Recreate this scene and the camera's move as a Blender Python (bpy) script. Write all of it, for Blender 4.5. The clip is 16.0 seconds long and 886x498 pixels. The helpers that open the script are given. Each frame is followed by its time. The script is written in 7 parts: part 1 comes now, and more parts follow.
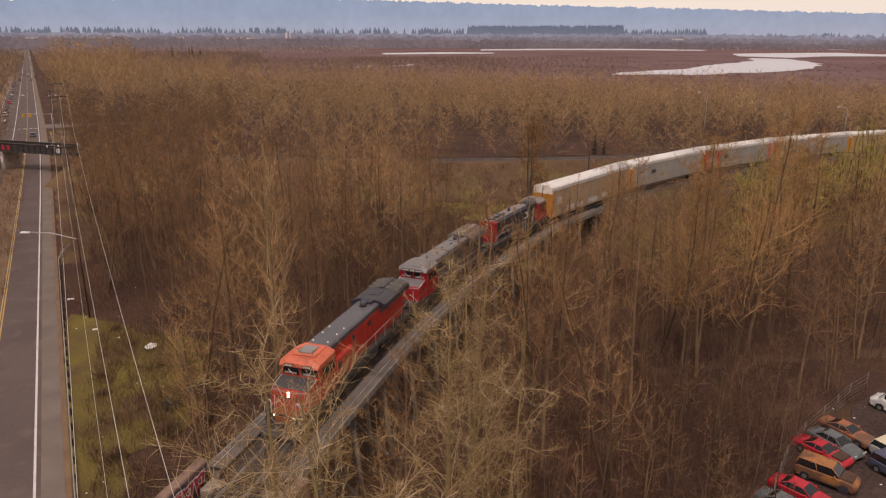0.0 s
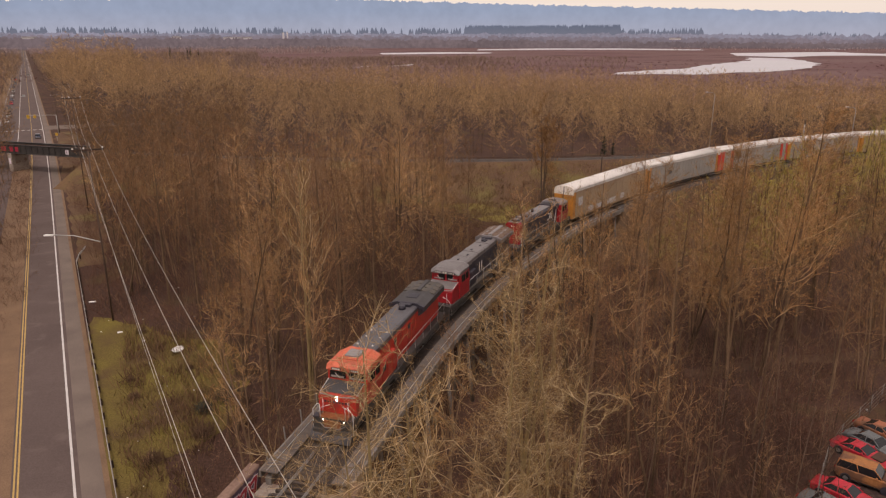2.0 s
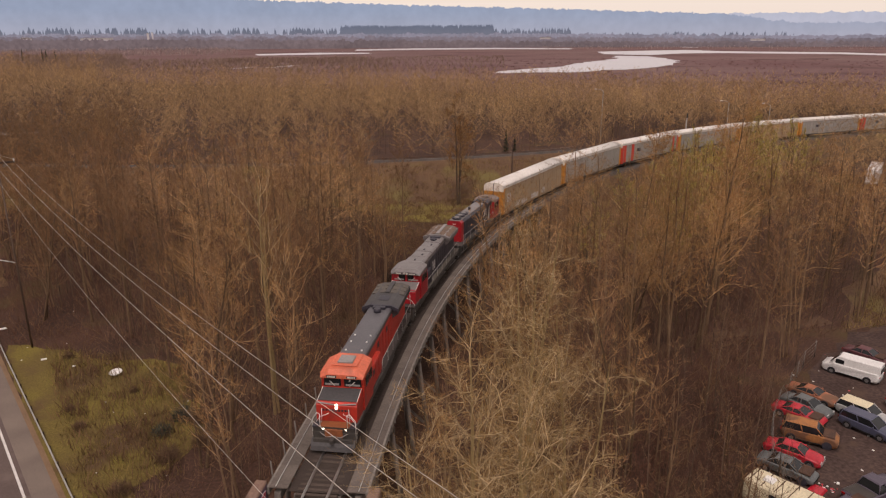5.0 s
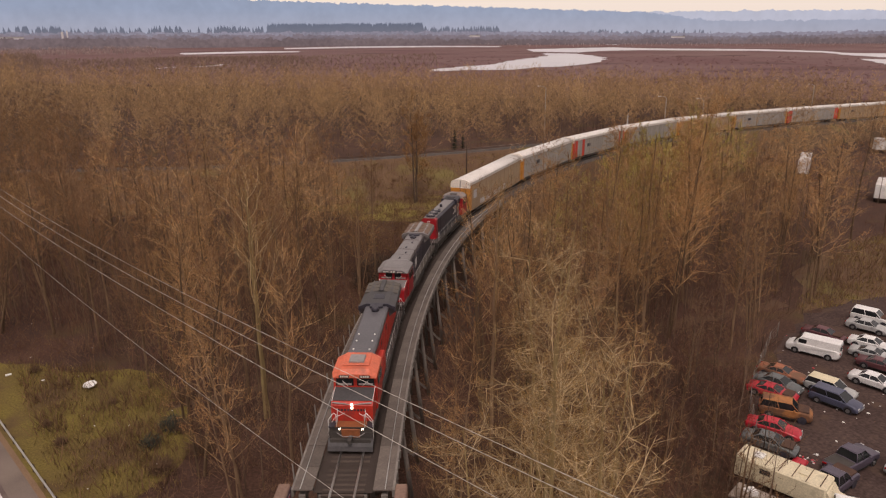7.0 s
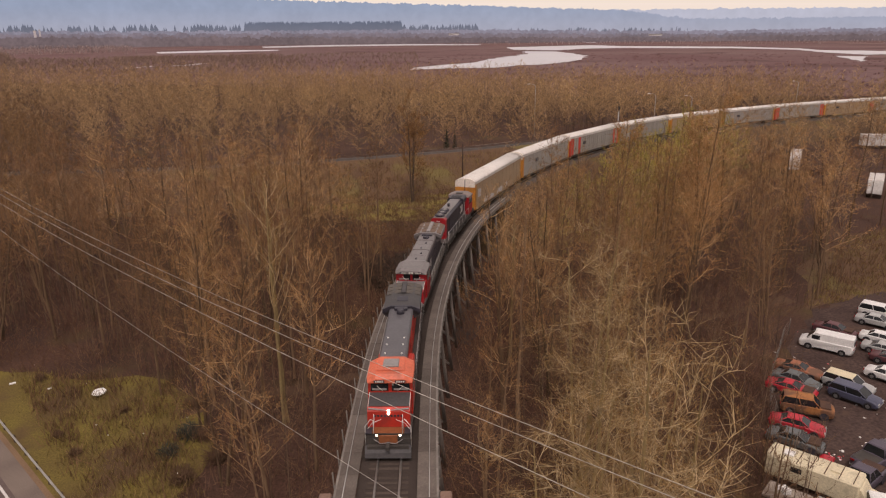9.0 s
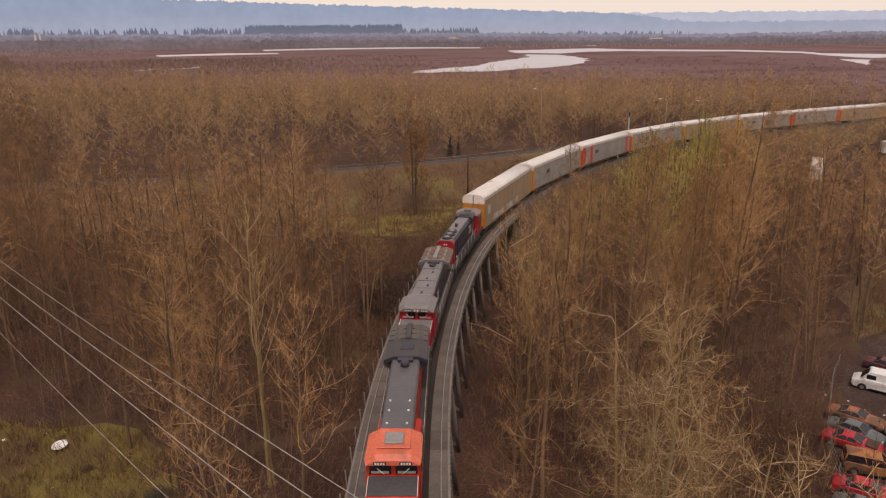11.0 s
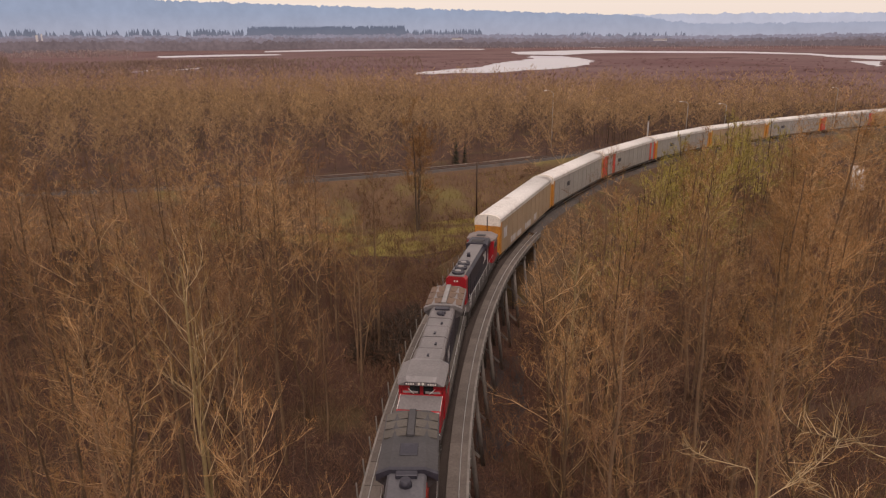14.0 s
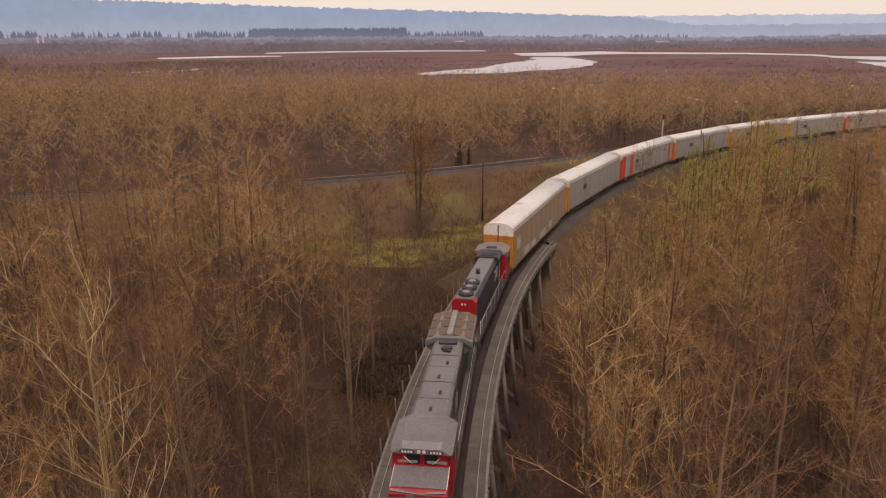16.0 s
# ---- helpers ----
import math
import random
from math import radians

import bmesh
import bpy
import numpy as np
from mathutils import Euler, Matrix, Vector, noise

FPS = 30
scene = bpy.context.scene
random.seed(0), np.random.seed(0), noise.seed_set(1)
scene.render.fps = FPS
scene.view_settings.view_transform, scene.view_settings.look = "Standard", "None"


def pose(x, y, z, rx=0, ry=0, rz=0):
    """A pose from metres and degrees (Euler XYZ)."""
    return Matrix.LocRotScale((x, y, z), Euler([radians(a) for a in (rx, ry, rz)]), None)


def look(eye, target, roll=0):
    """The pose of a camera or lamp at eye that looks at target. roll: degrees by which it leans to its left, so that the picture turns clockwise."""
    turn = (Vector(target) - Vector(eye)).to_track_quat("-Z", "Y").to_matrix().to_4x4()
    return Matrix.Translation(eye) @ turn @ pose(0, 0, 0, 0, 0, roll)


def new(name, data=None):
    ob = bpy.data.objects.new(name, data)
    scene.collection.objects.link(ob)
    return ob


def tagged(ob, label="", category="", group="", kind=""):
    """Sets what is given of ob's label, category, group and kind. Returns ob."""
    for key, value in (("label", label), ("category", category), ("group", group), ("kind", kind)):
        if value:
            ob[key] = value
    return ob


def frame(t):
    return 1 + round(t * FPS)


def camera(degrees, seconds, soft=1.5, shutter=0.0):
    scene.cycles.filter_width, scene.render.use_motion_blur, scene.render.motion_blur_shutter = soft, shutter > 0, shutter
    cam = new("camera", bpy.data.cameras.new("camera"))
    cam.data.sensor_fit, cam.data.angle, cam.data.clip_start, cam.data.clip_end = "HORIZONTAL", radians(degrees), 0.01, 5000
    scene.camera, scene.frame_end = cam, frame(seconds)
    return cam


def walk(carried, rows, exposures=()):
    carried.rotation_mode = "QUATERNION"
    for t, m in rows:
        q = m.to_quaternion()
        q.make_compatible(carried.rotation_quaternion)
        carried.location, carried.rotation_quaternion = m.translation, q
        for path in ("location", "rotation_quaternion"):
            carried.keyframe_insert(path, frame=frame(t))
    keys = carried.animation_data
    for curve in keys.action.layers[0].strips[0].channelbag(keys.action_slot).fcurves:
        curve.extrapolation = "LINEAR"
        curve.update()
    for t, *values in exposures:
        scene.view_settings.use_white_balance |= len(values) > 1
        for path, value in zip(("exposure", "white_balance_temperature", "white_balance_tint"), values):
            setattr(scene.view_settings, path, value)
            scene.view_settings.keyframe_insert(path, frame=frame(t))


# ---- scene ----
cam = camera(65.2, 16.0, soft=1.2)
METRES, EYE, TILT, LEAN, TURN = 55.0, 34.5, -16.8, 0.0, 0.0
ROWS = [
    (0.0, 0.0, 0.0, 0.0, -0.0, -0.0, 0.0),
    (0.5, -0.0128, 0.001, 0.0004, -0.03, -0.01, 0.04),
    (1.0, -0.0281, 0.0019, 0.0012, -0.07, -0.01, 0.06),
    (1.5, -0.0454, 0.0024, 0.0025, -0.11, -0.01, 0.09),
    (2.0, -0.0644, 0.0024, 0.0044, -0.24, -0.01, 0.16),
    (2.5, -0.0843, 0.0016, 0.0057, -0.87, -0.02, 0.36),
    (3.0, -0.1051, 0.0013, 0.0062, -2.68, -0.02, 0.95),
    (3.5, -0.127, 0.0015, 0.0065, -5.24, -0.09, 1.75),
    (4.0, -0.1496, 0.0023, 0.0066, -6.82, -0.13, 2.28),
    (6.5, -0.2655, 0.011, 0.0115, -13.8, -0.68, 4.54),
    (7.0, -0.2885, 0.0146, 0.0125, -14.99, -0.81, 4.91),
    (7.5, -0.3101, 0.0189, 0.0139, -15.97, -0.92, 5.2),
    (8.0, -0.3297, 0.0237, 0.0152, -16.61, -1.01, 5.41),
    (8.5, -0.3434, 0.0318, 0.0172, -16.63, -1.06, 5.43),
    (9.0, -0.349, 0.0491, 0.0221, -16.61, -1.09, 5.49),
    (11.5, -0.3005, 0.2509, 0.0821, -16.55, -0.8, 5.45),
    (12.0, -0.2888, 0.2938, 0.0933, -16.52, -0.78, 5.41),
    (12.5, -0.2774, 0.3362, 0.1027, -16.49, -0.75, 5.41),
    (13.0, -0.2667, 0.3776, 0.1126, -16.46, -0.73, 5.38),
    (13.5, -0.2564, 0.4188, 0.1211, -16.43, -0.71, 5.36),
    (14.0, -0.2454, 0.4624, 0.1269, -16.39, -0.7, 5.37),
    (14.5, -0.2336, 0.5073, 0.1317, -16.37, -0.67, 5.38),
    (15.0, -0.2216, 0.5532, 0.1375, -16.34, -0.63, 5.36),
    (15.5, -0.2086, 0.6, 0.1432, -16.31, -0.59, 5.34),
    (16.0, -0.1943, 0.6481, 0.1465, -16.26, -0.53, 5.35),
]
walk(cam, [(t, pose(0, 0, EYE, TILT, LEAN, TURN) @ pose(METRES * x, METRES * y, METRES * z, 90 + pitch, roll, yaw)) for t, x, y, z, yaw, pitch, roll in ROWS],
     exposures=[(0.0, 0.0, 6500, 24), (16.0, 0.0, 6500, 24)])

# ---- overcast sky and veiled sun ----
world = bpy.data.worlds.new("overcast_sky")
scene.world = world
world.use_nodes = True
wn, wl = world.node_tree.nodes, world.node_tree.links
sky = wn.new("ShaderNodeTexSky")
sky.sky_type = "NISHITA"
sky.sun_disc = False
sky.sun_elevation, sky.sun_rotation = radians(62), radians(195)
sky.air_density, sky.dust_density, sky.ozone_density, sky.altitude = 1.0, 5.0, 1.0, 50
clear = wn.new("ShaderNodeVectorMath")
clear.operation = "SCALE"
clear.inputs["Scale"].default_value = 0.05
cloud = wn.new("ShaderNodeVectorMath")
cloud.operation = "ADD"
cloud.inputs[1].default_value = (0.94, 0.845, 0.68)
wl.new(sky.outputs[0], clear.inputs[0])
wl.new(clear.outputs[0], cloud.inputs[0])
# the cloud thins towards the horizon
way, parts_of, thin = wn.new("ShaderNodeTexCoord"), wn.new("ShaderNodeSeparateXYZ"), wn.new("ShaderNodeMapRange")
bright = wn.new("ShaderNodeVectorMath")
bright.operation = "SCALE"
thin.interpolation_type = "SMOOTHSTEP"
for k, v in (("From Min", 0.0), ("From Max", 0.35), ("To Min", 1.33), ("To Max", 0.96)):
    thin.inputs[k].default_value = v
wl.new(way.outputs["Generated"], parts_of.inputs[0])
wl.new(parts_of.outputs["Z"], thin.inputs["Value"])
wl.new(cloud.outputs[0], bright.inputs[0])
wl.new(thin.outputs["Result"], bright.inputs["Scale"])
wl.new(bright.outputs[0], wn["Background"].inputs[0])
wn["Background"].inputs[1].default_value = 0.655
sun = new("sun", bpy.data.lights.new("sun", "SUN"))
sun.data.energy, sun.data.angle, sun.data.color = 1.5, radians(12), (1.0, 0.92, 0.8)
sun.matrix_world = look((-45, -168, 327), (0, 0, 0))

# ---- materials ----
MATS = {}


def mat(name, c1, c2=None, scale=1.0, rough=0.8, metal=0.0, bump=0.0, fine=12.0, stain=None, stain_scale=0.25, stain_cut=0.55,
        vary=0.0, island=0.0, coat=0.0, spec=None, world_space=False, stretch=(1, 1, 1), grit=0.21):
    """Two-scale procedural surface: broad tone, fine grain, optional stains, and variation from object to object."""
    if name in MATS:
        return MATS[name]
    m = bpy.data.materials.new(name)
    m.use_nodes = True
    n, l = m.node_tree.nodes, m.node_tree.links
    b = n["Principled BSDF"]
    b.inputs["Roughness"].default_value, b.inputs["Metallic"].default_value = rough, metal
    b.inputs["Specular IOR Level"].default_value = spec if spec is not None else (0.12 if rough >= 0.85 else 0.4)
    if coat:
        b.inputs["Coat Weight"].default_value, b.inputs["Coat Roughness"].default_value = coat, 0.12
    c2 = c2 or tuple(v * 0.72 for v in c1)
    if world_space:
        src = n.new("ShaderNodeNewGeometry").outputs["Position"]
    else:
        src = n.new("ShaderNodeTexCoord").outputs["Object"]
    mp = n.new("ShaderNodeMapping")
    mp.inputs["Scale"].default_value = stretch
    l.new(src, mp.inputs[0])

    def tex(s, detail=4.0):
        t = n.new("ShaderNodeTexNoise")
        t.inputs["Scale"].default_value, t.inputs["Detail"].default_value = s, detail
        l.new(mp.outputs[0], t.inputs["Vector"])
        return t.outputs["Fac"]

    def spread(fac, lo, hi):
        r = n.new("ShaderNodeMapRange")
        r.inputs["From Min"].default_value, r.inputs["From Max"].default_value = lo, hi
        l.new(fac, r.inputs["Value"])
        return r.outputs["Result"]

    def mix(fac, a, c, kind="MIX"):
        x = n.new("ShaderNodeMix")
        x.data_type, x.blend_type = "RGBA", kind
        for sock, v in ((x.inputs[0], fac), (x.inputs[6], a), (x.inputs[7], c)):
            if isinstance(v, bpy.types.NodeSocket):
                l.new(v, sock)
            elif isinstance(v, tuple):
                sock.default_value = (*v, 1)
            else:
                sock.default_value = v
        return x.outputs[2]

    broad, grain = tex(scale), tex(scale * fine, 6.0)
    col = mix(spread(broad, 0.3, 0.7), c1, c2)
    g = spread(grain, 0.25, 0.75)
    ramp = n.new("ShaderNodeMapRange")
    ramp.inputs["To Min"].default_value, ramp.inputs["To Max"].default_value = 0.99 - grit, 0.99 + grit
    l.new(g, ramp.inputs["Value"])
    hsv = n.new("ShaderNodeHueSaturation")
    l.new(col, hsv.inputs["Color"])
    l.new(ramp.outputs["Result"], hsv.inputs["Value"])
    col = hsv.outputs["Color"]
    if stain:
        col = mix(spread(tex(stain_scale, 5.0), stain_cut, stain_cut + 0.12), col, stain)
    if vary or island:
        for amount, rnd in ((vary, n.new("ShaderNodeObjectInfo").outputs["Random"]), (island, n.new("ShaderNodeNewGeometry").outputs["Random Per Island"])):
            if not amount:
                continue
            r = n.new("ShaderNodeMapRange")
            r.inputs["To Min"].default_value, r.inputs["To Max"].default_value = 1 - amount, 1 + amount
            l.new(rnd, r.inputs["Value"])
            h2 = n.new("ShaderNodeHueSaturation")
            l.new(col, h2.inputs["Color"])
            l.new(r.outputs["Result"], h2.inputs["Value"])
            col = h2.outputs["Color"]
    l.new(col, b.inputs["Base Color"])
    if bump:
        bp = n.new("ShaderNodeBump")
        bp.inputs["Strength"].default_value, bp.inputs["Distance"].default_value = min(1.0, bump), 0.05
        l.new(grain, bp.inputs["Height"])
        l.new(bp.outputs[0], b.inputs["Normal"])
    MATS[name] = m
    return m


def glow(name, c, strength):
    if name in MATS:
        return MATS[name]
    m = bpy.data.materials.new(name)
    m.use_nodes = True
    b = m.node_tree.nodes["Principled BSDF"]
    b.inputs["Base Color"].default_value = (*c, 1)
    b.inputs["Emission Color"].default_value = (*c, 1)
    b.inputs["Emission Strength"].default_value = strength
    MATS[name] = m
    return m


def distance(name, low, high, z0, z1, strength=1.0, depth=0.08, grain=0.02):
    """Glowing far backdrop: air haze painted into a tone that shifts with height."""
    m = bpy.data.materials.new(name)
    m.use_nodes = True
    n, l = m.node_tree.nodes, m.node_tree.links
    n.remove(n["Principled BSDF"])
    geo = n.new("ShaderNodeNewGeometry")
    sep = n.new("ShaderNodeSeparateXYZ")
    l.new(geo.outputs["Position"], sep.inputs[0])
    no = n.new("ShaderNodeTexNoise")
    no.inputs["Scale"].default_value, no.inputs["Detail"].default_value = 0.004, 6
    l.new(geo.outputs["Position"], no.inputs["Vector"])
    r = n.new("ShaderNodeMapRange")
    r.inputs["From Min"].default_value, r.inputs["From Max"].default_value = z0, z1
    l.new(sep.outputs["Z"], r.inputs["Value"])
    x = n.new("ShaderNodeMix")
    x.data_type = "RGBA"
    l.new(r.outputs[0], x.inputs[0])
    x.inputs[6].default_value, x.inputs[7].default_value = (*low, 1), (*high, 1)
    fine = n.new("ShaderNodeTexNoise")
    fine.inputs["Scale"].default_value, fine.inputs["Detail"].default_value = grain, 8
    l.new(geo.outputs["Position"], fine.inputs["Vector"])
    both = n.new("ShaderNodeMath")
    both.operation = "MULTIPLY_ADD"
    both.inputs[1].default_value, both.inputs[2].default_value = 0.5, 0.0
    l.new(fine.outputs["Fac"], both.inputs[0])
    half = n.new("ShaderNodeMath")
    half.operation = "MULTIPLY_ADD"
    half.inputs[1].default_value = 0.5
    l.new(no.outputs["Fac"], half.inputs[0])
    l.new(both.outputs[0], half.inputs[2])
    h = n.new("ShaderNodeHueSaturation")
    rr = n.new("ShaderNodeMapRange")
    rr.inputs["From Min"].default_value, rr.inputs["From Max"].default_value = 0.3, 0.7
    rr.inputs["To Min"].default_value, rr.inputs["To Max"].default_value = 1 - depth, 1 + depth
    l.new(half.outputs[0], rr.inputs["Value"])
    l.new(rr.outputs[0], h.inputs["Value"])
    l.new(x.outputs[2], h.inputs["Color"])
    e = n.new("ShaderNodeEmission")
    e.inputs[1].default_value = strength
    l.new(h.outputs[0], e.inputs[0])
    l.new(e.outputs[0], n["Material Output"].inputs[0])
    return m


STEEL_DARK = mat("dark_steel", (0.035, 0.033, 0.032), (0.06, 0.052, 0.045), 0.8, 0.6, 0.2, 0.1)
RAIL = mat("polished_rail", (0.42, 0.40, 0.38), (0.30, 0.27, 0.25), 0.5, 0.32, 0.9)
RUST = mat("rusty_steel", (0.13, 0.07, 0.045), (0.08, 0.05, 0.04), 0.7, 0.85, 0.1, 0.2)
TIE = mat("weathered_tie", (0.06, 0.046, 0.038), (0.08, 0.062, 0.052), 1.2, 0.9, 0, 0.4, vary=0.25)
POST_WOOD = mat("dark_trestle_posts", (0.20, 0.172, 0.15), (0.11, 0.092, 0.08), 0.5, 0.9, 0, 0.4, stretch=(3, 3, 0.6))
PLANK = mat("grey_planks", (0.150, 0.125, 0.108), (0.11, 0.092, 0.08), 0.7, 0.9, 0, 0.4, vary=0.16, stretch=(1, 1, 1))
TIMBER = mat("weathered_timber", (0.25, 0.225, 0.20), (0.16, 0.145, 0.13), 0.5, 0.9, 0, 0.4, stretch=(3, 3, 0.6))
WING = mat("stained_brown_concrete", (0.25, 0.165, 0.125), (0.18, 0.115, 0.09), 0.5, 0.9, 0, 0.3, stain=(0.12, 0.08, 0.065), stain_scale=0.7)
CONCRETE = mat("weathered_concrete", (0.36, 0.31, 0.26), (0.27, 0.22, 0.18), 0.5, 0.9, 0, 0.3, stain=(0.2, 0.13, 0.09), stain_scale=0.6)
BED_DARK = mat("dark_bed", (0.05, 0.039, 0.033), (0.065, 0.05, 0.043), 0.8, 0.95, 0, 0.8, 40)
BALLAST = mat("dark_ballast", (0.105, 0.09, 0.08), (0.07, 0.06, 0.055), 0.5, 0.95, 0, 0.9, 60)
ASPHALT = mat("worn_asphalt", (0.125, 0.093, 0.083), (0.10, 0.074, 0.067), 0.12, 0.9, 0, 0.2, 80, stain=(0.14, 0.105, 0.092), stain_scale=0.35)
SHOULDER = mat("grey_shoulder", (0.195, 0.155, 0.13), (0.15, 0.118, 0.10), 0.25, 0.95, 0, 0.3, 60)
WHITE_LINE = mat("white_road_paint", (0.62, 0.6, 0.58), (0.5, 0.47, 0.44), 0.8, 0.8)
YELLOW_LINE = mat("yellow_road_paint", (0.5, 0.34, 0.1), (0.42, 0.27, 0.09), 0.8, 0.8)
WHITE_PAINT = mat("white_paint", (0.78, 0.77, 0.75), (0.68, 0.66, 0.63), 0.6, 0.5, stain=(0.5, 0.45, 0.4), stain_scale=1.1, stain_cut=0.62)
GLASS_DARK = mat("dark_glass", (0.018, 0.02, 0.022), (0.012, 0.013, 0.014), 1.0, 0.08)
RUBBER = mat("tyre_rubber", (0.022, 0.021, 0.02), (0.03, 0.028, 0.026), 2.0, 0.9)
HUB = mat("wheel_metal", (0.35, 0.35, 0.35), (0.22, 0.22, 0.22), 2.0, 0.4, 0.7)
WIRE = mat("aluminium_cable", (0.62, 0.58, 0.52), (0.5, 0.47, 0.42), 1.0, 0.45, 0.3)
POLE = mat("brown_pole_wood", (0.085, 0.055, 0.04), (0.055, 0.038, 0.03), 0.6, 0.9, 0, 0.3, stretch=(4, 4, 0.5))
GALV = mat("galvanised_steel", (0.5, 0.49, 0.47), (0.4, 0.39, 0.38), 0.8, 0.5, 0.5)


# ---- mesh helpers ----
class Mesh:
    """Collects boxes, tubes and prisms into one mesh."""

    def __init__(self):
        self.v, self.f, self.smooth = [], [], []

    def add(self, verts, faces, smooth=False):
        k = len(self.v)
        self.v.extend(tuple(p) for p in verts)
        self.f.extend(tuple(i + k for i in q) for q in faces)
        self.smooth.extend([smooth] * len(faces))
        return self

    def box(self, x0, x1, y0, y1, z0, z1, c=0.0, m=None):
        if c <= 0:
            vs = [(x, y, z) for x in (x0, x1) for y in (y0, y1) for z in (z0, z1)]
            fs = [(0, 1, 3, 2), (4, 6, 7, 5), (0, 4, 5, 1), (2, 3, 7, 6), (0, 2, 6, 4), (1, 5, 7, 3)]
        else:
            c = min(c, (x1 - x0) / 2.01, (y1 - y0) / 2.01, (z1 - z0) / 2.01)
            vs, fs, idx = [], [], {}
            lo, hi = (x0, y0, z0), (x1, y1, z1)
            for cx in (0, 1):
                for cy in (0, 1):
                    for cz in (0, 1):
                        for ax in range(3):
                            p = [hi[i] if (cx, cy, cz)[i] else lo[i] for i in range(3)]
                            for i in range(3):
                                if i != ax:
                                    p[i] += -c if (cx, cy, cz)[i] else c
                            idx[cx, cy, cz, ax] = len(vs)
                            vs.append(p)
            for ax in range(3):
                u, w = [i for i in range(3) if i != ax]
                for sgn in (0, 1):
                    loop = []
                    for a, b in ((0, 0), (1, 0), (1, 1), (0, 1)):
                        k = [0, 0, 0]
                        k[ax], k[u], k[w] = sgn, a, b
                        loop.append(idx[(*k, ax)])
                    fs.append(tuple(loop))
                for a in (0, 1):
                    for b in (0, 1):
                        k0, k1 = [0, 0, 0], [0, 0, 0]
                        k0[ax], k1[ax] = 0, 1
                        k0[u] = k1[u] = a
                        k0[w] = k1[w] = b
                        fs.append((idx[(*k0, u)], idx[(*k1, u)], idx[(*k1, w)], idx[(*k0, w)]))
            for cx in (0, 1):
                for cy in (0, 1):
                    for cz in (0, 1):
                        fs.append(tuple(idx[cx, cy, cz, a] for a in range(3)))
        if m is not None:
            vs = [m @ Vector(p) for p in vs]
        return self.add(vs, fs)

    def tube(self, path, radius, sides=8, caps=True, smooth=True):
        path = [Vector(p) for p in path]
        rad = radius if isinstance(radius, (list, tuple)) else [radius] * len(path)
        vs, fs = [], []
        for i, p in enumerate(path):
            d = (path[min(i + 1, len(path) - 1)] - path[max(i - 1, 0)]).normalized()
            side = d.orthogonal().normalized() if i == 0 else (side - d * side.dot(d)).normalized()
            up = d.cross(side)
            for k in range(sides):
                a = 2 * math.pi * k / sides
                vs.append(p + (side * math.cos(a) + up * math.sin(a)) * rad[i])
        for i in range(len(path) - 1):
            for k in range(sides):
                k2 = (k + 1) % sides
                fs.append((i * sides + k, i * sides + k2, (i + 1) * sides + k2, (i + 1) * sides + k))
        self.add(vs, fs, smooth)
        if caps:
            n = len(self.v) - len(vs)
            self.f.append(tuple(n + k for k in reversed(range(sides))))
            self.f.append(tuple(n + (len(path) - 1) * sides + k for k in range(sides)))
            self.smooth += [False, False]
        return self

    def prism(self, profile, y0, y1, axis="y", m=None, smooth=False):
        """Extrude a closed (x, z) profile along y, or (y, z) along x."""
        n = len(profile)
        if axis == "y":
            vs = [(a, y0, b) for a, b in profile] + [(a, y1, b) for a, b in profile]
        elif axis == "x":
            vs = [(y0, a, b) for a, b in profile] + [(y1, a, b) for a, b in profile]
        else:
            vs = [(a, b, y0) for a, b in profile] + [(a, b, y1) for a, b in profile]
        fs = [(i, (i + 1) % n, n + (i + 1) % n, n + i) for i in range(n)]
        if m is not None:
            vs = [m @ Vector(p) for p in vs]
        self.add(vs, fs, smooth)
        k = len(self.v) - 2 * n
        self.f += [tuple(k + i for i in reversed(range(n))), tuple(k + n + i for i in range(n))]
        self.smooth += [False, False]
        return self

    def loft(self, rings, closed=True, caps=True, smooth=False):
        n = len(rings[0])
        vs = [p for r in rings for p in r]
        fs = []
        for i in range(len(rings) - 1):
            for k in range(n if closed else n - 1):
                k2 = (k + 1) % n
                fs.append((i * n + k, i * n + k2, (i + 1) * n + k2, (i + 1) * n + k))
        self.add(vs, fs, smooth)
        if caps:
            k = len(self.v) - len(vs)
            self.f += [tuple(k + i for i in reversed(range(n))), tuple(k + (len(rings) - 1) * n + i for i in range(n))]
            self.smooth += [False, False]
        return self

    def data(self, name, material):
        me = bpy.data.meshes.new(name)
        me.from_pydata(self.v, [], self.f)
        me.polygons.foreach_set("use_smooth", self.smooth)
        bm = bmesh.new()
        bm.from_mesh(me)
        bmesh.ops.recalc_face_normals(bm, faces=bm.faces)
        bm.to_mesh(me)
        bm.free()
        me.materials.append(material)
        return me


def part(name, mesh, material, parent=None, label=""):
    """Link a Mesh as one object, under a thing where parent is given."""
    ob = new(name, mesh.data(name, material) if isinstance(mesh, Mesh) else mesh)
    if parent is not None:
        ob.parent = parent
    if label:
        tagged(ob, label)
    return ob


def thing(name, label, category, group="", m=None):
    ob = new(name)
    ob.empty_display_size = 0.3
    if m is not None:
        ob.matrix_world = m
    return tagged(ob, label, category, group)


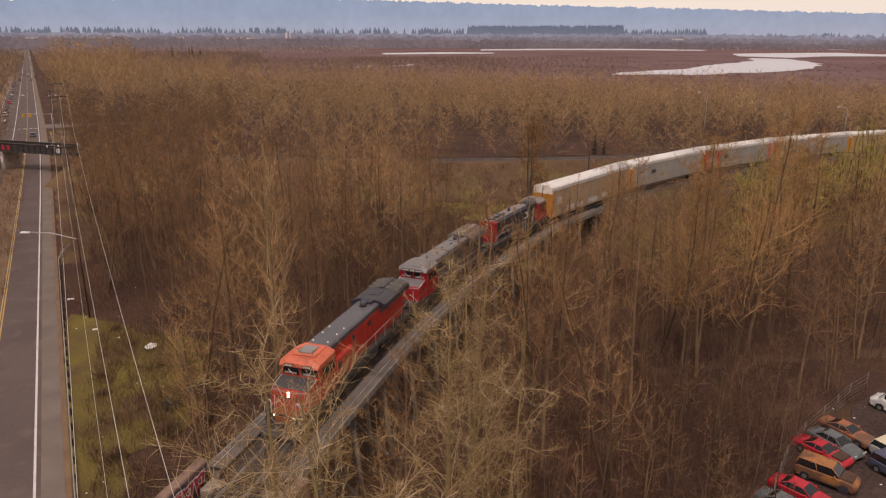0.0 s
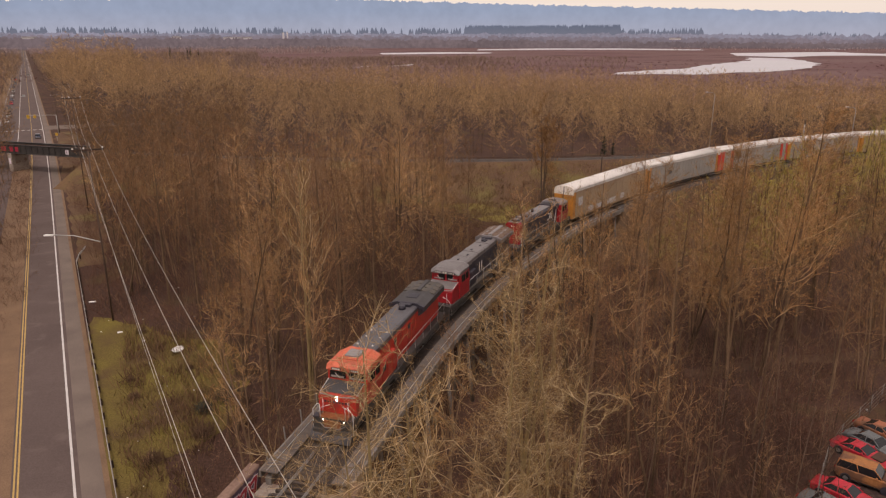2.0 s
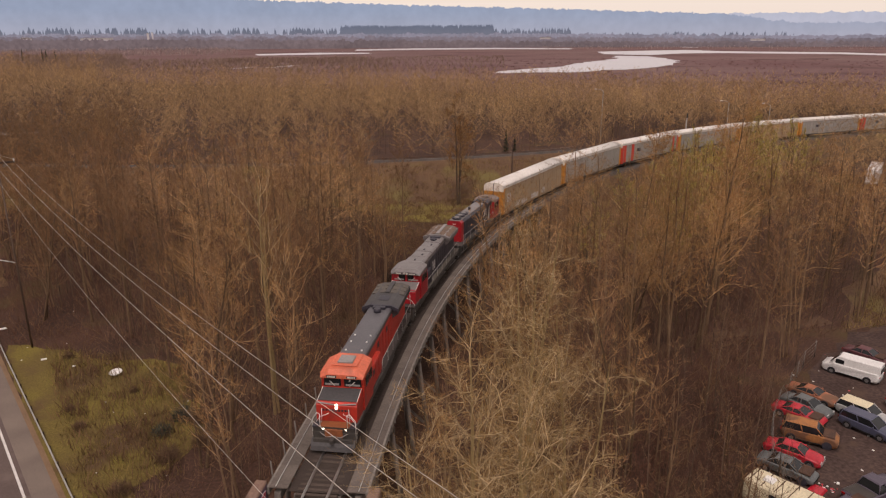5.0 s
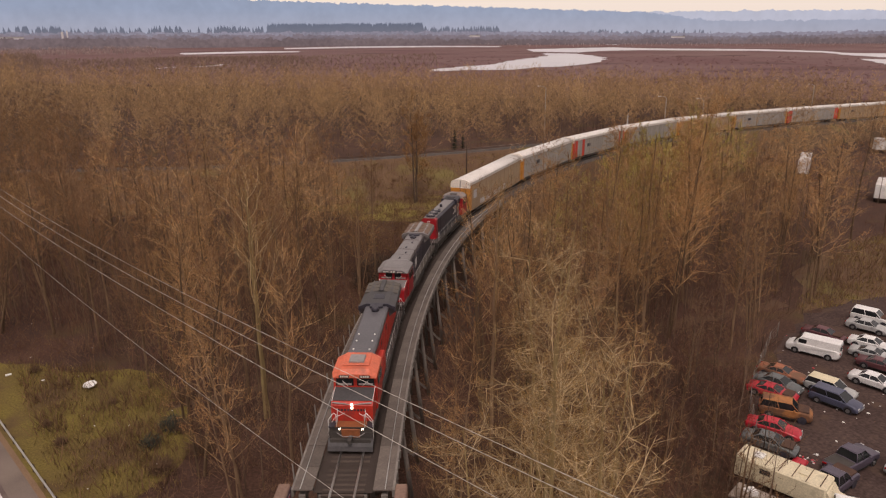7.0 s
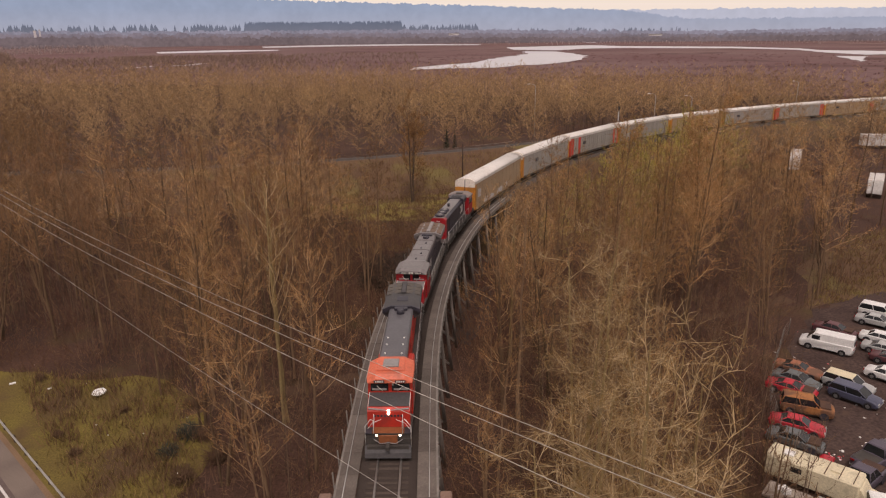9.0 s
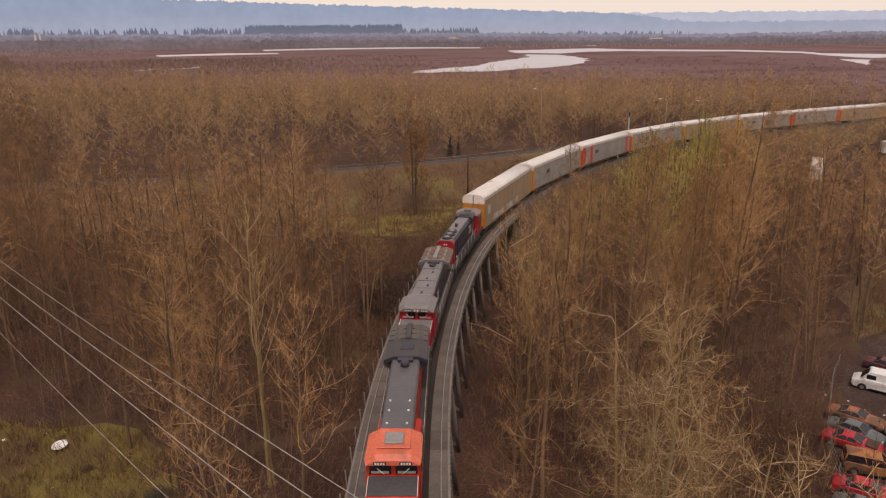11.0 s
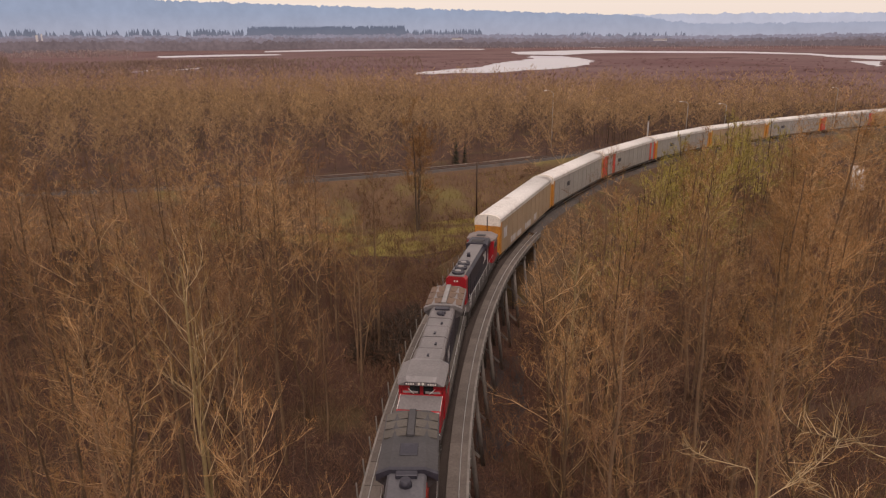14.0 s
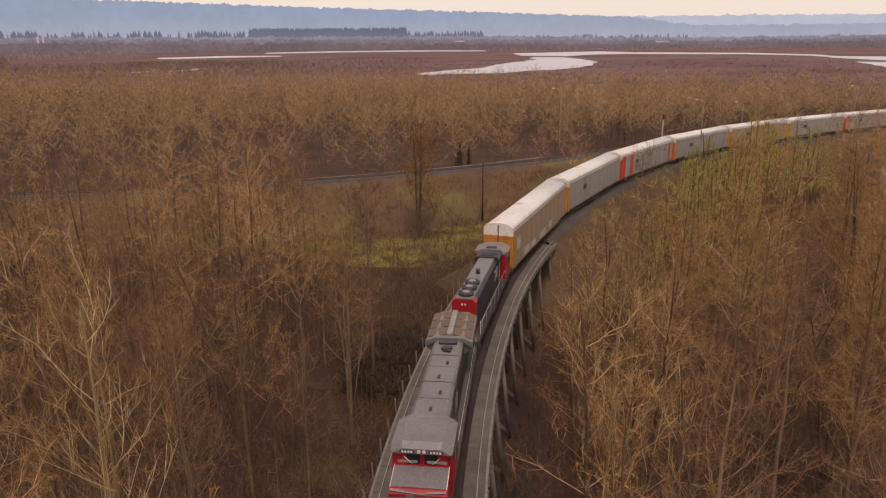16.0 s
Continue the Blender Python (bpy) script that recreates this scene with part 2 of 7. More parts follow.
def tri_mesh(name, verts, tris, material, second=None, last=0, stems=None):
    """A mesh from numpy arrays of triangles."""
    me = bpy.data.meshes.new(name)
    verts, tris = np.asarray(verts, np.float32), np.asarray(tris, np.int32)
    me.vertices.add(len(verts))
    me.vertices.foreach_set("co", verts.ravel())
    me.loops.add(tris.size)
    me.loops.foreach_set("vertex_index", tris.ravel())
    me.polygons.add(len(tris))
    me.polygons.foreach_set("loop_start", np.arange(0, tris.size, 3, dtype=np.int32))
    me.update(calc_edges=True)
    me.materials.append(material)
    if second:
        me.materials.append(second)
        picked = np.arange(len(tris)) >= len(tris) - last if stems is None else stems
        me.polygons.foreach_set("material_index", picked.astype(np.int32))
    return me

# ---- the lie of the land ----
RAIL_Z = 8.35


def integrate(x, y, heading, knots, bends, length):
    """A track's centre line, metre by metre, from its curvature at a few stations."""
    out = []
    for i in range(length):
        out.append((x, y, heading))
        x, y = x + math.sin(heading), y + math.cos(heading)
        heading += float(np.interp(i, knots, bends))
    return np.array(out)


MAIN = integrate(-14.41, 30.0, 0.2942, (0, 15, 30, 45, 60, 80, 105, 140, 180, 230, 330), (-0.00186, 0.00181, 0.00498, 0.00498, 0.0055, 0.00621, 0.00398, 0.00474, 0.00504, 0.00199, 0.0), 520)
BRANCH = integrate(-140.0, 199.2, 1.917, (0, 60, 130, 200, 230, 320), (-0.0002, -0.0022, -0.0041, -0.0052, 0.0, 0.0008), 420)
TRESTLE_A, TRESTLE_B = 8.0, 92.0


def rail_z(s):
    return RAIL_Z - 0.013 * max(0.0, s - 75.0)


def on(line, s, off=0.0):
    """Place (x, y) and heading at station s, off metres to the right."""
    s = max(0.0, min(len(line) - 1.001, s))
    i = int(s)
    a, b = line[i], line[min(i + 1, len(line) - 1)]
    x, y, h = a + (b - a) * (s - i)
    return x + math.cos(h) * off, y - math.sin(h) * off, h


def gap(line, x, y):
    """Distance from (x, y) to a track, and the station."""
    d = np.hypot(line[:, 0] - x, line[:, 1] - y)
    i = int(d.argmin())
    return float(d[i]), i


def standing(line, s0, s1, z):
    """The pose of a vehicle between two stations: y runs on along the track."""
    a, b = on(line, s0), on(line, s1)
    za, zb = z(s0), z(s1)
    d = Vector((b[0] - a[0], b[1] - a[1], zb - za))
    y = d.normalized()
    x = y.cross(Vector((0, 0, 1))).normalized()
    up = x.cross(y)
    mid = Vector(((a[0] + b[0]) / 2, (a[1] + b[1]) / 2, (za + zb) / 2))
    return Matrix(((x.x, y.x, up.x, mid.x), (x.y, y.y, up.y, mid.y), (x.z, y.z, up.z, mid.z), (0, 0, 0, 1)))


LITTER = mat("leaf_litter", (0.086, 0.046, 0.032), (0.05, 0.029, 0.022), 0.09, 0.95, 0, 0.8, 45, stain=(0.082, 0.056, 0.027), stain_scale=0.08, stain_cut=0.57, world_space=True, grit=0.5)
GRASS = mat("mossy_winter_grass", (0.165, 0.128, 0.032), (0.115, 0.08, 0.03), 0.2, 0.95, 0, 0.7, 30, stain=(0.095, 0.058, 0.032), stain_scale=0.14, stain_cut=0.53, world_space=True, grit=0.4)
MEADOW = mat("rough_meadow", (0.24, 0.195, 0.048), (0.13, 0.095, 0.038), 0.09, 0.95, 0, 0.7, 40, stain=(0.11, 0.066, 0.038), stain_scale=0.13, stain_cut=0.47, world_space=True, grit=0.4)
BANK = mat("rough_bank_grass", (0.165, 0.13, 0.042), (0.10, 0.068, 0.033), 0.14, 0.95, 0, 0.7, 30, stain=(0.07, 0.042, 0.028), stain_scale=0.11, stain_cut=0.46, world_space=True)
DRYGRASS = mat("dry_brown_grass", (0.15, 0.092, 0.05), (0.10, 0.06, 0.04), 0.12, 0.95, 0, 0.7, 40, stain=(0.155, 0.12, 0.048), stain_scale=0.09, stain_cut=0.55, world_space=True, grit=0.4)
MUD = mat("dark_yard_mud", (0.05, 0.032, 0.028), (0.08, 0.053, 0.045), 0.22, 0.95, 0, 0.8, 14, stain=(0.085, 0.055, 0.042), stain_scale=0.35, stain_cut=0.57, world_space=True, grit=0.45)
PATH = mat("trodden_leafy_path", (0.115, 0.069, 0.045), (0.085, 0.052, 0.035), 0.3, 0.95, 0, 0.4, 30, world_space=True)
DIRT = mat("bare_dirt_path", (0.22, 0.14, 0.085), (0.17, 0.11, 0.07), 0.3, 0.95, 0, 0.4, 30, world_space=True)
# the paler second tone is painted in for haze over the marsh
MARSH = mat("reddish_marsh", (0.125, 0.064, 0.064), (0.17, 0.108, 0.102), 0.004, 0.95, 0, 0.5, 30, stain=(0.095, 0.05, 0.045), stain_scale=0.009, world_space=True)
# pale base colour stands in for sky reflected off ripples
WATER = mat("sky_painted_water", (0.50, 0.475, 0.50), (0.42, 0.40, 0.43), 0.006, 0.3, 0, 0.25, 60)


def sheet(name, outline, z, material, label, category="ground", wobble=0.0, step=4.0, parent=None):
    """A flat, irregular sheet inside an outline."""
    pts = []
    for i, a in enumerate(outline):
        b = outline[(i + 1) % len(outline)]
        n = max(1, int(math.dist(a, b) / step))
        for k in range(n):
            x, y = a[0] + (b[0] - a[0]) * k / n, a[1] + (b[1] - a[1]) * k / n
            w = noise.noise_vector(Vector((x / step * 0.6, y / step * 0.6, 3.3))) * wobble
            pts.append((x + w.x, y + w.y, z))
    g = Mesh().add(pts, [tuple(range(len(pts)))])
    ob = part(name, g, material, parent)
    return ob if parent else tagged(ob, label, category, kind="structure")


def ribbon(line, offs, zs, s0, s1, zf, step=2.0):
    """Extrude an open cross-section along a track."""
    g, rings = Mesh(), []
    s = s0
    while s < s1 + step * 0.99:
        u = min(s, s1)
        rings.append([(*on(line, u, o)[:2], zf(u) + z if z is not None else 0.0) for o, z in zip(offs, zs)])
        s += step
    return g.loft(rings, closed=False, caps=False)


ground = Mesh()
R_FAR = 4900.0
rings = [[(math.cos(a) * r + 30, math.sin(a) * r + 100, 0.0) for a in [2 * math.pi * k / 64 for k in range(64)]] for r in (0.01, 60, 200, 600, 1500, R_FAR)]
ground.loft(rings, closed=True, caps=False)
tagged(part("ground", ground, LITTER), "brown leaf-littered flood plain with mossy patches", "ground", kind="structure")

ROADSIDE = integrate(-17.5, 20.0, -0.5045, (0, 1), (0.0, 0.0), 300)
sheet("grass_verge", [(-24.5, 42), (-26.5, 52), (-23, 60), (-24, 68), (-27.5, 75), (-36, 79), (-44, 83), (-50, 85), (-38, 60.5), (-29.2, 45), (-26, 38)], 0.02, GRASS, "mossy yellow-green grass verge beside the road", "grass", 1.6, 2.5)
sheet("grass_verge", [on(ROADSIDE, s, o)[:2] for s, o in ((96, 3), (96, 7), (130, 9.5), (170, 9), (215, 11), (290, 10), (290, 3))], 0.02, DRYGRASS, "rough brown grass beside the highway", "grass", 1.2, 3)
sheet("meadow", [(5, 134), (14, 131), (26, 131), (37, 133), (50, 144), (66, 158), (60, 163), (28, 158), (0, 155), (-8, 150), (-1, 142)], 0.03, MEADOW, "rough green and brown meadow between the tracks", "grass", 3, 5)
sheet("trackside_meadow", [(37, 106), (48, 118), (64, 134), (90, 152), (120, 165), (126, 150), (98, 138), (72, 120), (52, 104)], 0.03, BANK, "rough grass strip beside the curved embankment", "grass", 3, 5)
sheet("clearing", [(52, 70), (62, 82), (80, 92), (105, 100), (130, 105), (150, 95), (120, 80), (88, 74), (66, 70)], 0.03, DRYGRASS, "open brownish grass clearing behind the scrapyard", "grass", 3, 5)
sheet("scrapyard_ground", [(23.5, 37), (26, 45.5), (32.5, 53.5), (40.5, 60.8), (48, 66.5), (56, 69.5), (72, 71), (90, 62), (88, 30), (50, 18), (26, 22)], 0.04, MUD, "dark wet mud floor of a car scrapyard", "ground", 2.2, 2.0)
sheet("dirt_path", [(-26, 66.5), (-12, 68.2), (-3, 69.5), (-2.5, 71), (-12, 70), (-26, 68.2)], 0.05, PATH, "bare brown path crossing under the trestle", "path", 0.6, 1.5)
sheet("dirt_path", [(10, 62), (22, 66.5), (35, 70), (52, 72), (52, 74), (34, 72), (21, 68.3), (9, 63.6)], 0.05, PATH, "bare brown track through the wood", "path", 0.8, 1.5)

# near-black sheet laid on the ground beside the trestle
sheet("wet_ditch", [(4.0, 74.5), (6.6, 79.6), (9.6, 86), (12.2, 91.5), (15.8, 91), (13.4, 85.5), (11.0, 80.5), (8.0, 75.5), (5.5, 73)], 0.02, mat("near_black_ground", (0.018, 0.013, 0.013), (0.03, 0.02, 0.018), 0.5, 0.6, 0, 0.6, 20, world_space=True), "near-black patch of ground beside the trestle", "ground", 0.8, 1.5)

# the wetland beyond the wood
sheet("marsh", [(-420, 900), (-160, 650), (0, 520), (130, 400), (300, 310), (560, 260), (1000, 240), (2400, 900), (3800, 2600), (3200, 3300), (1500, 4300), (-300, 4300), (-1800, 3900), (-1500, 2600)], 0.25, MARSH, "wide reddish-brown wetland", "marsh", 30, 60)


def pool(outline, label, ragged=12):
    return sheet("lake", outline, 0.5, WATER, label, "water", ragged, 18)


def polar(az, d):
    return d * math.sin(radians(az)), d * math.cos(radians(az))


pool([(165, 735), (211, 800), (284, 861), (362, 986), (421, 1075), (519, 1213), (601, 1402), (644, 1334), (559, 1056), (439, 859), (365, 794), (334, 774), (273, 725)], "pale lake with the overcast sky reflection painted into its colour", 16)
pool([polar(*q) for q in ((-4.8, 1760), (0, 1820), (4, 1880), (4, 2010), (0, 2080), (-4.8, 1960))], "narrow pale backwater across the marsh")
pool([(742, 1848), (1004, 1976), (1089, 1991), (1064, 1762), (1206, 1487), (1167, 1238), (1083, 1098), (1109, 1016), (1120, 880), (915, 845), (967, 973), (1075, 1151), (1088, 1346), (933, 1551), (829, 1554), (692, 1429), (640, 1551)], "long pale river winding across the marsh", 9)
pool([polar(*q) for q in ((3, 2400), (8, 2520), (14, 2560), (20, 2480), (20, 2720), (14, 2980), (8, 2950), (3, 2700))], "narrow pale backwater across the marsh")
pool([(1464, 2963), (1500, 3380), (1535, 3800), (1700, 3900), (1660, 3300), (1383, 2431)], "far pale strip of water")
pool([(702, 657), (763, 733), (838, 829), (851, 788)], "narrow puddle in the marsh", 6)
pool([(-122, 938), (-104, 990), (-92, 980), (-108, 932)], "small pond at the wood's edge")
pool([(-76, 975), (-42, 1055), (-30, 1045), (-60, 965)], "small pond at the wood's edge")

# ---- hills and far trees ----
# both ridges glow; their blue and paleness is haze put into the colour
HILL = distance("haze_painted_hills", (0.325, 0.345, 0.385), (0.235, 0.295, 0.37), 20, 210, 1.22)
HILL_FAR = distance("haze_paled_hills", (0.46, 0.48, 0.52), (0.40, 0.45, 0.51), 0, 250, 1.1)


def ridge(name, radius, az0, az1, profile, material, label, rough, seed, step=0.08):
    """A long, hazy ridge: heights in degrees above the horizon at a few bearings."""
    g, low, high = Mesh(), [], []
    a = az0
    while a <= az1:
        el = float(np.interp(a, profile[0], profile[1]))
        h = radius * math.tan(radians(el)) + 34
        h += rough * (noise.noise(Vector((a * 1.3, seed, 0))) * 2.0 + 1.4 * noise.noise(Vector((a * 3.7, seed, 5))) + 1.2 * noise.noise(Vector((a * 9, seed, 9))) + 0.5 * noise.noise(Vector((a * 20, seed, 2))) + 0.5 * noise.noise(Vector((a * 47, seed, 4))))
        x, y = polar(a, radius)
        low.append((x, y, -5)), high.append((x, y, h))
        a += step
    g.loft([low, high, [(p[0] * 1.02, p[1] * 1.02, -5) for p in low]], closed=False, caps=False)
    return tagged(part(name, g, material), label, "hills", kind="structure")


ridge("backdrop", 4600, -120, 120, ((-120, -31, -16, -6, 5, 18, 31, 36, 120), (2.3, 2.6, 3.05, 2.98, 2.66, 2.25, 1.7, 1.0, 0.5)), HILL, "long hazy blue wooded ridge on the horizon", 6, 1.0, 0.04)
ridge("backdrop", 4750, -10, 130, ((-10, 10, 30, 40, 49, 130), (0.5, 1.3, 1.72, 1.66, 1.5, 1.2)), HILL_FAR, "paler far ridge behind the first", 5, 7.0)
# glowing layers of wood, the farther ones painted paler and bluer for haze
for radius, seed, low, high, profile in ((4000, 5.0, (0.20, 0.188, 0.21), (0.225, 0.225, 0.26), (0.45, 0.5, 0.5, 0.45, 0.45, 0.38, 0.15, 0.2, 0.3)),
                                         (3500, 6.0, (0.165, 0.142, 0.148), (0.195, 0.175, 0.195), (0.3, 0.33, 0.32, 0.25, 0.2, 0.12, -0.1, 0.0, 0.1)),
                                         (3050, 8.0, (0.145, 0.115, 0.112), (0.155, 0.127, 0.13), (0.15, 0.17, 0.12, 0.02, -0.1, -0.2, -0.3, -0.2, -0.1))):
    wood = distance("haze_painted_wood", low, high, 5, 70, 1.1, 0.3, 0.07)
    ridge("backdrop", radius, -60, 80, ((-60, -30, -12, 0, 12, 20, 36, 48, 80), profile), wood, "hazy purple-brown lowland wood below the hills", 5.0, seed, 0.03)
# the firs glow too, their blue-grey being painted haze
FIR_FAR = distance("haze_painted_firs", (0.15, 0.165, 0.195), (0.12, 0.145, 0.185), 60, 110, 1.1)


def far_firs():
    """Conifers below the hills, thick in one long stand and scattered elsewhere, raised and sized to fit the camera's
    view.
    """
    g, r = Mesh(), random.Random(8)
    spots = [(r.uniform(2.0, 13.9), 0.98, 0.93) for _ in range(620)] + [(r.uniform(-2, 1.6), 0.85, 0.65) for _ in range(50)] + [(r.uniform(14, 20), 0.75, 0.7) for _ in range(110)]
    while len(spots) < 1900:
        a = r.uniform(-36, 36)
        if noise.noise(Vector((a * 0.8, 2.0, 0))) + 0.5 * noise.noise(Vector((a * 3.1, 6.0, 0))) > r.uniform(-0.3, 0.7) - (0.25 if a < -4 else 0):
            spots.append((a, 0.85 if a < 0 else 0.45, 0.35))
    for a, top, keep in spots:
        d = r.uniform(4090, 4250)
        x, y = polar(a, d)
        z1 = 34 + d * math.tan(radians(top * r.uniform(keep, 1.18)))
        z0 = min(r.uniform(25, 48), z1 - 14)
        w = (z1 - z0) * r.uniform(0.16, 0.42)
        for k in range(3):
            za, zb = z0 + (z1 - z0) * (0.05 + 0.28 * k), z0 + (z1 - z0) * min(1.0, 0.5 + 0.28 * k)
            ring = [(x + math.cos(t) * w * (1 - 0.27 * k), y + math.sin(t) * w * (1 - 0.27 * k), za) for t in [j * math.pi / 2.5 for j in range(5)]]
            g.add(ring + [(x, y, zb)], [(j, (j + 1) % 5, 5) for j in range(5)])
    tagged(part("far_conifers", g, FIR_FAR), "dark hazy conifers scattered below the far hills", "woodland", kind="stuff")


far_firs()

# ---- embankments ----
EARTH = mat("embankment_earth", (0.125, 0.08, 0.046), (0.09, 0.058, 0.036), 0.2, 0.95, 0, 0.7, 30, stain=(0.135, 0.105, 0.042), stain_scale=0.16, stain_cut=0.55, world_space=True, grit=0.4)


def embankment(line, s0, s1, zf, label, material, slope, ramp=9.0):
    g, rings = Mesh(), []
    s = s0 - ramp
    while s <= s1:
        h = (zf(s) - 0.55) * min(1.0, max(0.02, (s - s0 + ramp) / ramp)) - (0.5 if s < s0 else 0.0)
        foot = 2.9 + h * slope
        w = noise.noise(Vector((s * 0.13, 1.7, 0))) * 0.6
        rings.append([(*on(line, s, o)[:2], z) for o, z in ((-foot - w, -0.2), (-2.9 - h * slope * 0.48, h * 0.52 + w * 0.4), (-2.9, h), (2.9, h), (2.9 + h * slope * 0.48, h * 0.52 + w * 0.4), (foot + w, -0.2))])
        s += 3
    g.loft(rings, closed=False, caps=True)
    ob = tagged(part("embankment", g, material), label, "embankment", kind="structure")
    b = ribbon(line, (-2.5, -1.75, 1.75, 2.5), (-0.53, -0.16, -0.16, -0.53), s0, s1 - 3, zf, 3)
    part("ballast", b, BALLAST, ob)
    return ob


def branch_z(s):
    return 7.2


main_bank = embankment(MAIN, TRESTLE_B + 0.5, 500, rail_z, "curved railway embankment with dark ballast and dry grass", EARTH, 1.5)
branch_bank = embankment(BRANCH, 50, 400, branch_z, "low railway embankment behind the meadow", DRYGRASS, 2.3, 3.0)


def rails(line, s0, s1, zf, label, step=2.0, material=RAIL):
    for off in (-0.7525, 0.7525):
        g = Mesh()
        ring = ((-0.07, -0.17), (0.07, -0.17), (0.07, -0.14), (0.015, -0.11), (0.015, -0.045), (0.036, -0.035), (0.036, 0.0), (-0.036, 0.0), (-0.036, -0.035), (-0.015, -0.045), (-0.015, -0.11), (-0.07, -0.14))
        out, s = [], s0
        while s < s1 + step * 0.99:
            u = min(s, s1)
            out.append([(*on(line, u, off + a)[:2], zf(u) + z) for a, z in ring])
            s += step
        g.loft(out)
        tagged(part("rail", g, material), label, "rail", "rails", "structure")


rails(MAIN, 0, 500, rail_z, "shiny steel running rail on timber ties")
rails(BRANCH, 2, 398, branch_z, "rusty steel rail on the far branch line", 4.0, RUST)

# ---- trestle ----
trestle = thing("trestle", "curved grey timber railway trestle with walkways both sides", "bridge")
for off in (-2.55, -1.3, -0.75, 0.75, 1.3, 2.55):
    hw = 0.2
    g, out, s = Mesh(), [], TRESTLE_A
    while s <= TRESTLE_B + 0.01:
        out.append([(*on(MAIN, s, off + a)[:2], rail_z(s) + z) for a, z in ((-hw, -0.95), (hw, -0.95), (hw, -0.40), (-hw, -0.40))])
        s += 3
    g.loft(out)
    part("stringer", g, TIMBER, trestle)
for side in (-1, 1):
    g, out, s = Mesh(), [], TRESTLE_A
    while s <= TRESTLE_B + 0.01:
        out.append([(*on(MAIN, s, side * (3.12 + a))[:2], rail_z(s) + z) for a, z in ((-0.08, -0.5), (0.08, -0.5), (0.08, 0.02), (-0.08, 0.02))])
        s += 3
    g.loft(out)
    part("fascia_beam", g, TIMBER, trestle)
    g, out, s = Mesh(), [], TRESTLE_A
    while s <= TRESTLE_B + 0.01:
        out.append(tuple((*on(MAIN, s, side * 2.62)[:2], rail_z(s) + 0.09) for _ in (0,))[0])
        s += 3
    g.tube(out, 0.03, 6)
    part("conduit", g, GALV, trestle, "pale cable conduit along the walkway")


def pile_bent(s):
    """A pile bent: cap, five piles spreading towards the ground, sway braces."""
    x, y, h = on(MAIN, s)
    top = rail_z(s) - 0.97
    m = pose(x, y, 0, 0, 0, -math.degrees(h))
    b = part("cap", Mesh().box(-3.15, 3.15, -0.2, 0.2, top - 0.42, top, 0.03, m), POST_WOOD, trestle)
    for k, (a, spread) in enumerate(((-2.95, -0.75), (-1.3, -0.5), (0, 0), (1.3, 0.5), (2.95, 0.75))):
        p0, p1 = m @ Vector((a + spread, 0, -0.3)), m @ Vector((a, 0, top - 0.42))
        part("trestle_post", Mesh().tube([p0, p1], [0.19, 0.17], 8), POST_WOOD, trestle)
    for sgn in (-1, 1):
        g = Mesh()
        a, c = Vector((sgn * -3.4, sgn * 0.25, 0.9)), Vector((sgn * 3.0, sgn * 0.25, top - 0.6))
        d = (c - a).normalized()
        n = d.cross(Vector((0, 1, 0)))
        g.add([m @ (p + n * w + Vector((0, t, 0))) for p in (a, c) for w in (-0.12, 0.12) for t in (-0.04, 0.04)],
              [(0, 1, 3, 2), (4, 6, 7, 5), (0, 4, 5, 1), (2, 3, 7, 6), (0, 2, 6, 4), (1, 5, 7, 3)])
        part("brace", g, POST_WOOD, trestle)


BENT_STEP = 6.0
for k in range(14):
    pile_bent(TRESTLE_A + 3.2 + k * BENT_STEP)

# abutments at the trestle's near end, the wing wall painted over with graffiti
GRAFFITI = mat("dark_painted_wall", (0.075, 0.05, 0.075), (0.10, 0.06, 0.08), 0.6, 0.7, 0, 0.1)
RED_SPRAY = mat("red_spray_paint", (0.42, 0.03, 0.04), (0.33, 0.02, 0.05), 0.9, 0.6)
PALE_SPRAY = mat("pale_spray_paint", (0.72, 0.66, 0.68), (0.6, 0.5, 0.56), 0.9, 0.6)
ax, ay, ah = on(MAIN, TRESTLE_A)
AB = pose(ax, ay, 0, 0, 0, -math.degrees(ah))
abut = thing("abutment", "weathered concrete bridge abutment with painted wing walls", "bridge abutment", m=AB)
part("breast_wall", Mesh().box(-3.0, 3.0, -1.2, 0.2, -0.3, RAIL_Z - 0.95, 0.05), CONCRETE, abut)
for sgn in (-1, 1):
    w = part("wing_wall", Mesh().box(sgn * 3.62 - 0.37, sgn * 3.62 + 0.37, -9.0, 0.3, -0.3, RAIL_Z + 0.3, 0.08), WING, abut)
bank = Mesh().box(-1.75, 1.75, -40, -1.2, -0.2, RAIL_Z - 0.5, 0.05)
part("fill", bank, BALLAST, abut)

# ---- road ----
ROAD = integrate(-17.5, 20.0, -0.5045, (0, 140, 141, 340, 341, 4000), (0.0, 0.0, -0.0000875, -0.0000875, 0.0, 0.0), 3600)
UP = lambda s: 0.0


def strip(name, o0, o1, s0, s1, z, material, label, category="road", step=30.0):
    return tagged(part(name, ribbon(ROAD, (o0, o1), (z, z), s0, s1, UP, step), material), label, category, kind="structure")


strip("gravel_shoulder", -19.5, 2.6, 0, 3500, 0.03, DIRT, "brown gravel shoulder of the highway", "shoulder")
road = strip("road", -4.5, 0.45, 0, 3500, 0.06, ASPHALT, "worn grey-brown asphalt highway lane")
strip("road", -16.2, -8.6, 0, 215, 0.06, ASPHALT, "worn asphalt lanes for oncoming traffic")
strip("road", -16.2, -4.5, 215, 3500, 0.06, ASPHALT, "widened asphalt highway with a turning lane")
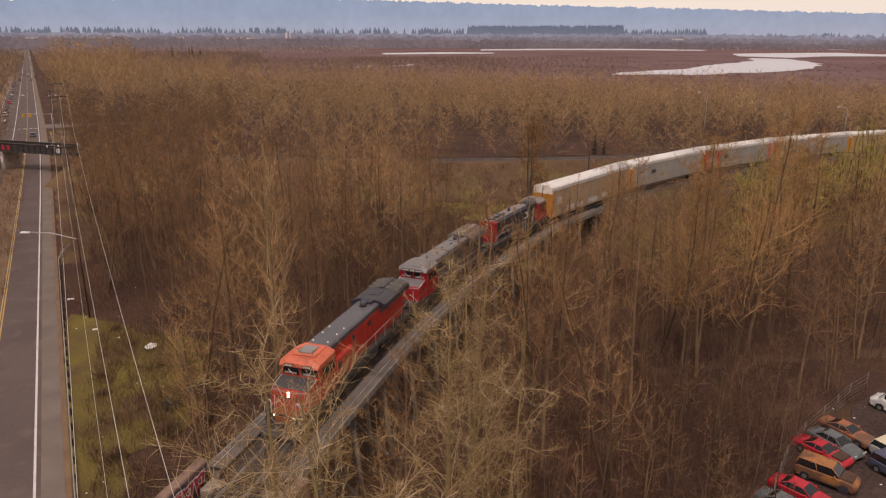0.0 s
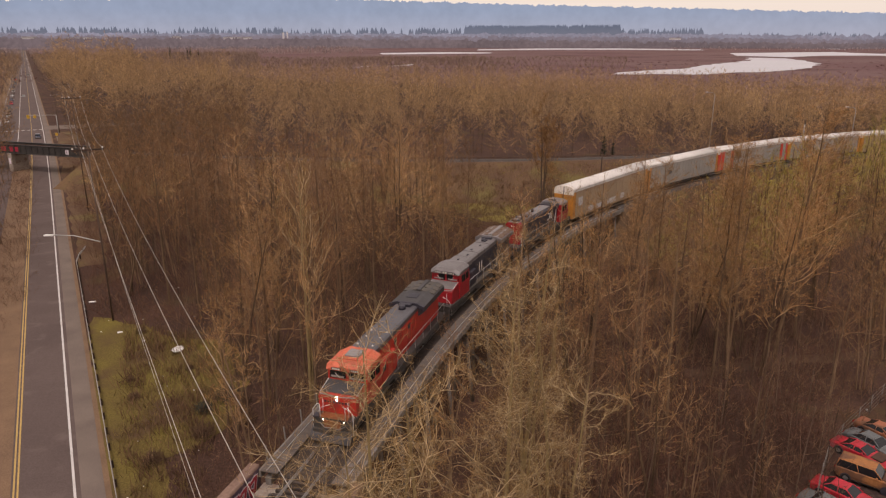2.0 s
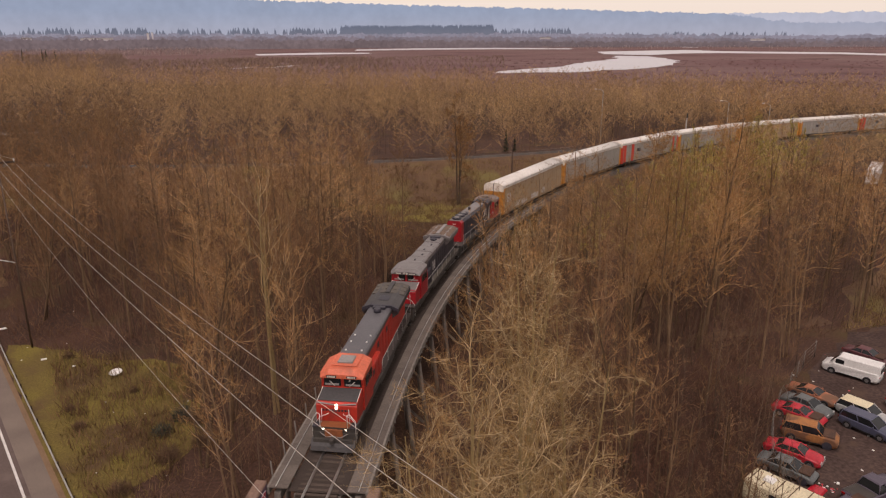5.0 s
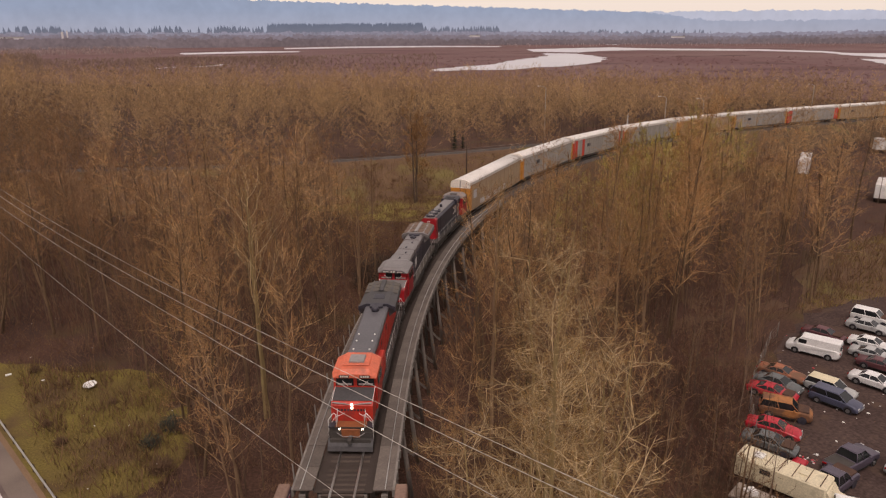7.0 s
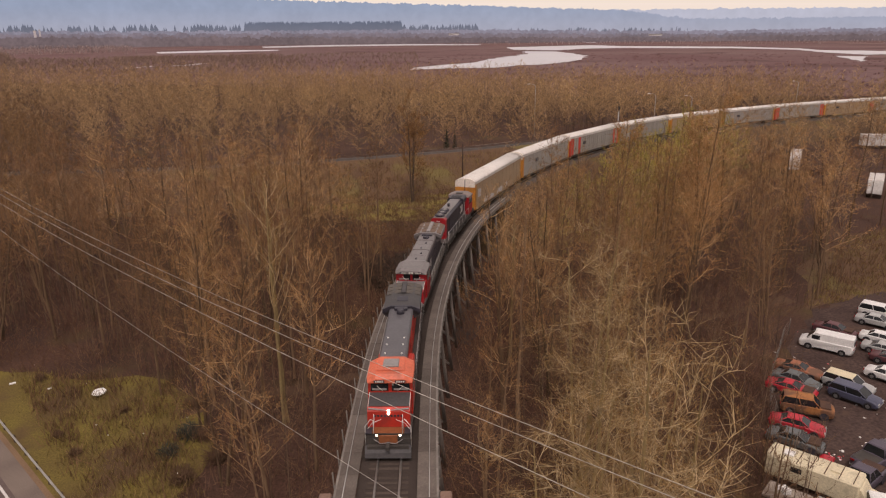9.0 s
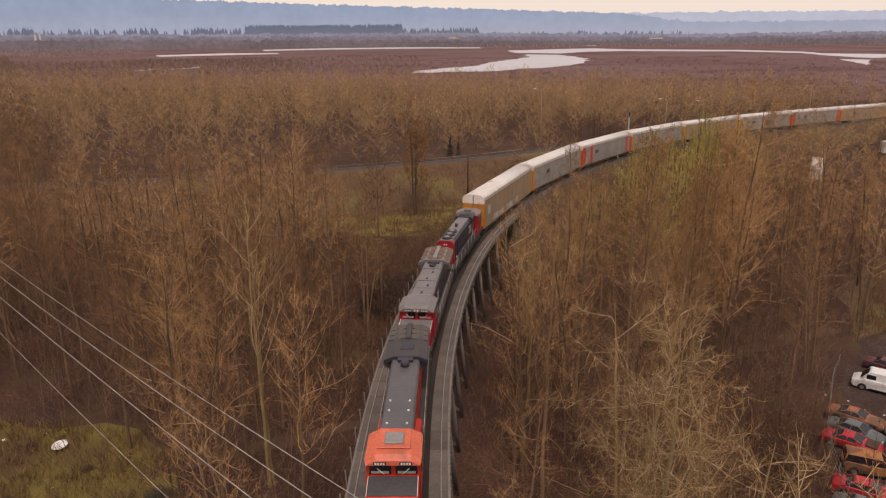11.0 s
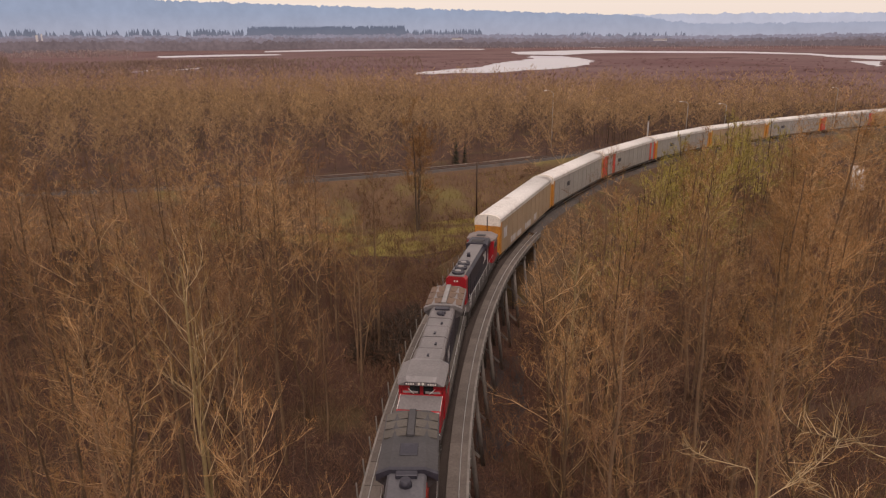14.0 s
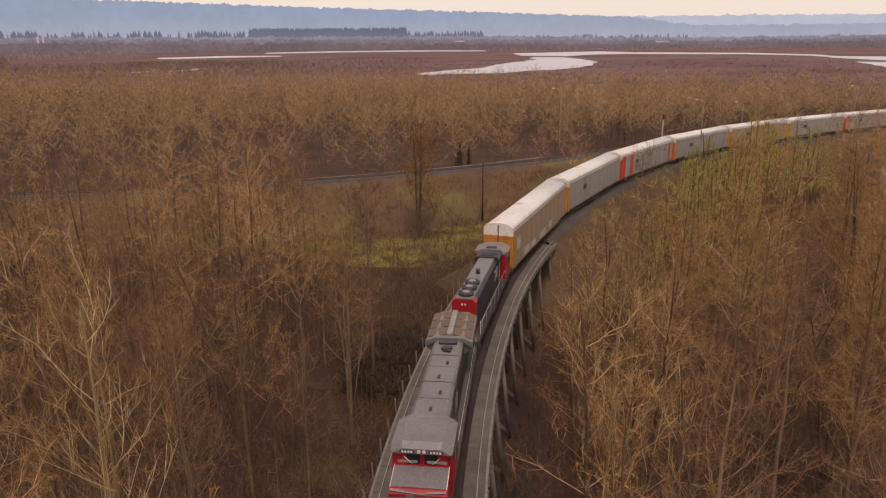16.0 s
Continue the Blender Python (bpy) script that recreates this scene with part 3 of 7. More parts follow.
strip("paved_shoulder", 0.45, 2.15, 0, 3500, 0.055, SHOULDER, "pale grey paved shoulder", "shoulder")


# the highway goes on behind, towards the bridge approach
BACK = integrate(-17.5, 20.0, -0.5045 + math.pi, (0, 1), (0.0, 0.0), 260)
for name, o0, o1, z, material, label, category in (("gravel_shoulder", -2.6, 19.5, 0.03, DIRT, "brown gravel shoulder of the highway", "shoulder"), ("road", -0.45, 4.5, 0.06, ASPHALT, "worn grey-brown asphalt highway lane", "road"),
                                                   ("road", 8.6, 16.2, 0.06, ASPHALT, "worn asphalt lanes for oncoming traffic", "road"), ("paved_shoulder", -2.15, -0.45, 0.055, SHOULDER, "pale grey paved shoulder", "shoulder"),
                                                   ("road_line", -0.1, 0.1, 0.066, WHITE_LINE, "solid white edge line", "road marking"), ("road_line", 3.93, 4.07, 0.066, YELLOW_LINE, "yellow line along the lane's left edge", "road marking")):
    tagged(part(name, ribbon(BACK, (o0, o1), (z, z), 0, 250, UP, 50), material), label, category, kind="structure")


def paint_line(off, w, s0, s1, material, label, dash=0.0):
    if dash:
        s = s0
        while s < s1:
            tagged(part("lane_dash", ribbon(ROAD, (off - w / 2, off + w / 2), (0.066, 0.066), s, s + dash, UP, 3), material), label, "road marking", "lane dashes", "structure")
            s += dash * 3
    else:
        tagged(part("road_line", ribbon(ROAD, (off - w / 2, off + w / 2), (0.066, 0.066), s0, s1, UP, 30), material), label, "road marking", "", "structure")


paint_line(0.0, 0.2, 0, 3400, WHITE_LINE, "solid white edge line")
paint_line(-4.0, 0.14, 0, 3400, YELLOW_LINE, "yellow line along the lane's left edge")
paint_line(-4.28, 0.14, 0, 260, YELLOW_LINE, "second yellow line beside the first")
paint_line(-8.4, 0.2, 215, 3400, WHITE_LINE, "pale line beside the turning lane")
paint_line(-15.6, 0.2, 0, 3400, WHITE_LINE, "white edge line of the oncoming lanes")
for k in range(8):
    x = -15.4 + k * 2.0
    tagged(part("stop_bar", ribbon(ROAD, (x, x + 1.1), (0.07, 0.07), 302, 303.2, UP, 1.2), WHITE_LINE), "white dashed bar across the road at the junction", "road marking", "stop bars", "structure")
side_a, side_b = on(ROAD, 300, 2.0), on(ROAD, 316, 2.0)
sheet("side_road", [side_a[:2], (-142, 296), (-120, 300), (-118, 306), (-140, 306), side_b[:2]], 0.05, SHOULDER, "pale gravel side road joining the highway", "road", 0.5, 6)


# guard rail
def guard_rail():
    rail = thing("guard_rail", "long galvanised guard rail beside the road", "guard rail")
    pts = [(*on(ROAD, s, 2.85)[:2], 0.72) for s in range(10, 100, 3)] + [(*on(ROAD, 101, 3.4)[:2], 0.7), (*on(ROAD, 106, 4.6)[:2], 0.62)]
    for a, b in zip(pts, pts[1:]):
        d = Vector(b) - Vector(a)
        m = Matrix.Translation(a) @ d.to_track_quat("Y", "Z").to_matrix().to_4x4()
        n = d.length
        part("beam", Mesh().prism([(-0.04, -0.16), (0.0, -0.16), (0.05, -0.09), (0.0, -0.02), (0.0, 0.02), (0.05, 0.09), (0.0, 0.16), (-0.04, 0.16), (-0.03, 0.1), (0.01, 0.09), (-0.04, 0.0), (0.01, -0.09)], 0, n, m=m), GALV, rail)
        part("post", Mesh().box(a[0] + 0.04, a[0] + 0.2, a[1] - 0.07, a[1] + 0.07, -0.1, 0.74), POLE, rail)


guard_rail()


# poles and wires
SHAFT = mat("weathered_pole_wood", (0.135, 0.092, 0.068), (0.09, 0.062, 0.048), 0.6, 0.9, 0, 0.3, stretch=(4, 4, 0.5))


def power_pole(x, y, high, label, arms, lamp=None):
    p = thing("utility_pole", label, "utility pole", "utility poles", pose(x, y, 0, 0, 0, 28.9))
    part("shaft", Mesh().tube([(0, 0, -0.3), (0, 0, high)], [0.12, 0.08], 10), SHAFT, p)
    for z, half in arms:
        part("crossarm", Mesh().box(-half, half, -0.08, 0.08, z - 0.1, z + 0.1, 0.02), POLE, p)
        for a in (-half + 0.12, -0.25 * half, half - 0.12):
            part("insulator", Mesh().tube([(a, 0, z + 0.1), (a, 0, z + 0.22), (a, 0, z + 0.36)], [0.05, 0.1, 0.04], 8), WHITE_RAIL_P, p)
    return p


WHITE_RAIL_P = mat("porcelain", (0.7, 0.68, 0.64), (0.6, 0.58, 0.55), 2, 0.3)
P1, P2, P3 = (-78.0, 143.4), (-45.8, 83.4), (3.7, -6.8)
P0 = (-142.5, 263.4)
for xy, h in ((P1, 24.4), (P2, 23.0)):
    power_pole(*xy, h, "tall brown wooden utility pole with a crossarm", ((h - 0.9, 1.75),))
power_pole(*P0, 20.0, "tall brown wooden utility pole beside the junction", ((19.0, 1.6),))
power_pole(*P3, 25.6, "tall brown wooden utility pole with a crossarm", ((24.6, 1.75),))
power_pole(-152.5, 274.0, 15.0, "short brown wooden utility pole by the side road", ((14.2, 1.2),))
arm = thing("street_lamp", "street lamp on a long arm from a utility pole", "street lamp")
part("arm", Mesh().tube([(-45.9, 83.5, 10.6), (-49.5, 84.2, 11.2), (-52.6, 84.9, 11.1)], 0.06, 8), GALV, arm)
part("lamp_head", Mesh().box(-53.7, -52.5, 84.7, 85.15, 10.95, 11.15, 0.08), WHITE_PAINT, arm)
span = Vector((0.875, 0.484, 0))
for a, b, ha, hb, sag in ((P0, P1, 19.3, 23.8, 2.0), (P1, P2, 23.8, 22.4, 2.2)):
    for off in (-1.2, 0.25, 1.6):
        p, q = Vector((*a, ha)) + span * off, Vector((*b, hb)) + span * off
        path = [p.lerp(q, u) - Vector((0, 0, sag * 4 * u * (1 - u))) for u in [k / 14 for k in range(15)]]
        tagged(part("power_line", Mesh().tube(path, 0.013, 5), WIRE), "pale overhead power line between poles", "cable", "overhead cables")
for la, ha, lb, hb, sag in ((1.56, 22.19, 1.27, 24.76, 1.94), (0.2, 23.05, 0.29, 25.18, 2.26), (-0.82, 23.13, -0.98, 24.44, 1.84)):
    p, q = Vector((*P2, ha)) + span * la, Vector((*P3, hb)) + span * lb
    path = [p.lerp(q, u) - Vector((0, 0, sag * 4 * u * (1 - u))) for u in [k / 24 for k in range(25)]]
    tagged(part("power_line", Mesh().tube(path, 0.011, 5), WIRE), "pale overhead power line between poles", "cable", "overhead cables")
for a, b, ha, hb, sag in ((P1, P2, 19.5, 20.34, 1.2), (P2, P3, 20.34, 19.74, 2.18)):
    p, q = Vector((*a, ha)) - span * 0.27, Vector((*b, hb)) - span * 0.37
    path = [p.lerp(q, u) - Vector((0, 0, sag * 4 * u * (1 - u))) for u in [k / 24 for k in range(25)]]
    tagged(part("power_line", Mesh().tube(path, 0.009, 5), WIRE), "thin pale telephone cable between poles", "cable", "overhead cables")

# signal arm over the junction
sig = thing("traffic_signal", "traffic signal mast with yellow heads over the road", "traffic signal")
part("mast", Mesh().tube([(-151, 270.6, -0.2), (-151, 270.6, 7.4)], [0.16, 0.12], 8), GALV, sig)
tip = on(ROAD, 285, -4.5)
part("arm", Mesh().tube([(-151, 270.6, 7.2), (tip[0], tip[1], 7.5)], 0.08, 6), GALV, sig)
YELLOW = mat("signal_yellow", (0.6, 0.36, 0.03), (0.5, 0.3, 0.03), 1, 0.5)
for o in (-4.2, -2.0):
    q = on(ROAD, 285, o)
    part("signal_head", Mesh().box(q[0] - 0.4, q[0] + 0.4, q[1] - 0.3, q[1] + 0.3, 6.3, 7.6, 0.05), YELLOW, sig)
sgn = thing("road_sign", "yellow warning sign on a post beside the road", "road sign")
q = on(ROAD, 262, 4.0)
part("post", Mesh().tube([(q[0], q[1], 0), (q[0], q[1], 2.2)], 0.05, 6), GALV, sgn)
part("plate", Mesh().box(q[0] - 0.45, q[0] + 0.45, q[1] - 0.03, q[1] + 0.03, 1.9, 2.8, 0.02), YELLOW, sgn)


# girder bridge of the branch line over the road
def girder_bridge():
    b = thing("railway_bridge", "black steel girder railway bridge with faded graffiti", "bridge")
    s0, s1 = 8.0, 49.0
    for off, top in ((2.1, 1.0), (-2.1, 1.0)):
        out = []
        for s in np.linspace(s0, s1, 8):
            out.append([(*on(BRANCH, s, off + a)[:2], branch_z(s) + z) for a, z in ((-0.25, -2.15), (0.25, -2.15), (0.25, -2.05), (0.04, -2.0), (0.04, 0.2), (0.25, 0.26), (0.25, 0.34), (-0.25, 0.34), (-0.25, 0.26), (-0.04, 0.2), (-0.04, -2.0), (-0.25, -2.05))])
        part("girder", Mesh().loft(out), STEEL_DARK, b)
    for k in range(21):
        s = s0 + 0.5 + k * 2.0
        x, y, h = on(BRANCH, s, 2.1)
        part("stiffener", Mesh().box(-0.03, 0.03, -0.02, 0.2, -2.0, 0.2, 0, pose(x, y, branch_z(s), 0, 0, 90 - math.degrees(h) + 180)), STEEL_DARK, b)
    out = [[(*on(BRANCH, s, o)[:2], branch_z(s) + z) for o, z in ((-2.0, -0.9), (2.0, -0.9), (2.0, -0.35), (-2.0, -0.35))] for s in np.linspace(s0, s1, 8)]
    part("deck", Mesh().loft(out), TIMBER, b)
    for s, o, w, c in ((14, 2.16, 1.5, RED_SPRAY), (16.2, 2.16, 1.2, RED_SPRAY), (18.4, 2.16, 1.6, RED_SPRAY), (21, 2.16, 1.4, RED_SPRAY), (23, 2.16, 1.2, RED_SPRAY), (40.5, 2.16, 1.1, PALE_SPRAY)):
        x, y, h = on(BRANCH, s, o)
        part("graffiti_bar", Mesh().box(-w / 2, w / 2, -0.02, 0.02, -1.6, -0.3, 0, pose(x, y, branch_z(s), 0, 0, 90 - math.degrees(h))), c, b)
    for s in (20.5, 9):
        x, y, h = on(BRANCH, s)
        m = pose(x, y, 0, 0, 0, 90 - math.degrees(h))
        pier = part("pier", Mesh().box(-0.7, 0.7, -2.6, 2.6, -0.3, branch_z(s) - 2.15, 0.08, m), CONCRETE, b)
        part("graffiti_bar", Mesh().box(-0.35, 0.35, -2.63, -2.6, 2.2, 3.8, 0, m), PALE_SPRAY, pier)
    x, y, h = on(BRANCH, 50.5)
    part("abutment_wall", Mesh().box(-1.5, 1.5, -3.2, 3.2, -0.3, branch_z(50) - 0.6, 0.05, pose(x, y, 0, 0, 0, 90 - math.degrees(h))), CONCRETE, b)


girder_bridge()

# ---- the train ----
def paint(name, c, rough=0.42, dirt=0.6, metal=0.0):
    return mat(name, c, tuple(v * 0.8 for v in c), 0.45, rough, metal, 0.03, 14, stain=tuple(v * dirt + 0.012 for v in c), stain_scale=0.7, stain_cut=0.56)


LOCO_RED = paint("loco_red", (0.48, 0.036, 0.02))
LOCO_ORANGE = paint("faded_orange_red", (0.66, 0.15, 0.075), 0.5)
LOCO_DEEP = paint("deep_red", (0.37, 0.016, 0.022))
LOCO_BLACK = paint("sooty_black", (0.034, 0.031, 0.042), 0.5, 1.6)
LOCO_GREY = paint("sooty_roof_grey", (0.062, 0.057, 0.058), 0.6, 0.55)
LOCO_LIGHT = paint("dusty_roof_grey", (0.18, 0.162, 0.158), 0.42, 0.72)
LEAD_ROOF = paint("dusty_blue_grey_roof", (0.105, 0.10, 0.108), 0.42, 0.7)
LOCO_PALE = paint("pale_edge_grey", (0.27, 0.25, 0.24), 0.6, 0.7)
LOCO_BROWN = paint("rusty_screen", (0.155, 0.098, 0.066), 0.7, 0.6)
VENT = paint("dusty_louvre", (0.105, 0.09, 0.075), 0.7, 0.6)
# orange-brown tone of the end plate and front deck
FRONT_BROWN = paint("orange_brown_front", (0.26, 0.085, 0.03), 0.6)
VISOR = paint("cab_roof_tan", (0.215, 0.172, 0.155), 0.6, 0.7)
UNDER = mat("grimy_underframe", (0.045, 0.04, 0.037), (0.07, 0.06, 0.052), 0.9, 0.75, 0.1, 0.2)
WHITE_RAIL = mat("white_handrail", (0.75, 0.73, 0.7), (0.6, 0.58, 0.55), 1.0, 0.5)
LAMP = glow("headlight_glow", (1.0, 0.86, 0.62), 7.0)
NUMBER = mat("number_board", (0.7, 0.66, 0.6), (0.6, 0.56, 0.5), 2.0, 0.5)


def rounded(hw, z0, z1, cham):
    """Half-width box section with sloped shoulders."""
    return [(-hw, z0), (hw, z0), (hw, z1 - cham), (hw - cham * 1.1, z1), (-hw + cham * 1.1, z1), (-hw, z1 - cham)]


def truck(loco, y, axles=3, pitch=1.85):
    """A bogie: side frames, axle boxes, wheels."""
    t = part("bogie", Mesh().box(-0.95, 0.95, y - pitch * (axles - 1) / 2 - 0.5, y + pitch * (axles - 1) / 2 + 0.5, 0.55, 0.95, 0.05), UNDER, loco)
    for sx in (-1, 1):
        half = pitch * (axles - 1) / 2 + 0.55
        part("side_frame", Mesh().prism([(y - half, 0.75), (y - half + 0.3, 0.45), (y - half * 0.4, 0.42), (y, 0.6), (y + half * 0.4, 0.42), (y + half - 0.3, 0.45), (y + half, 0.75), (y + half * 0.5, 1.0), (y - half * 0.5, 1.0)],
                                        sx * 1.15 - 0.09, sx * 1.15 + 0.09, "x"), UNDER, t)
        for k in range(axles):
            yy = y + (k - (axles - 1) / 2) * pitch
            a = Vector((sx * 0.70, yy, 0.5))
            part("wheel", Mesh().tube([a, a + Vector((sx * 0.14, 0, 0))], 0.5, 16), RUST, t)
    return t


def handrail(loco, pts, material=WHITE_RAIL, r=0.022):
    return part("handrail", Mesh().tube(pts, r, 5), material, loco)


def bar_text(name, x0, x1, y, z0, z1, n, material, parent, depth=0.02):
    """Unreadable lettering as plain bars on a face that looks along -y."""
    w = (x1 - x0) / n
    for k in range(n):
        part(name, Mesh().box(x0 + k * w + w * 0.15, x0 + (k + 1) * w - w * 0.15, y - depth, y, z0, z1), material, parent)


def frame_and_trucks(loco, ln, tank, body=UNDER):
    h = ln / 2
    part("platform", Mesh().box(-1.52, 1.52, -h + 0.75, h - 0.75, 1.15, 1.55, 0.03), body, loco)
    part("fuel_tank", Mesh().prism([(-1.4, 1.15), (-1.45, 0.75), (-1.05, 0.35), (1.05, 0.35), (1.45, 0.75), (1.4, 1.15)], -tank / 2, tank / 2), UNDER, loco)
    for sy in (-1, 1):
        truck(loco, sy * (h - 4.0))
        part("coupler", Mesh().box(-0.14, 0.14, sy * (h - 0.4) - 0.45, sy * (h - 0.4) + 0.42, 0.72, 1.05, 0.04), UNDER, loco)
        part("pilot", Mesh().prism([(-1.45, 0.2), (1.45, 0.2), (1.5, 1.2), (-1.5, 1.2)], sy * (h - 0.75) - 0.06, sy * (h - 0.75) + 0.06), UNDER, loco)
        for sx in (-1, 1):
            for k in range(3):
                part("step", Mesh().box(sx * 1.3 - 0.2, sx * 1.3 + 0.2, sy * (h - 1.05) - 0.22, sy * (h - 1.05) + 0.22, 0.45 + 0.36 * k, 0.5 + 0.36 * k), UNDER, loco)


def side_handrails(loco, y0, y1, z0=1.55, high=1.05, step=1.9, material=GALV):
    for sx in (-1, 1):
        x = sx * 1.47
        handrail(loco, [(x, y0, z0 + high), (x, y1, z0 + high)], material)
        n = int((y1 - y0) / step)
        for k in range(n + 1):
            y = y0 + (y1 - y0) * k / n
            handrail(loco, [(x, y, z0), (x, y, z0 + high)], material, 0.02)


def wide_cab(loco, y, red, roof, brow, nose_panel):
    """A comfort cab: nose, sloped anti-glare panel, two windscreens, side windows and a chamfered roof. y is the nose's face."""
    nose = [(y, 1.55), (y, 2.75), (y + 0.18, 2.95), (y + 1.55, 3.3), (y + 1.75, 3.3), (y + 1.75, 1.55)]
    part("nose", Mesh().prism(nose, -1.42, 1.42, "x"), red, loco)
    part("glare_panel", Mesh().prism([(y + 0.24, 2.985), (y + 1.52, 3.315), (y + 1.52, 3.335), (y + 0.24, 3.005)], -1.36, 1.36, "x"), nose_panel, loco, "dark anti-glare panel")
    for sx in (-1, 1):
        part("trim_stripe", Mesh().prism([(y + 0.2, 2.97), (y + 1.55, 3.31), (y + 1.55, 3.35), (y + 0.2, 3.01)], sx * 1.385 - 0.015, sx * 1.385 + 0.015, 'x'), WHITE_RAIL, loco)
    part("trim_stripe", Mesh().prism([(-1.36, 2.93), (0, 2.8), (1.36, 2.93), (1.36, 2.945), (0, 2.815), (-1.36, 2.945)], y - 0.015, y + 0.15), LOCO_PALE, loco)
    cab = part("cab", Mesh().prism([(-1.52, 1.55), (1.52, 1.55), (1.55, 3.0), (1.5, 4.1), (-1.5, 4.1), (-1.55, 3.0)], y + 1.75, y + 4.3), red, loco)
    for sx in (-1, 1):
        part("windscreen", Mesh().prism([(sx * 0.12, 3.36), (sx * 1.36, 3.36), (sx * 1.3, 4.0), (sx * 0.12, 4.03)], y + 1.68, y + 1.75), GLASS_DARK, cab)
        part("sun_blind", Mesh().box(sx * 0.74 - 0.5, sx * 0.74 + 0.5, y + 1.655, y + 1.68, 3.4, 3.56, 0.01), LOCO_PALE, cab)
        part("wiper", Mesh().tube([(sx * 0.5, y + 1.64, 3.36), (sx * 0.9, y + 1.64, 3.75)], 0.02, 4), WHITE_RAIL, cab)
        part("side_window", Mesh().box(sx * 1.53 - 0.03, sx * 1.53 + 0.03, y + 2.2, y + 3.1, 3.1, 3.85, 0.03), GLASS_DARK, cab)
        part("side_window", Mesh().box(sx * 1.53 - 0.03, sx * 1.53 + 0.03, y + 3.25, y + 4.0, 3.1, 3.85, 0.03), GLASS_DARK, cab)
    rings = []
    for yy, hw, z in ((y + 1.45, 1.5, 4.28), (y + 1.75, 1.58, 4.55), (y + 4.0, 1.58, 4.6), (y + 4.35, 1.45, 4.55)):
        rings.append([(-hw, yy, 4.05), (hw, yy, 4.05), (hw, yy, z - 0.22), (hw - 0.55, yy, z + 0.06), (-hw + 0.55, yy, z + 0.06), (-hw, yy, z - 0.22)])
    part("cab_roof", Mesh().loft(rings), roof, loco)
    for sx in (-1, 1):
        part("number_board", Mesh().box(sx * 0.72 - 0.36, sx * 0.72 + 0.36, y + 1.42, y + 1.5, 4.1, 4.27), LOCO_BLACK, loco)
        bar_text("number_bar", sx * 0.72 - 0.3, sx * 0.72 + 0.3, y + 1.42, 4.13, 4.24, 4, NUMBER, loco)
    return cab


def front_rails(loco, y):
    for sx in (-1, 1):
        handrail(loco, [(sx * 1.45, y - 0.25, 0.5), (sx * 1.47, y - 0.28, 1.5), (sx * 1.1, y - 0.3, 2.05), (sx * 0.55, y - 0.3, 2.3), (sx * 0.5, y - 0.1, 2.25)])
        handrail(loco, [(sx * 1.0, y - 0.3, 1.5), (sx * 0.95, y - 0.3, 2.3), (sx * 0.95, y - 0.3, 2.7)])
        handrail(loco, [(sx * 0.3, y - 0.35, 1.2), (sx * 0.35, y - 0.5, 0.9), (0.0, y - 0.55, 0.75)])


def radiator(loco, y0, y1, z, roof, slats, hatch=True, wing=1.55, lip_paint=None):
    """The broad, overhanging radiator housing at a locomotive's rear."""
    prof = [(-wing, z - 0.75), (-wing, z - 0.28), (-0.9, z), (0.9, z), (wing, z - 0.28), (wing, z - 0.75), (1.0, z - 1.2), (-1.0, z - 1.2)]
    r = part("radiator_housing", Mesh().prism(prof, y0, y1), roof, loco)
    lip = [(-wing - 0.04, z - 0.62), (-wing - 0.04, z - 0.22), (-0.92, z + 0.05), (0.92, z + 0.05), (wing + 0.04, z - 0.22), (wing + 0.04, z - 0.62), (wing - 0.16, z - 0.5), (0.8, z - 0.16), (-0.8, z - 0.16), (-wing + 0.16, z - 0.5)]
    part("front_lip", Mesh().prism(lip, y0 - 0.22, y0 + 0.05), lip_paint or LOCO_BLACK, r)
    if hatch:
        part("fan_hatch", Mesh().box(-0.48, 0.48, y0 + 1.1, y0 + 2.2, z, z + 0.05, 0.02), LOCO_BLACK, r, "dark square roof hatch")
    k, n = 0, 3
    ys = y0 + (2.9 if hatch else 0.25)
    w = (y1 - 0.1 - ys) / n
    for k in range(n):
        for sx in (-1, 1):
            a, b = ys + k * w + 0.06, ys + (k + 1) * w - 0.06
            g = Mesh().add([(sx * 0.24, a, z + 0.02), (sx * (wing - 0.08), a, z - 0.2), (sx * (wing - 0.08), b, z - 0.2), (sx * 0.24, b, z + 0.02),
                            (sx * 0.24, a, z + 0.09), (sx * (wing - 0.08), a, z - 0.13), (sx * (wing - 0.08), b - 0.08, z - 0.1), (sx * 0.24, b - 0.08, z + 0.12)],
                           [(0, 1, 2, 3), (4, 7, 6, 5), (0, 4, 5, 1), (1, 5, 6, 2), (2, 6, 7, 3), (3, 7, 4, 0)])
            part("louvre", g, slats, r)
    part("ridge_cap", Mesh().box(-0.2, 0.2, ys, y1 - 0.05, z, z + 0.16, 0.02), LOCO_PALE if lip_paint else roof, r)
    return r


def fan(loco, x, y, z, r):
    f = part("roof_fan", Mesh().tube([(x, y, z), (x, y, z + 0.2)], r, 24), LOCO_BLACK, loco)
    part("fan_hub", Mesh().tube([(x, y, z + 0.2), (x, y, z + 0.26)], [r * 0.52, r * 0.44], 16), LOCO_PALE, f)
    for k in range(6):
        a = k * math.pi / 3
        g = Mesh().tube([(x, y, z + 0.225), (x + math.cos(a) * r * 0.95, y + math.sin(a) * r * 0.95, z + 0.225)], 0.025, 4)
        part("fan_spoke", g, LOCO_GREY, f)
    return f


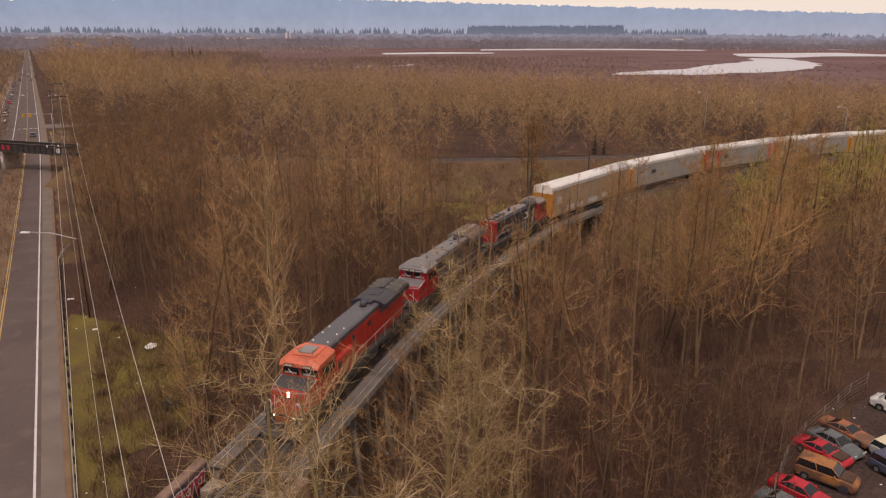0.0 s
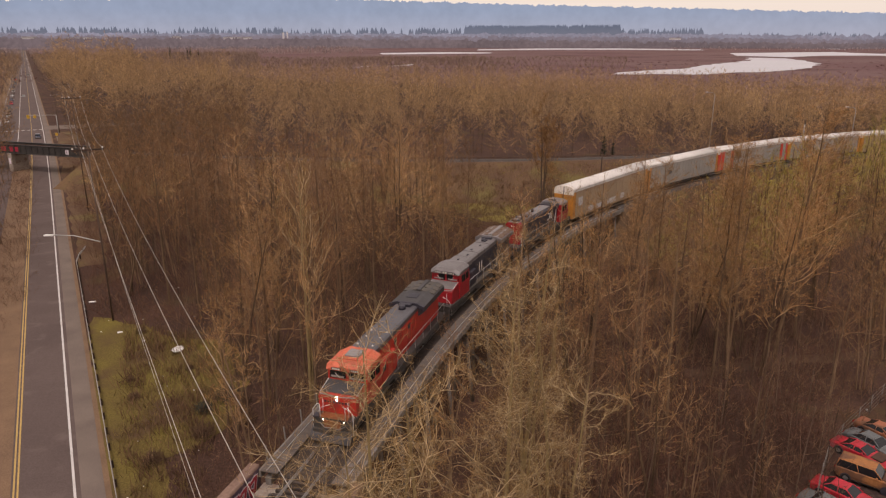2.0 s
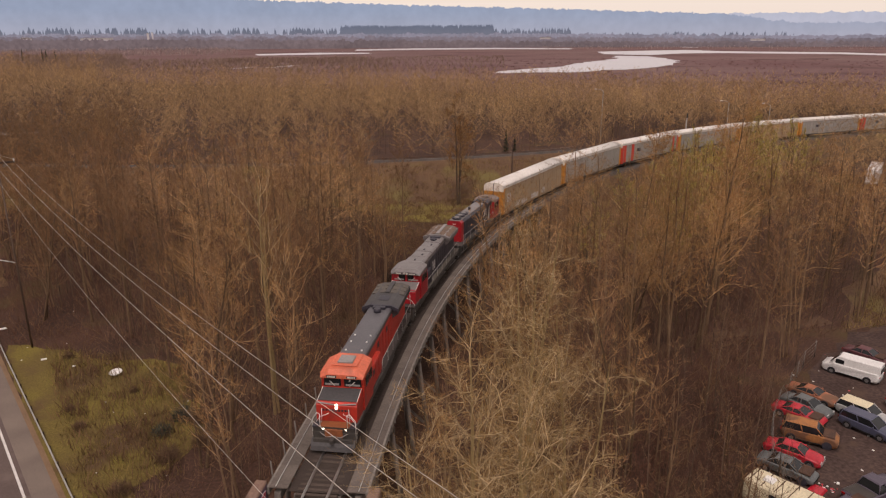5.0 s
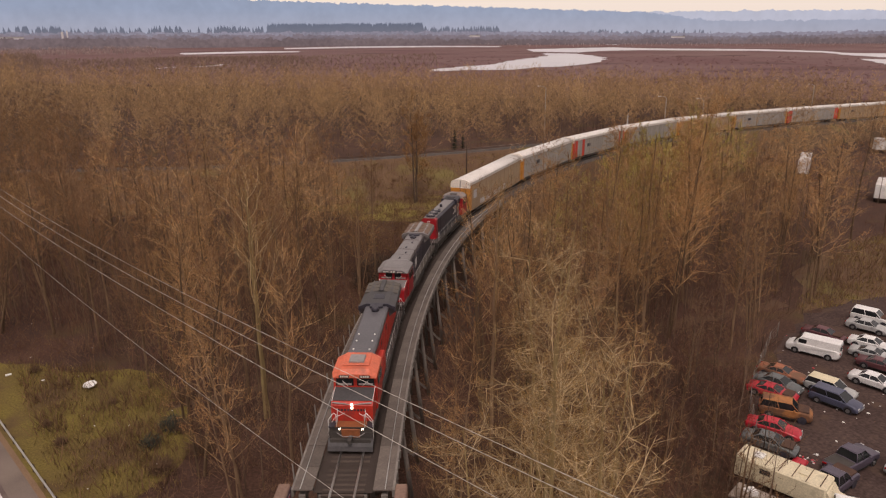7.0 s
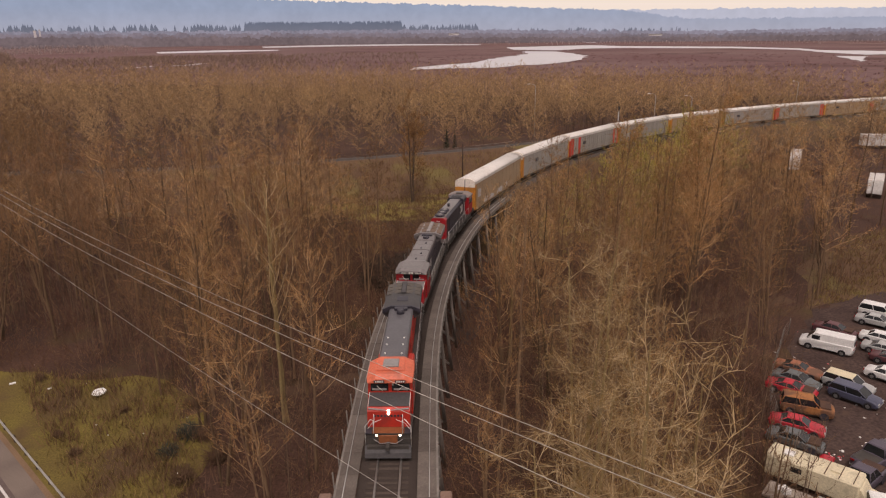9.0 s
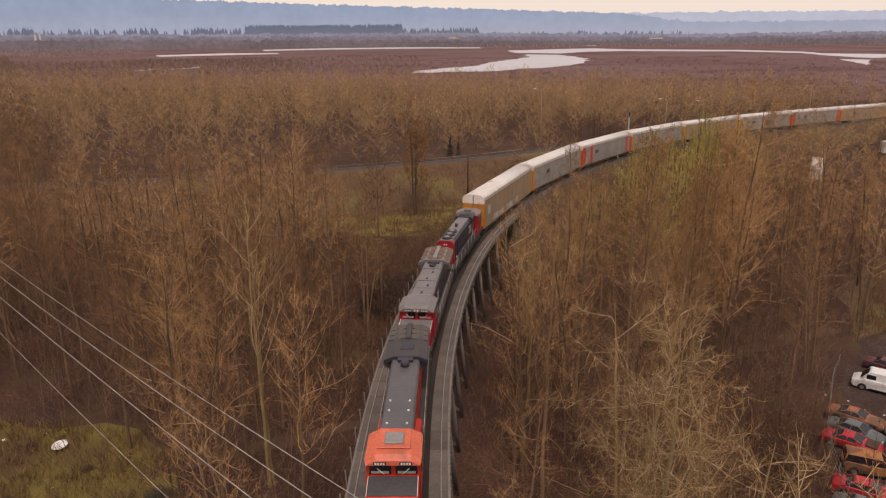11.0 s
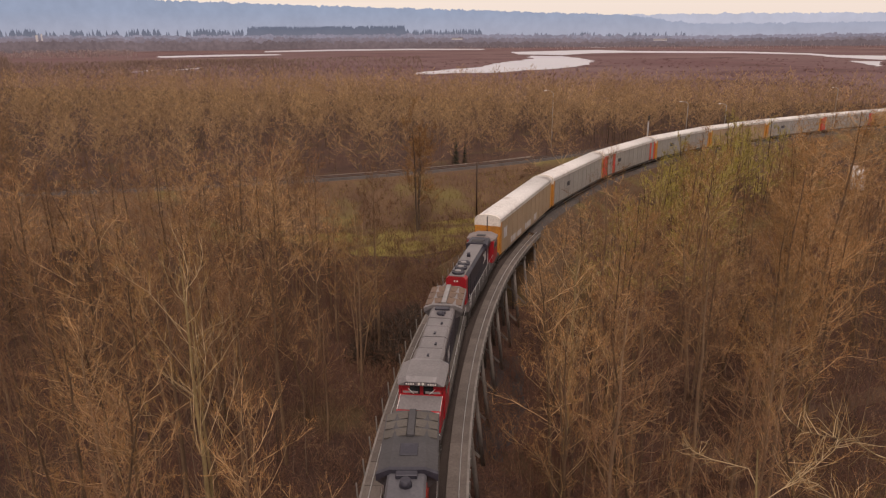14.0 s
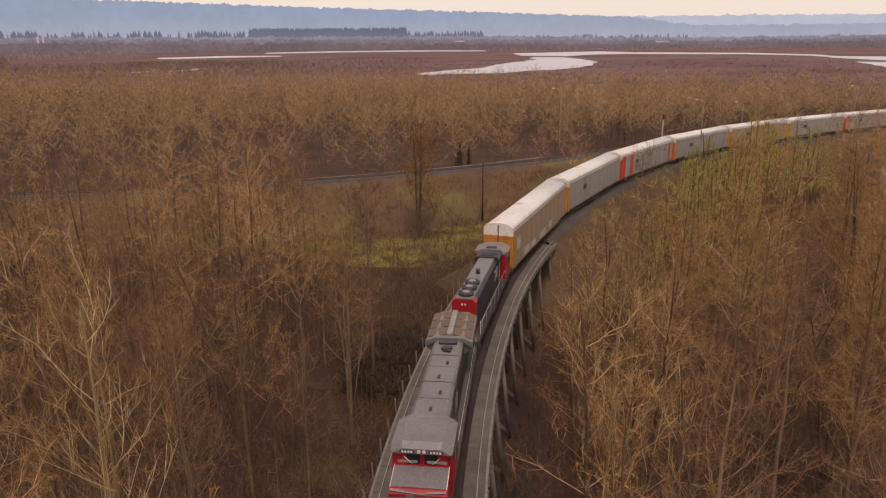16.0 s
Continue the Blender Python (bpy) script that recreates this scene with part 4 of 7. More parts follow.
def lead_locomotive(m):
    ln = 22.3
    y0 = -ln / 2 + 1.5
    lo = thing("locomotive", "orange-red diesel locomotive with black roof leading the train, headlights lit", "locomotive", "locomotives", m)
    frame_and_trucks(lo, ln, 5.2)
    part("plow", Mesh().prism([(-1.5, 0.12), (1.5, 0.12), (1.35, 0.85), (-1.35, 0.85)], -ln / 2 + 0.35, -ln / 2 + 0.6), UNDER, lo, "grimy snow plough")
    part("plow_blade", Mesh().prism([(-ln / 2 + 0.62, 0.12), (-ln / 2 + 0.08, 0.12), (-ln / 2 + 0.2, 0.42), (-ln / 2 + 0.5, 0.8), (-ln / 2 + 0.62, 0.8)], -1.52, 1.52, "x"), LOCO_GREY, lo, "scuffed grey snow plough blade")
    part("front_deck", Mesh().box(-1.5, 1.5, -ln / 2 + 0.7, y0 + 0.05, 1.5, 1.58), UNDER, lo)
    part("end_plate", Mesh().box(-0.62, 0.62, -ln / 2 + 0.56, -ln / 2 + 0.66, 0.86, 1.5, 0.02), FRONT_BROWN, lo, "orange-brown plate across the front end")
    part("deck_tread", Mesh().box(-1.05, 1.05, -ln / 2 + 0.72, y0 - 0.06, 1.58, 1.61), FRONT_BROWN, lo)
    for sx in (-1, 1):
        part("step_well", Mesh().box(sx * 1.3 - 0.2, sx * 1.3 + 0.2, -ln / 2 + 0.66, -ln / 2 + 1.2, 1.56, 1.64, 0.01), LOCO_BLACK, lo)
        handrail(lo, [(sx * 0.95, -ln / 2 + 0.72, 1.56), (sx * 0.95, -ln / 2 + 0.7, 2.55), (sx * 1.12, -ln / 2 + 0.72, 2.62), (sx * 1.5, -ln / 2 + 0.75, 2.1), (sx * 1.5, -ln / 2 + 0.75, 0.5)], r=0.03)
    handrail(lo, [(-0.95, -ln / 2 + 0.62, 1.2), (-0.5, -ln / 2 + 0.5, 0.95), (0, -ln / 2 + 0.45, 1.05), (0.5, -ln / 2 + 0.5, 0.95), (0.95, -ln / 2 + 0.62, 1.2)], LOCO_PALE, 0.03)
    wide_cab(lo, y0, LOCO_RED, LOCO_ORANGE, LOCO_BLACK, LOCO_GREY)
    part("roof_unit", Mesh().box(-0.55, 0.55, y0 + 2.5, y0 + 3.6, 4.66, 4.86, 0.05), LOCO_PALE, lo, "pale air-conditioner on the cab roof")
    part("roof_hump", Mesh().box(-0.95, 0.95, y0 + 2.2, y0 + 4.2, 4.64, 4.72, 0.05), LOCO_ORANGE, lo)
    for z in (2.62, 2.84):
        part("headlight", Mesh().tube([(0, y0 - 0.08, z), (0, y0 - 0.02, z)], 0.085, 12), LAMP, lo)
    for sx in (-1, 1):
        part("ditch_light", Mesh().tube([(sx * 0.78, y0 - 0.75, 1.42), (sx * 0.78, y0 - 0.62, 1.42)], 0.09, 12), LAMP, lo)
        part("ditch_light_box", Mesh().box(sx * 0.78 - 0.16, sx * 0.78 + 0.16, y0 - 0.62, y0 - 0.3, 1.25, 1.6, 0.02), LOCO_BLACK, lo)
    for k in range(9):
        part("logo_bar", Mesh().box(-0.98 + k * 0.22, -0.84 + k * 0.22, y0 - 0.012, y0 + 0.01, 2.34, 2.5), LOCO_BLACK, lo)
    front_rails(lo, y0)
    # hood
    h0, h1 = y0 + 4.3, ln / 2 - 1.3
    part("hood", Mesh().prism([(-0.98, 1.55), (0.98, 1.55), (0.98, 4.15), (-0.98, 4.15)], h0, h1), LOCO_RED, lo)
    part("blower_housing", Mesh().box(-1.35, 1.35, h0, h0 + 3.4, 1.55, 3.3, 0.06), LOCO_RED, lo)
    part("hood_roof", Mesh().prism(rounded(1.0, 4.1, 4.58, 0.12), h0, h0 + 3.9), LEAD_ROOF, lo, "dusty grey roof panel")
    part("hood_roof", Mesh().prism(rounded(1.0, 4.1, 4.55, 0.12), h0 + 3.96, h1 - 5.7), LEAD_ROOF, lo)
    for a, b in ((-0.6, 0.6), (-0.6, 2.1), (-0.62, 3.3), (0.6, 0.6), (0.6, 2.1), (0.62, 3.3)):
        part("lifting_eye", Mesh().tube([(a, h0 + b, 4.56), (a, h0 + b, 4.66)], 0.07, 8), WHITE_RAIL, lo)
    part("exhaust_pipe", Mesh().tube([(0, h1 - 6.9, 4.5), (0, h1 - 6.9, 4.9)], [0.34, 0.26], 12), LOCO_BLACK, lo)
    part("roof_hatch", Mesh().box(-0.55, 0.55, h1 - 6.4, h1 - 5.95, 4.52, 4.78, 0.04), LOCO_BLACK, lo)
    for sx in (-1, 1):
        for k in range(9):
            y = h0 + 0.5 + k * 1.05
            x = sx * (1.36 if k < 3 else 0.99)
            z1 = 3.1 if k < 3 else 3.9
            part("hood_door", Mesh().box(x - 0.02, x + 0.02, y, y + 0.85, 1.75, z1, 0.015), LOCO_RED, lo)
            if k % 3 == 0:
                part("hood_vent", Mesh().box(x - 0.03, x + 0.03, y + 0.15, y + 0.7, z1 - 0.6, z1 - 0.12, 0.01), LOCO_BLACK, lo)
    radiator(lo, h1 - 5.7, h1, 4.72, LOCO_GREY, VENT)
    side_handrails(lo, h0 + 3.4, h1 + 0.2)
    return lo


def second_locomotive(m):
    ln = 21.6
    y0 = -ln / 2 + 1.5
    lo = thing("locomotive", "red-cabbed black locomotive with pale grey roof, second in the train", "locomotive", "locomotives", m)
    frame_and_trucks(lo, ln, 5.0)
    part("front_deck", Mesh().box(-1.5, 1.5, -ln / 2 + 0.7, y0 + 0.05, 1.5, 1.58), UNDER, lo)
    wide_cab(lo, y0, LOCO_DEEP, LOCO_LIGHT, LOCO_DEEP, LOCO_LIGHT)
    for sx in (-1, 1):
        part("headlight", Mesh().tube([(sx * 0.13, y0 + 1.4, 4.2), (sx * 0.13, y0 + 1.46, 4.2)], 0.085, 12), NUMBER, lo)
        part("side_door", Mesh().box(sx * 1.05 - 0.28, sx * 1.05 + 0.28, y0 + 1.66, y0 + 1.74, 2.9, 4.0, 0.03), LOCO_DEEP, lo)
    front_rails(lo, y0)
    h0, h1 = y0 + 4.3, ln / 2 - 1.2
    part("hood", Mesh().prism([(-1.0, 1.55), (1.0, 1.55), (1.0, 3.9), (-1.0, 3.9)], h0, h1), LOCO_BLACK, lo, "black engine hood")
    part("walkway", Mesh().box(-1.5, 1.5, h0, h1 + 0.6, 1.55, 1.6), VENT, lo, "dusty grey side walkway")
    part("hood_ledge", Mesh().box(-1.02, 1.02, h0, h1, 3.88, 3.92), LOCO_BLACK, lo)
    part("blower_housing", Mesh().box(-1.3, 1.3, h0, h0 + 2.6, 1.55, 3.2, 0.06), LOCO_BLACK, lo)
    n, a = 5, h0 + 0.05
    lens = (1.9, 1.9, 1.9, 1.5, h1 - 4.9 - h0 - 7.4)
    for k, w in enumerate(lens):
        hw = 1.06 if k == 0 else 0.98
        part("roof_panel", Mesh().prism(rounded(hw, 3.85, 4.5 - 0.02 * (k % 2), 0.16), a, a + w), LOCO_LIGHT, lo)
        a += w + 0.1
    for k in range(4):
        part("roof_vent", Mesh().box(-0.1 + 0.3 * (k % 2), 0.06 + 0.3 * (k % 2), h0 + 0.6 + k * 1.9, h0 + 0.95 + k * 1.9, 4.48, 4.58, 0.02), LOCO_BLACK, lo)
    part("exhaust_pipe", Mesh().tube([(0, h1 - 6.3, 4.4), (0, h1 - 6.3, 4.75)], [0.3, 0.22], 12), LOCO_BLACK, lo)
    for a, b in ((-0.22, 0.1), (0.2, -0.2), (0.25, 0.25)):
        part("exhaust_flap", Mesh().tube([(a, h1 - 6.3 + b, 4.45), (a, h1 - 6.3 + b, 4.66)], 0.13, 8), LOCO_BLACK, lo)
    part("roof_hatch", Mesh().box(-0.6, 0.6, h1 - 5.45, h1 - 5.0, 4.42, 4.7, 0.06), LOCO_BLACK, lo)
    for sx in (-1, 1):
        part("logo_stroke", Mesh().box(sx * 1.005 - 0.006, sx * 1.005 + 0.006, h0 + 4.2, h0 + 4.45, 2.3, 3.3), WHITE_RAIL, lo)
        part("logo_stroke", Mesh().box(sx * 1.005 - 0.006, sx * 1.005 + 0.006, h0 + 4.9, h0 + 5.15, 2.3, 3.3), WHITE_RAIL, lo)
        for k in range(8):
            part("hood_door", Mesh().box(sx * 1.0 - 0.02, sx * 1.0 + 0.02, h0 + 2.8 + k * 1.0, h0 + 3.65 + k * 1.0, 1.75, 2.2 if 1 <= k <= 2 else 3.7, 0.015), LOCO_BLACK, lo)
    radiator(lo, h1 - 4.6, h1, 4.66, LOCO_LIGHT, LOCO_BROWN, hatch=False, lip_paint=LOCO_LIGHT)
    side_handrails(lo, h0 + 0.3, h1 + 0.3, material=GALV)
    return lo


def third_locomotive(m):
    """Runs cab last, so it is built facing on along the track."""
    ln = 20.4
    lo = thing("locomotive", "black locomotive with red end hood and roof fans, running cab last", "locomotive", "locomotives", m)
    frame_and_trucks(lo, ln, 4.0)
    y0, y1 = -ln / 2 + 2.4, ln / 2 - 5.0
    part("hood", Mesh().prism([(-0.95, 1.55), (0.95, 1.55), (0.95, 4.0), (0.7, 4.25), (-0.7, 4.25), (-0.95, 4.0)], y0 + 0.9, y1), LOCO_BLACK, lo)
    part("end_hood", Mesh().prism([(-0.96, 1.55), (0.96, 1.55), (0.96, 4.02), (0.71, 4.26), (-0.71, 4.26), (-0.96, 4.02)], y0, y0 + 0.9), LOCO_DEEP, lo, "deep red hood end")
    part("hood_roof", Mesh().box(-0.72, 0.72, y0 + 0.1, y1, 4.24, 4.34, 0.03), LOCO_LIGHT, lo)
    for k in range(3):
        fan(lo, 0, y0 + 1.0 + k * 1.35, 4.34, 0.62)
    part("exhaust_pipe", Mesh().tube([(0, y0 + 6.3, 4.3), (0, y0 + 6.3, 4.75)], [0.2, 0.16], 10), LOCO_BLACK, lo)
    part("dynamic_brake", Mesh().prism([(-1.15, 3.7), (1.15, 3.7), (1.15, 4.25), (0.95, 4.45), (-0.95, 4.45), (-1.15, 4.25)], y1 - 2.2, y1 + 0.2), LOCO_BLACK, lo)
    for k in range(3):
        part("grille", Mesh().box(-0.7, 0.7, y1 - 1.9 + k * 0.42, y1 - 1.7 + k * 0.42, 4.44, 4.52, 0.02), LOCO_GREY, lo)
    cab = part("cab", Mesh().prism([(-1.5, 1.55), (1.5, 1.55), (1.5, 4.0), (-1.5, 4.0)], y1 + 0.2, y1 + 2.9), LOCO_DEEP, lo)
    rings = [[(-hw, yy, 3.95), (hw, yy, 3.95), (hw, yy, z - 0.3), (0.75, yy, z), (-0.75, yy, z), (-hw, yy, z - 0.3)] for yy, hw, z in ((y1 + 0.1, 1.1, 4.35), (y1 + 0.6, 1.62, 4.5), (y1 + 2.5, 1.62, 4.5), (y1 + 3.1, 1.2, 4.38))]
    part("cab_roof", Mesh().loft(rings), VISOR, lo)
    part("roof_ring", Mesh().box(-0.5, 0.5, y1 + 0.5, y1 + 1.0, 4.48, 4.62, 0.05), LOCO_GREY, lo)
    part("nose", Mesh().box(-1.3, 1.3, y1 + 2.9, ln / 2 - 1.2, 1.55, 2.8, 0.12), LOCO_DEEP, lo)
    for sx in (-1, 1):
        part("side_window", Mesh().box(sx * 1.5 - 0.03, sx * 1.5 + 0.03, y1 + 0.6, y1 + 1.5, 3.0, 3.75, 0.03), GLASS_DARK, cab)
        part("side_window", Mesh().box(sx * 1.5 - 0.03, sx * 1.5 + 0.03, y1 + 1.65, y1 + 2.5, 3.0, 3.75, 0.03), GLASS_DARK, cab)
        x = sx * 0.962
        g = Mesh()
        for k in range(12):
            a0, a1 = radians(50 + k * 22), radians(50 + (k + 1) * 22)
            cy, cz, r0, r1 = y1 - 3.2, 3.05, 0.34, 0.52
            g.add([(x, cy - sx * math.cos(a) * r, cz + math.sin(a) * r) for a in (a0, a1) for r in (r0, r1)], [(0, 1, 3, 2)])
        part("logo_ring", g, WHITE_RAIL, lo, "pale painted emblem on the hood")
        for k, lean in enumerate((0.0, 0.0)):
            part("logo_stroke", Mesh().box(x - 0.006, x + 0.006, y1 - 2.6 + k * 0.55, y1 - 2.42 + k * 0.55, 2.55, 3.55), WHITE_RAIL, lo)
        part("white_slash", Mesh().prism([(y1 - 0.9, 1.7), (y1 - 0.55, 1.7), (y1 - 0.1, 3.9), (y1 - 0.45, 3.9)], x - 0.005, x + 0.005, "x"), WHITE_RAIL, lo)
        for k in range(7):
            part("hood_door", Mesh().box(x - 0.02, x + 0.02, y0 + 1.2 + k * 1.05, y0 + 2.05 + k * 1.05, 1.75, 3.85 if k < 2 else 2.45, 0.015), LOCO_BLACK, lo)
        part("end_light", Mesh().tube([(sx * 0.12, y0 - 0.04, 3.85), (sx * 0.12, y0, 3.85)], 0.08, 10), NUMBER, lo)
        handrail(lo, [(sx * 1.4, y0 - 0.4, 0.5), (sx * 1.45, y0 - 0.45, 2.5), (sx * 1.3, y0, 2.6)])
    side_handrails(lo, y0, y1, material=GALV)
    return lo


RACK_ROOF = mat("galvanised_white_roof", (0.68, 0.645, 0.605), (0.60, 0.565, 0.525), 0.25, 0.55, 0.1, 0.05, 20, stain=(0.42, 0.36, 0.31), stain_scale=0.35, stain_cut=0.58)
RACK_CAP = mat("white_end_cap", (0.74, 0.68, 0.6), (0.66, 0.6, 0.52), 0.5, 0.5, stain=(0.4, 0.3, 0.22), stain_scale=1.0, stain_cut=0.6)
# grey side tone taken down for the shade on the car sides
RACK_GREY = mat("galvanised_side_panel", (0.35, 0.325, 0.295), (0.28, 0.26, 0.235), 0.4, 0.6, 0.2, 0.05, 18, stain=(0.24, 0.19, 0.15), stain_scale=0.5, stain_cut=0.57, vary=0.07)
RACK_TAN = mat("tan_side_panel", (0.37, 0.265, 0.165), (0.30, 0.215, 0.14), 0.4, 0.65, 0.1, 0.05, 18, stain=(0.25, 0.16, 0.1), stain_scale=0.5, stain_cut=0.56, vary=0.07)
RACK_ORANGE = paint("rack_yellow_orange", (0.56, 0.235, 0.035), 0.5)
RACK_RED = paint("rack_red", (0.60, 0.055, 0.03), 0.5)
TAG_PALE = mat("faded_graffiti", (0.55, 0.5, 0.47), (0.42, 0.4, 0.4), 1.5, 0.7)
_panels = {}


def panel_mesh(w, z0, z1, material):
    key = (round(w, 3), z0, z1, material.name)
    if key not in _panels:
        g = Mesh().box(-0.03, 0.03, -w / 2, w / 2, z0, z1)
        for k in range(3):
            z = z0 + (z1 - z0) * (k + 0.5) / 3
            g.box(0.0, 0.05, -w / 2 + 0.05, w / 2 - 0.05, z - 0.05, z + 0.05)
        _panels[key] = g.data("side_panel", material)
    return _panels[key]


def autorack(m, n, side, ends, accents=(), tags=False):
    """A long covered car carrier: arched roof, end doors and ribbed side panels."""
    ln = 27.9
    lo = thing("autorack_car", ("long tan autorack freight car with a pale arched roof" if side is RACK_TAN else "long grey autorack freight car with red panels and pale roof" if accents else
                                "long galvanised grey autorack freight car with pale arched roof"), "freight car", "autorack cars", m)
    h = ln / 2
    part("core", Mesh().box(-1.44, 1.44, -h + 0.05, h - 0.05, 1.0, 5.15), UNDER, lo)
    part("sill", Mesh().box(-1.5, 1.5, -h, h, 0.85, 1.2, 0.03), side if side is not RACK_GREY else UNDER, lo)
    arc = [(-1.56, 5.02)] + [(1.56 * -math.cos(a), 5.12 + 0.62 * math.sin(a) ** 0.8) for a in [math.pi * k / 12 for k in range(1, 12)]] + [(1.56, 5.02)]
    part("roof", Mesh().prism(arc, -h + 0.02, h - 0.02, smooth=True), RACK_ROOF, lo)
    part("eave", Mesh().box(1.5, 1.57, -h, h, 4.86, 5.03), RACK_ROOF, lo)
    part("eave", Mesh().box(-1.57, -1.5, -h, h, 4.86, 5.03), RACK_ROOF, lo)
    for sy in (-1, 1):
        cap = [(-1.58, 4.45), (1.58, 4.45)] + [(1.58 * math.cos(a), 5.1 + 0.7 * math.sin(a) ** 0.8) for a in [math.pi * k / 12 for k in range(0, 13)]]
        part("end_cap", Mesh().prism(cap, sy * h - (0.02 if sy < 0 else 0.28), sy * h + (0.28 if sy < 0 else 0.02), smooth=False), RACK_CAP, lo)
        for sx in (-1, 1):
            part("end_door", Mesh().box(sx * 0.75 - 0.72, sx * 0.75 + 0.72, sy * h - 0.05, sy * h + 0.05, 0.95, 4.46, 0.02), ends, lo)
            part("corner_post", Mesh().box(sx * 1.5 - 0.06, sx * 1.5 + 0.06, sy * (h - 0.45) - 0.42, sy * (h - 0.45) + 0.42, 0.95, 4.9, 0.02), ends, lo)
        part("door_gap", Mesh().box(-0.05, 0.05, sy * h - 0.07, sy * h + 0.07, 0.95, 5.55), LOCO_BLACK, lo)
        part("coupler", Mesh().box(-0.14, 0.14, sy * (h + 0.15) - 0.35, sy * (h + 0.15) + 0.35, 0.72, 1.02, 0.04), UNDER, lo)
        truck(lo, sy * (h - 4.2), 2, 1.75)
    k, count = 0, 22
    w = (ln - 1.9) / count
    for sx in (-1, 1):
        for k in range(count):
            mt = RACK_RED if k in accents else side
            p = new("side_panel", panel_mesh(w - 0.05, 1.15, 4.86, mt))
            p.parent = lo
            p.matrix_local = pose(sx * 1.49, -h + 0.95 + w * (k + 0.5), 0, 0, 0, 0 if sx > 0 else 180)
        for k in range(0, count + 1, 2):
            y = -h + 0.95 + w * k
            part("rib", Mesh().box(sx * 1.545 - 0.025, sx * 1.545 + 0.025, y - 0.04, y + 0.04, 1.1, 4.9), side, lo)
    if tags:
        for a, b, z0, z1 in ((-12.2, -10.8, 2.6, 3.9), (-9.0, -6.8, 1.2, 2.0), (-6.2, -3.9, 1.2, 1.9), (-2.0, 1.2, 1.2, 2.0), (3.0, 4.4, 1.3, 2.2)):
            part("graffiti_patch", Mesh().box(1.55, 1.562, a, b, z0, z1), TAG_PALE, lo)
    else:
        part("logo_patch", Mesh().box(1.55, 1.562, -7.0, -5.4, 3.0, 3.7), LOCO_BLACK, lo)
    return lo


FRONT = 11.9
s = FRONT
for ln, build in ((22.3, lead_locomotive), (21.6, second_locomotive), (20.4, third_locomotive)):
    build(standing(MAIN, s + 4.0, s + ln - 4.0, rail_z))
    s += ln
CARS = ((RACK_TAN, RACK_ORANGE, (), True), (RACK_GREY, RACK_ORANGE, (), False), (RACK_GREY, RACK_RED, (0, 3, 20), False), (RACK_GREY, RACK_ORANGE, (), False), (RACK_TAN, RACK_ORANGE, (), False),
        (RACK_GREY, RACK_ORANGE, (), False), (RACK_GREY, RACK_RED, (0, 21), False), (RACK_TAN, RACK_ORANGE, (), False), (RACK_GREY, RACK_RED, (0,), False), (RACK_GREY, RACK_ORANGE, (), False))
for n, (side, ends, accents, tags) in enumerate(CARS):
    autorack(standing(MAIN, s + 4.6, s + 28.5 - 4.6, rail_z), n, side, ends, accents, tags)
    s += 28.5

# ---- cars ----
def car_paint(name, c, rough=0.3, rusty=False):
    return mat("car_" + name, c, tuple(v * 0.85 for v in c), 0.8, rough, 0.0, 0.02, 10, stain=(0.16, 0.075, 0.04) if rusty else tuple(v * 0.6 for v in c), stain_scale=0.9 if rusty else 0.6, stain_cut=0.46 if rusty else 0.62)


TAIL = mat("tail_lamp_red", (0.35, 0.01, 0.01), (0.25, 0.01, 0.01), 3, 0.25)
LENS = mat("clear_lens", (0.6, 0.6, 0.58), (0.5, 0.5, 0.48), 3, 0.15)
SHAPES = {
    # length, width, lower profile (y, z) from the tail over the top to the nose, glasshouse base and roof (y0, y1), roof height
    "sedan": (4.7, 1.76, ((-2.3, 0.35), (-2.35, 0.62), (-2.25, 0.93), (-1.35, 1.0), (0.75, 0.98), (1.9, 0.82), (2.3, 0.66), (2.34, 0.38)), (-1.55, 1.05), (-0.85, 0.3), 1.42),
    "coupe": (4.8, 1.78, ((-2.35, 0.35), (-2.4, 0.6), (-2.3, 0.88), (-1.3, 0.94), (0.6, 0.93), (2.0, 0.82), (2.38, 0.62), (2.4, 0.36)), (-1.5, 0.85), (-0.75, 0.1), 1.3),
    "wagon": (4.7, 1.8, ((-2.3, 0.35), (-2.34, 0.65), (-2.3, 1.0), (-2.1, 1.05), (0.85, 1.02), (2.0, 0.88), (2.32, 0.7), (2.35, 0.38)), (-2.25, 1.2), (-2.0, 0.4), 1.62),
    "suv": (4.7, 1.85, ((-2.3, 0.45), (-2.34, 0.75), (-2.3, 1.1), (-2.1, 1.15), (0.8, 1.14), (2.05, 1.05), (2.32, 0.85), (2.35, 0.48)), (-2.25, 1.1), (-2.05, 0.45), 1.8),
    "van": (5.6, 2.0, ((-2.75, 0.4), (-2.8, 0.8), (-2.78, 1.25), (-2.7, 1.3), (1.5, 1.28), (2.4, 1.1), (2.76, 0.9), (2.8, 0.45)), (-2.76, 2.0), (-2.65, 1.25), 2.1),
    "pickup": (5.6, 1.95, ((-2.75, 0.5), (-2.8, 0.8), (-2.75, 1.12), (-0.9, 1.12), (1.0, 1.14), (2.4, 1.05), (2.75, 0.85), (2.78, 0.5)), (-0.85, 1.2), (-0.65, 0.5), 1.85),
}


